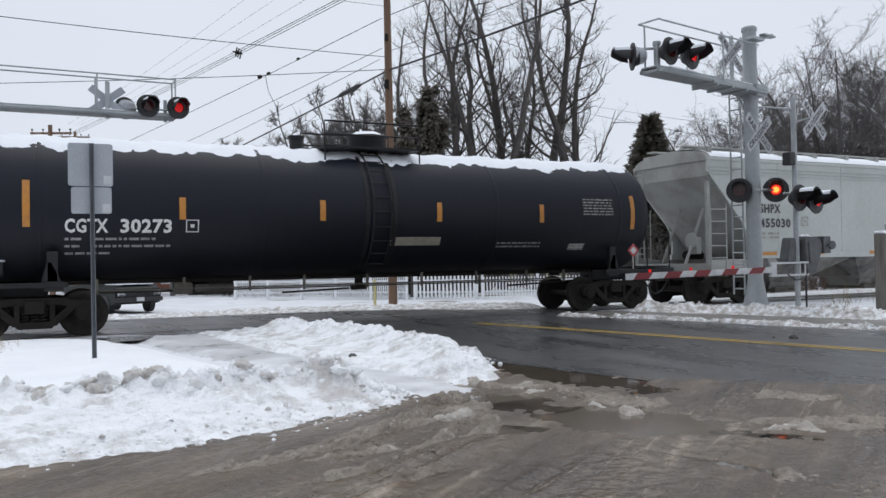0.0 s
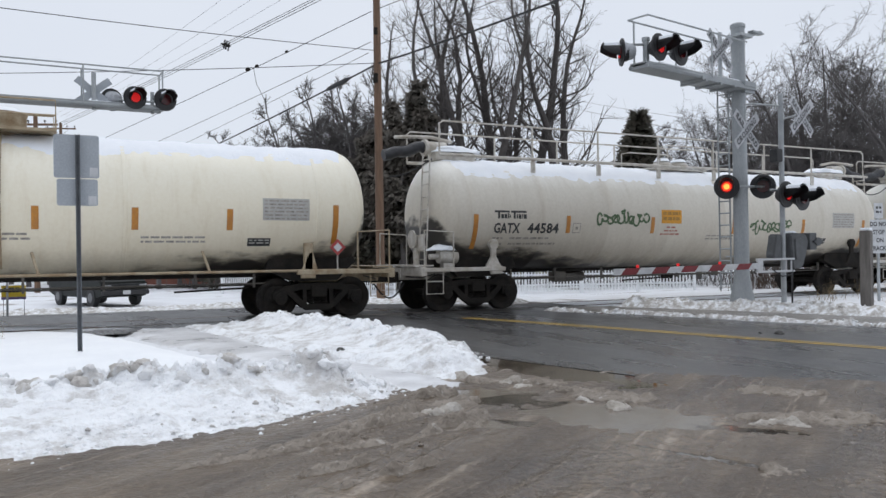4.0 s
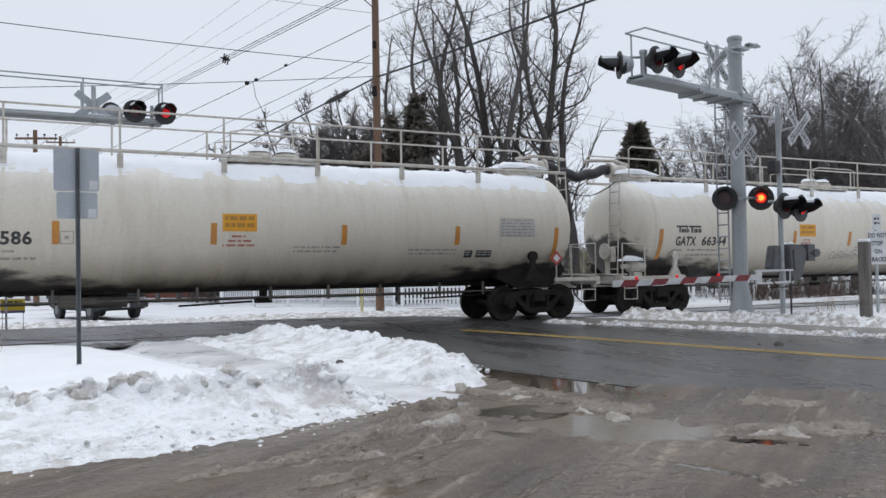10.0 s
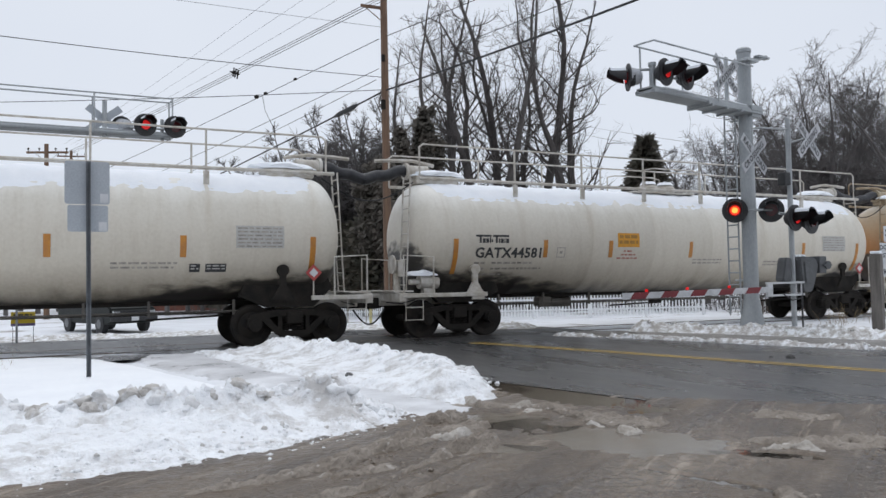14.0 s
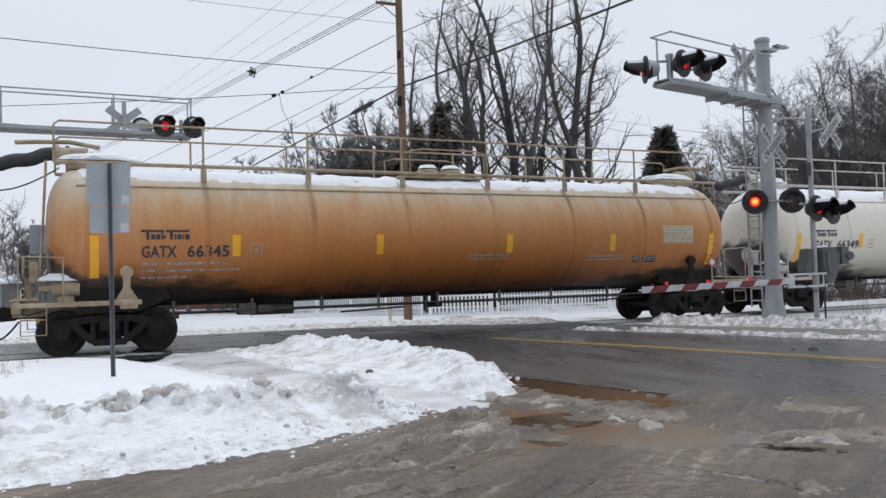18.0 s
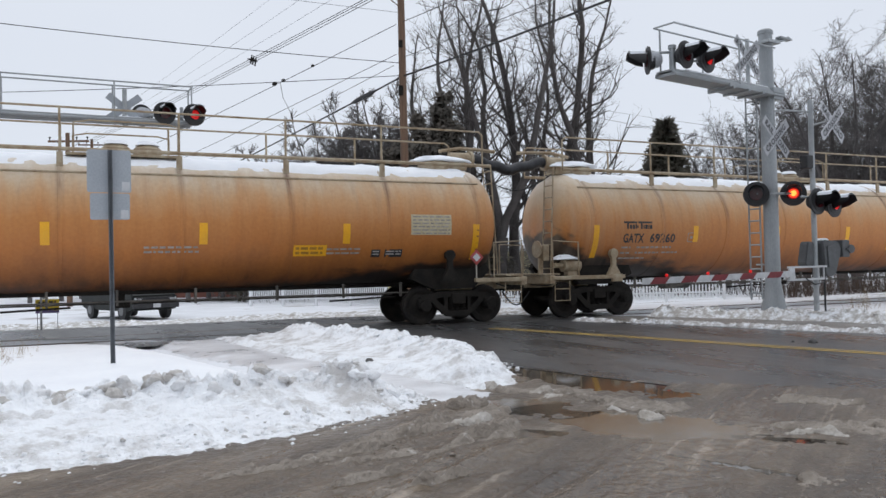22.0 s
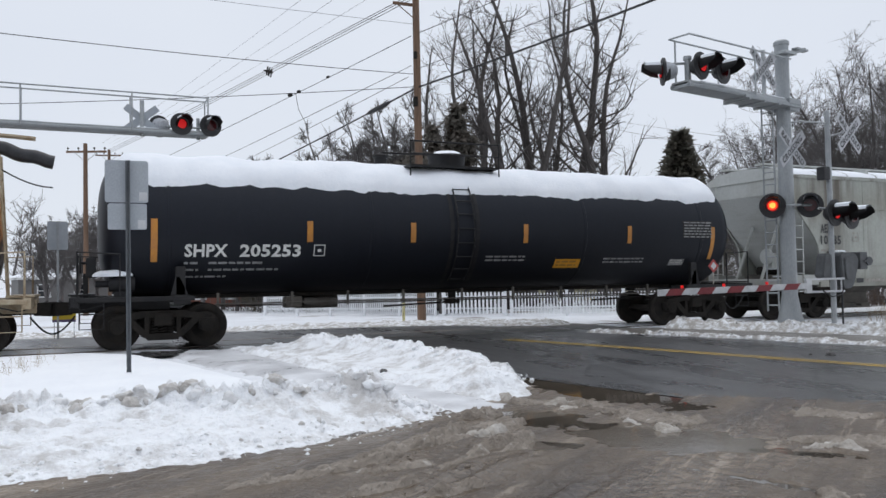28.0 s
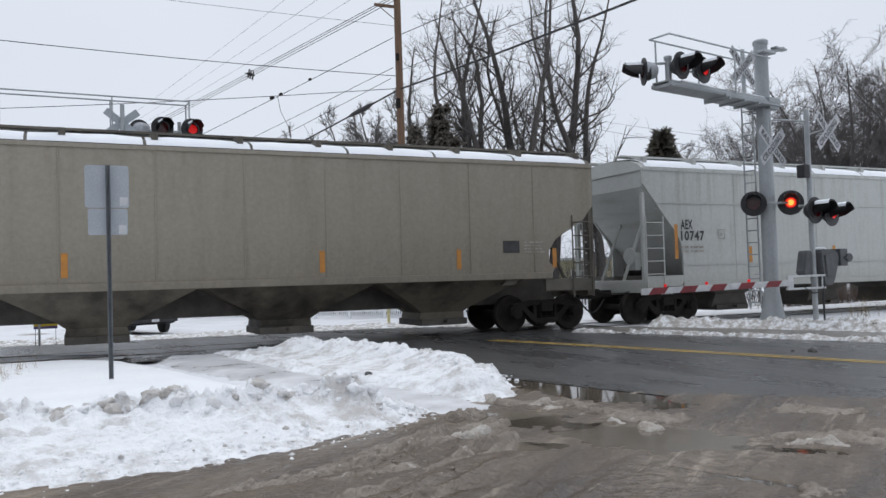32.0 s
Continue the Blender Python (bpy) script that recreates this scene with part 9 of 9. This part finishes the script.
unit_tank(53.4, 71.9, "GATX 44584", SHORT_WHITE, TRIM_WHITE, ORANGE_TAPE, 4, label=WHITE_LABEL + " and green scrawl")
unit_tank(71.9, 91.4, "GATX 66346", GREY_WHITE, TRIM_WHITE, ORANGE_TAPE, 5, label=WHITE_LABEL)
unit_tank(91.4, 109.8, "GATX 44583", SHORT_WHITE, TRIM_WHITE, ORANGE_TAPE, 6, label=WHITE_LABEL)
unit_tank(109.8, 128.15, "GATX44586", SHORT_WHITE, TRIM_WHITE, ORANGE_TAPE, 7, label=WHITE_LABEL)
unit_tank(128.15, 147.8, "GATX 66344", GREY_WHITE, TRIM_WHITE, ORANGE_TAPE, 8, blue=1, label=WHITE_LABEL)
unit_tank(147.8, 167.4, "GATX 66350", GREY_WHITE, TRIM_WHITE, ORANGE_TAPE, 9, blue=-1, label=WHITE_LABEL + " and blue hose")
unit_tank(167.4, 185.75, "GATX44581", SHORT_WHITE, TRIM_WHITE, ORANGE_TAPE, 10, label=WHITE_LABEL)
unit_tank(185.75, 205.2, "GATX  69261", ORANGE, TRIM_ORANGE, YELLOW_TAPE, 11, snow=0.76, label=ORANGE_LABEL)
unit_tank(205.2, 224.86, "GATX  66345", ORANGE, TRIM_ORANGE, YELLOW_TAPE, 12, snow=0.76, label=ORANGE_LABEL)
unit_tank(224.86, 244.3, "GATX 66349", RUN_WHITE, TRIM_WHITE, YELLOW_TAPE, 13, snow=0.76, label="pale grey tank car with rust runs and yellow reflectors")
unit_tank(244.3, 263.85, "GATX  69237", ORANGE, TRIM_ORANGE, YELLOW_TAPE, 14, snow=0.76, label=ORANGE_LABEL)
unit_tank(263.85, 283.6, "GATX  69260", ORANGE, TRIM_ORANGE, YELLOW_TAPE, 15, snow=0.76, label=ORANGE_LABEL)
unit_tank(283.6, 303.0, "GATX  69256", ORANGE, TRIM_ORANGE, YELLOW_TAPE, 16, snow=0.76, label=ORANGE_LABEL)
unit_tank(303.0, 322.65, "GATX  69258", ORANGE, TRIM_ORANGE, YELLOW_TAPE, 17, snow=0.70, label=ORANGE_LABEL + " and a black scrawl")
dome_tank(322.65, 341.05, "SHPX   205253", GLOSS_BLACK, TRIM_BLACK, WHITE_INK, WHITE_FAINT, 18, 1.50, 2.60, 1.0, False, "glossy black tank car with thick snow on top", depth=0.16, ragged=0.08, cx=-0.25, tapes=(1.9, 5.15, 7.61, 10.62, 13.77), mark_w=2.5, mark_z=1.93, tape_z=2.24, end_z=1.82, low_panel=(11.58, 1.62))
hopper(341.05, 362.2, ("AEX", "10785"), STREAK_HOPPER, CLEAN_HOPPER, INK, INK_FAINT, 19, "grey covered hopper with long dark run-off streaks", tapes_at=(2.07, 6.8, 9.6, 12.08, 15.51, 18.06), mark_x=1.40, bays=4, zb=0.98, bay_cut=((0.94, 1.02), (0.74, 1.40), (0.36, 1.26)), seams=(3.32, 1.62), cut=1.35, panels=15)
# trim is a darker tan: the car end's shading and soot in one colour
hopper(362.2, 383.6, ("ADMX", "63583"), TAN_HOPPER, mat("shaded_sooty_tan_steel", (0.13, 0.118, 0.095), (0.07, 0.063, 0.052), 1.2, 0.65), INK, INK_FAINT, 20, "grimy tan covered hopper with upright ribs", mark_x=1.42, mark_z=(2.48, 2.07), tapes_at=(1.97, 4.6, 8.05, 13.22, 16.6, 19.3), bay_paint=mat("sooty_tan_bay", (0.17, 0.15, 0.115), (0.05, 0.044, 0.036), 0.8, 0.7, lo=0.42, hi=0.62), bays=4, ribs=11, tape_h=False, round_cut=True, cut=1.35)
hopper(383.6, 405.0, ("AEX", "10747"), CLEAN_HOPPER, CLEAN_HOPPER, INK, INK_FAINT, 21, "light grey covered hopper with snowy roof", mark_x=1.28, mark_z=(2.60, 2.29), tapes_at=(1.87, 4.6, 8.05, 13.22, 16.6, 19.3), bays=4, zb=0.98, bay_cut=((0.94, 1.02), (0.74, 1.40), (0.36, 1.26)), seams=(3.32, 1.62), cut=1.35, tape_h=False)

GREEN_SPRAY = mat("green_spray", (0.05, 0.10, 0.04), (0.09, 0.14, 0.07), 7, 0.6)
DARK_SPRAY = mat("dark_spray", (0.05, 0.045, 0.04), (0.10, 0.09, 0.08), 7, 0.6)
for index, x, z, w, hh, seed, mtl, wd in ((2, 4.4, 1.46, 1.15, 0.52, 3, DARK_SPRAY, 0.035), (2, 6.05, 1.42, 0.95, 0.50, 5, DARK_SPRAY, 0.035), (3, 5.6, 2.16, 1.8, 0.42, 7, GREEN_SPRAY, 0.06), (3, 11.4, 2.0, 1.7, 0.44, 8, GREEN_SPRAY, 0.05),
                                          (8, 6.0, 1.55, 0.6, 0.42, 9, INK_FAINT, 0.035), (8, 6.8, 1.52, 1.3, 0.36, 10, INK_FAINT, 0.03), (7, 9.2, 1.52, 1.6, 0.34, 12, INK_FAINT, 0.03), (16, 14.2, 1.55, 1.2, 0.42, 14, DARK_SPRAY, 0.035), (4, 9.0, 1.6, 0.5, 0.3, 15, INK_FAINT, 0.03)):
    car, mid, wheels = CARS[index]
    rr, cc = (1.48, 2.50) if index == 2 else (1.45, 2.45)
    half = {2: 18.95, 3: 18.5, 8: 19.6, 7: 19.65, 16: 19.65, 4: 19.5}[index] / 2
    tagged(part("graffiti", scrawl(on_tank(rr, cc, -half + x, z), w, hh, seed, wd, max(3, int(w * 6))), mtl, car, "sprayed scrawl"), kind="stuff")

tan_car, grey_car = CARS[19][0], CARS[18][0]
tagged(part("smeared_print", bars(on_wall(-5.84, 2.38, -1.632), [(0.03, 0, 0.26), (0.02, 0.36, 0.48), (0, 0.55, 0.86), (0.05, 0.58, 0.80)], 31, 0.05), DARK_SPRAY, tan_car, "smeared black stencil"), kind="stuff")
tagged(part("smeared_print", scrawl(on_wall(-4.66, 2.30, -1.632), 0.50, 0.20, 33, 0.05, 6), DARK_SPRAY, tan_car, "smeared black stencil"), kind="stuff")
tagged(part("smeared_print", scrawl(on_wall(-4.02, 2.36, -1.632), 0.2, 0.14, 35, 0.05, 3), DARK_SPRAY, tan_car, "smeared black stencil"), kind="stuff")
part("label_plate", patch(on_wall(-8.14, 1.75, -1.632), 0.40, 0.27, 1, 1), DARK_SPRAY, grey_car, "dark painted-over stencil plate")
part("label_plate", patch(on_wall(-7.02, 1.07, -1.72), 0.30, 0.13, 1, 1), INK, grey_car, "small black stencil plate")
tagged(part("small_print", bars(on_wall(-6.66, 1.09, -1.72), [(0, 0, 1.1)], 37, 0.09), INK_FAINT, grey_car), kind="stuff")


def motions():
    """The train rolls by, its wheels turn while they are near, and the crossing lamps flash in turn."""
    stops = [k * 2.0 for k in range(17)]
    tilt = math.degrees(math.atan(CAR_GRADE))
    for car, mid, wheels in CARS:
        rows = []
        for t in stops:
            x = mid - train_at(t)
            rows.append((t, pose(x, 0, rail_z(x), 0, tilt, 0)))
        walk(car, rows)
        near = [k * 0.05 for k in range(641) if -18 < mid - train_at(k * 0.05) < 42]
        for ob, w in wheels:
            times = sorted({0.0, 32.0, *near})
            t0 = near[0] if near else 0
            rows = []
            for t in times:
                turn = (train_at(min(max(t, t0), near[-1])) - train_at(t0)) / WHEEL_R if near else 0.0
                rows.append((t, pose(w, 0, WHEEL_R) @ Matrix.Rotation(-turn, 4, "Y")))
            walk(ob, rows)
    for ob, rest, first, out in LAMPS:
        # the lit disc stands proud of the lens while on and behind it while off
        rows = []
        half, t = 0.5512, -0.849 + (0.0 if first else 0.5512)
        while t < 32.2:
            for when, on in ((t, False), (t + 0.034, True), (t + half, True), (t + half + 0.034, False)):
                if 0.05 < when < 31.95:
                    rows.append((when, on))
            t += 2 * half
        rows = [(0.0, not first), *rows, (32.0, rows[-1][1])]
        walk(ob, [(t, rest @ Matrix.Translation((0, -0.014 if on else 0.05, 0))) for t, on in rows])


motions()
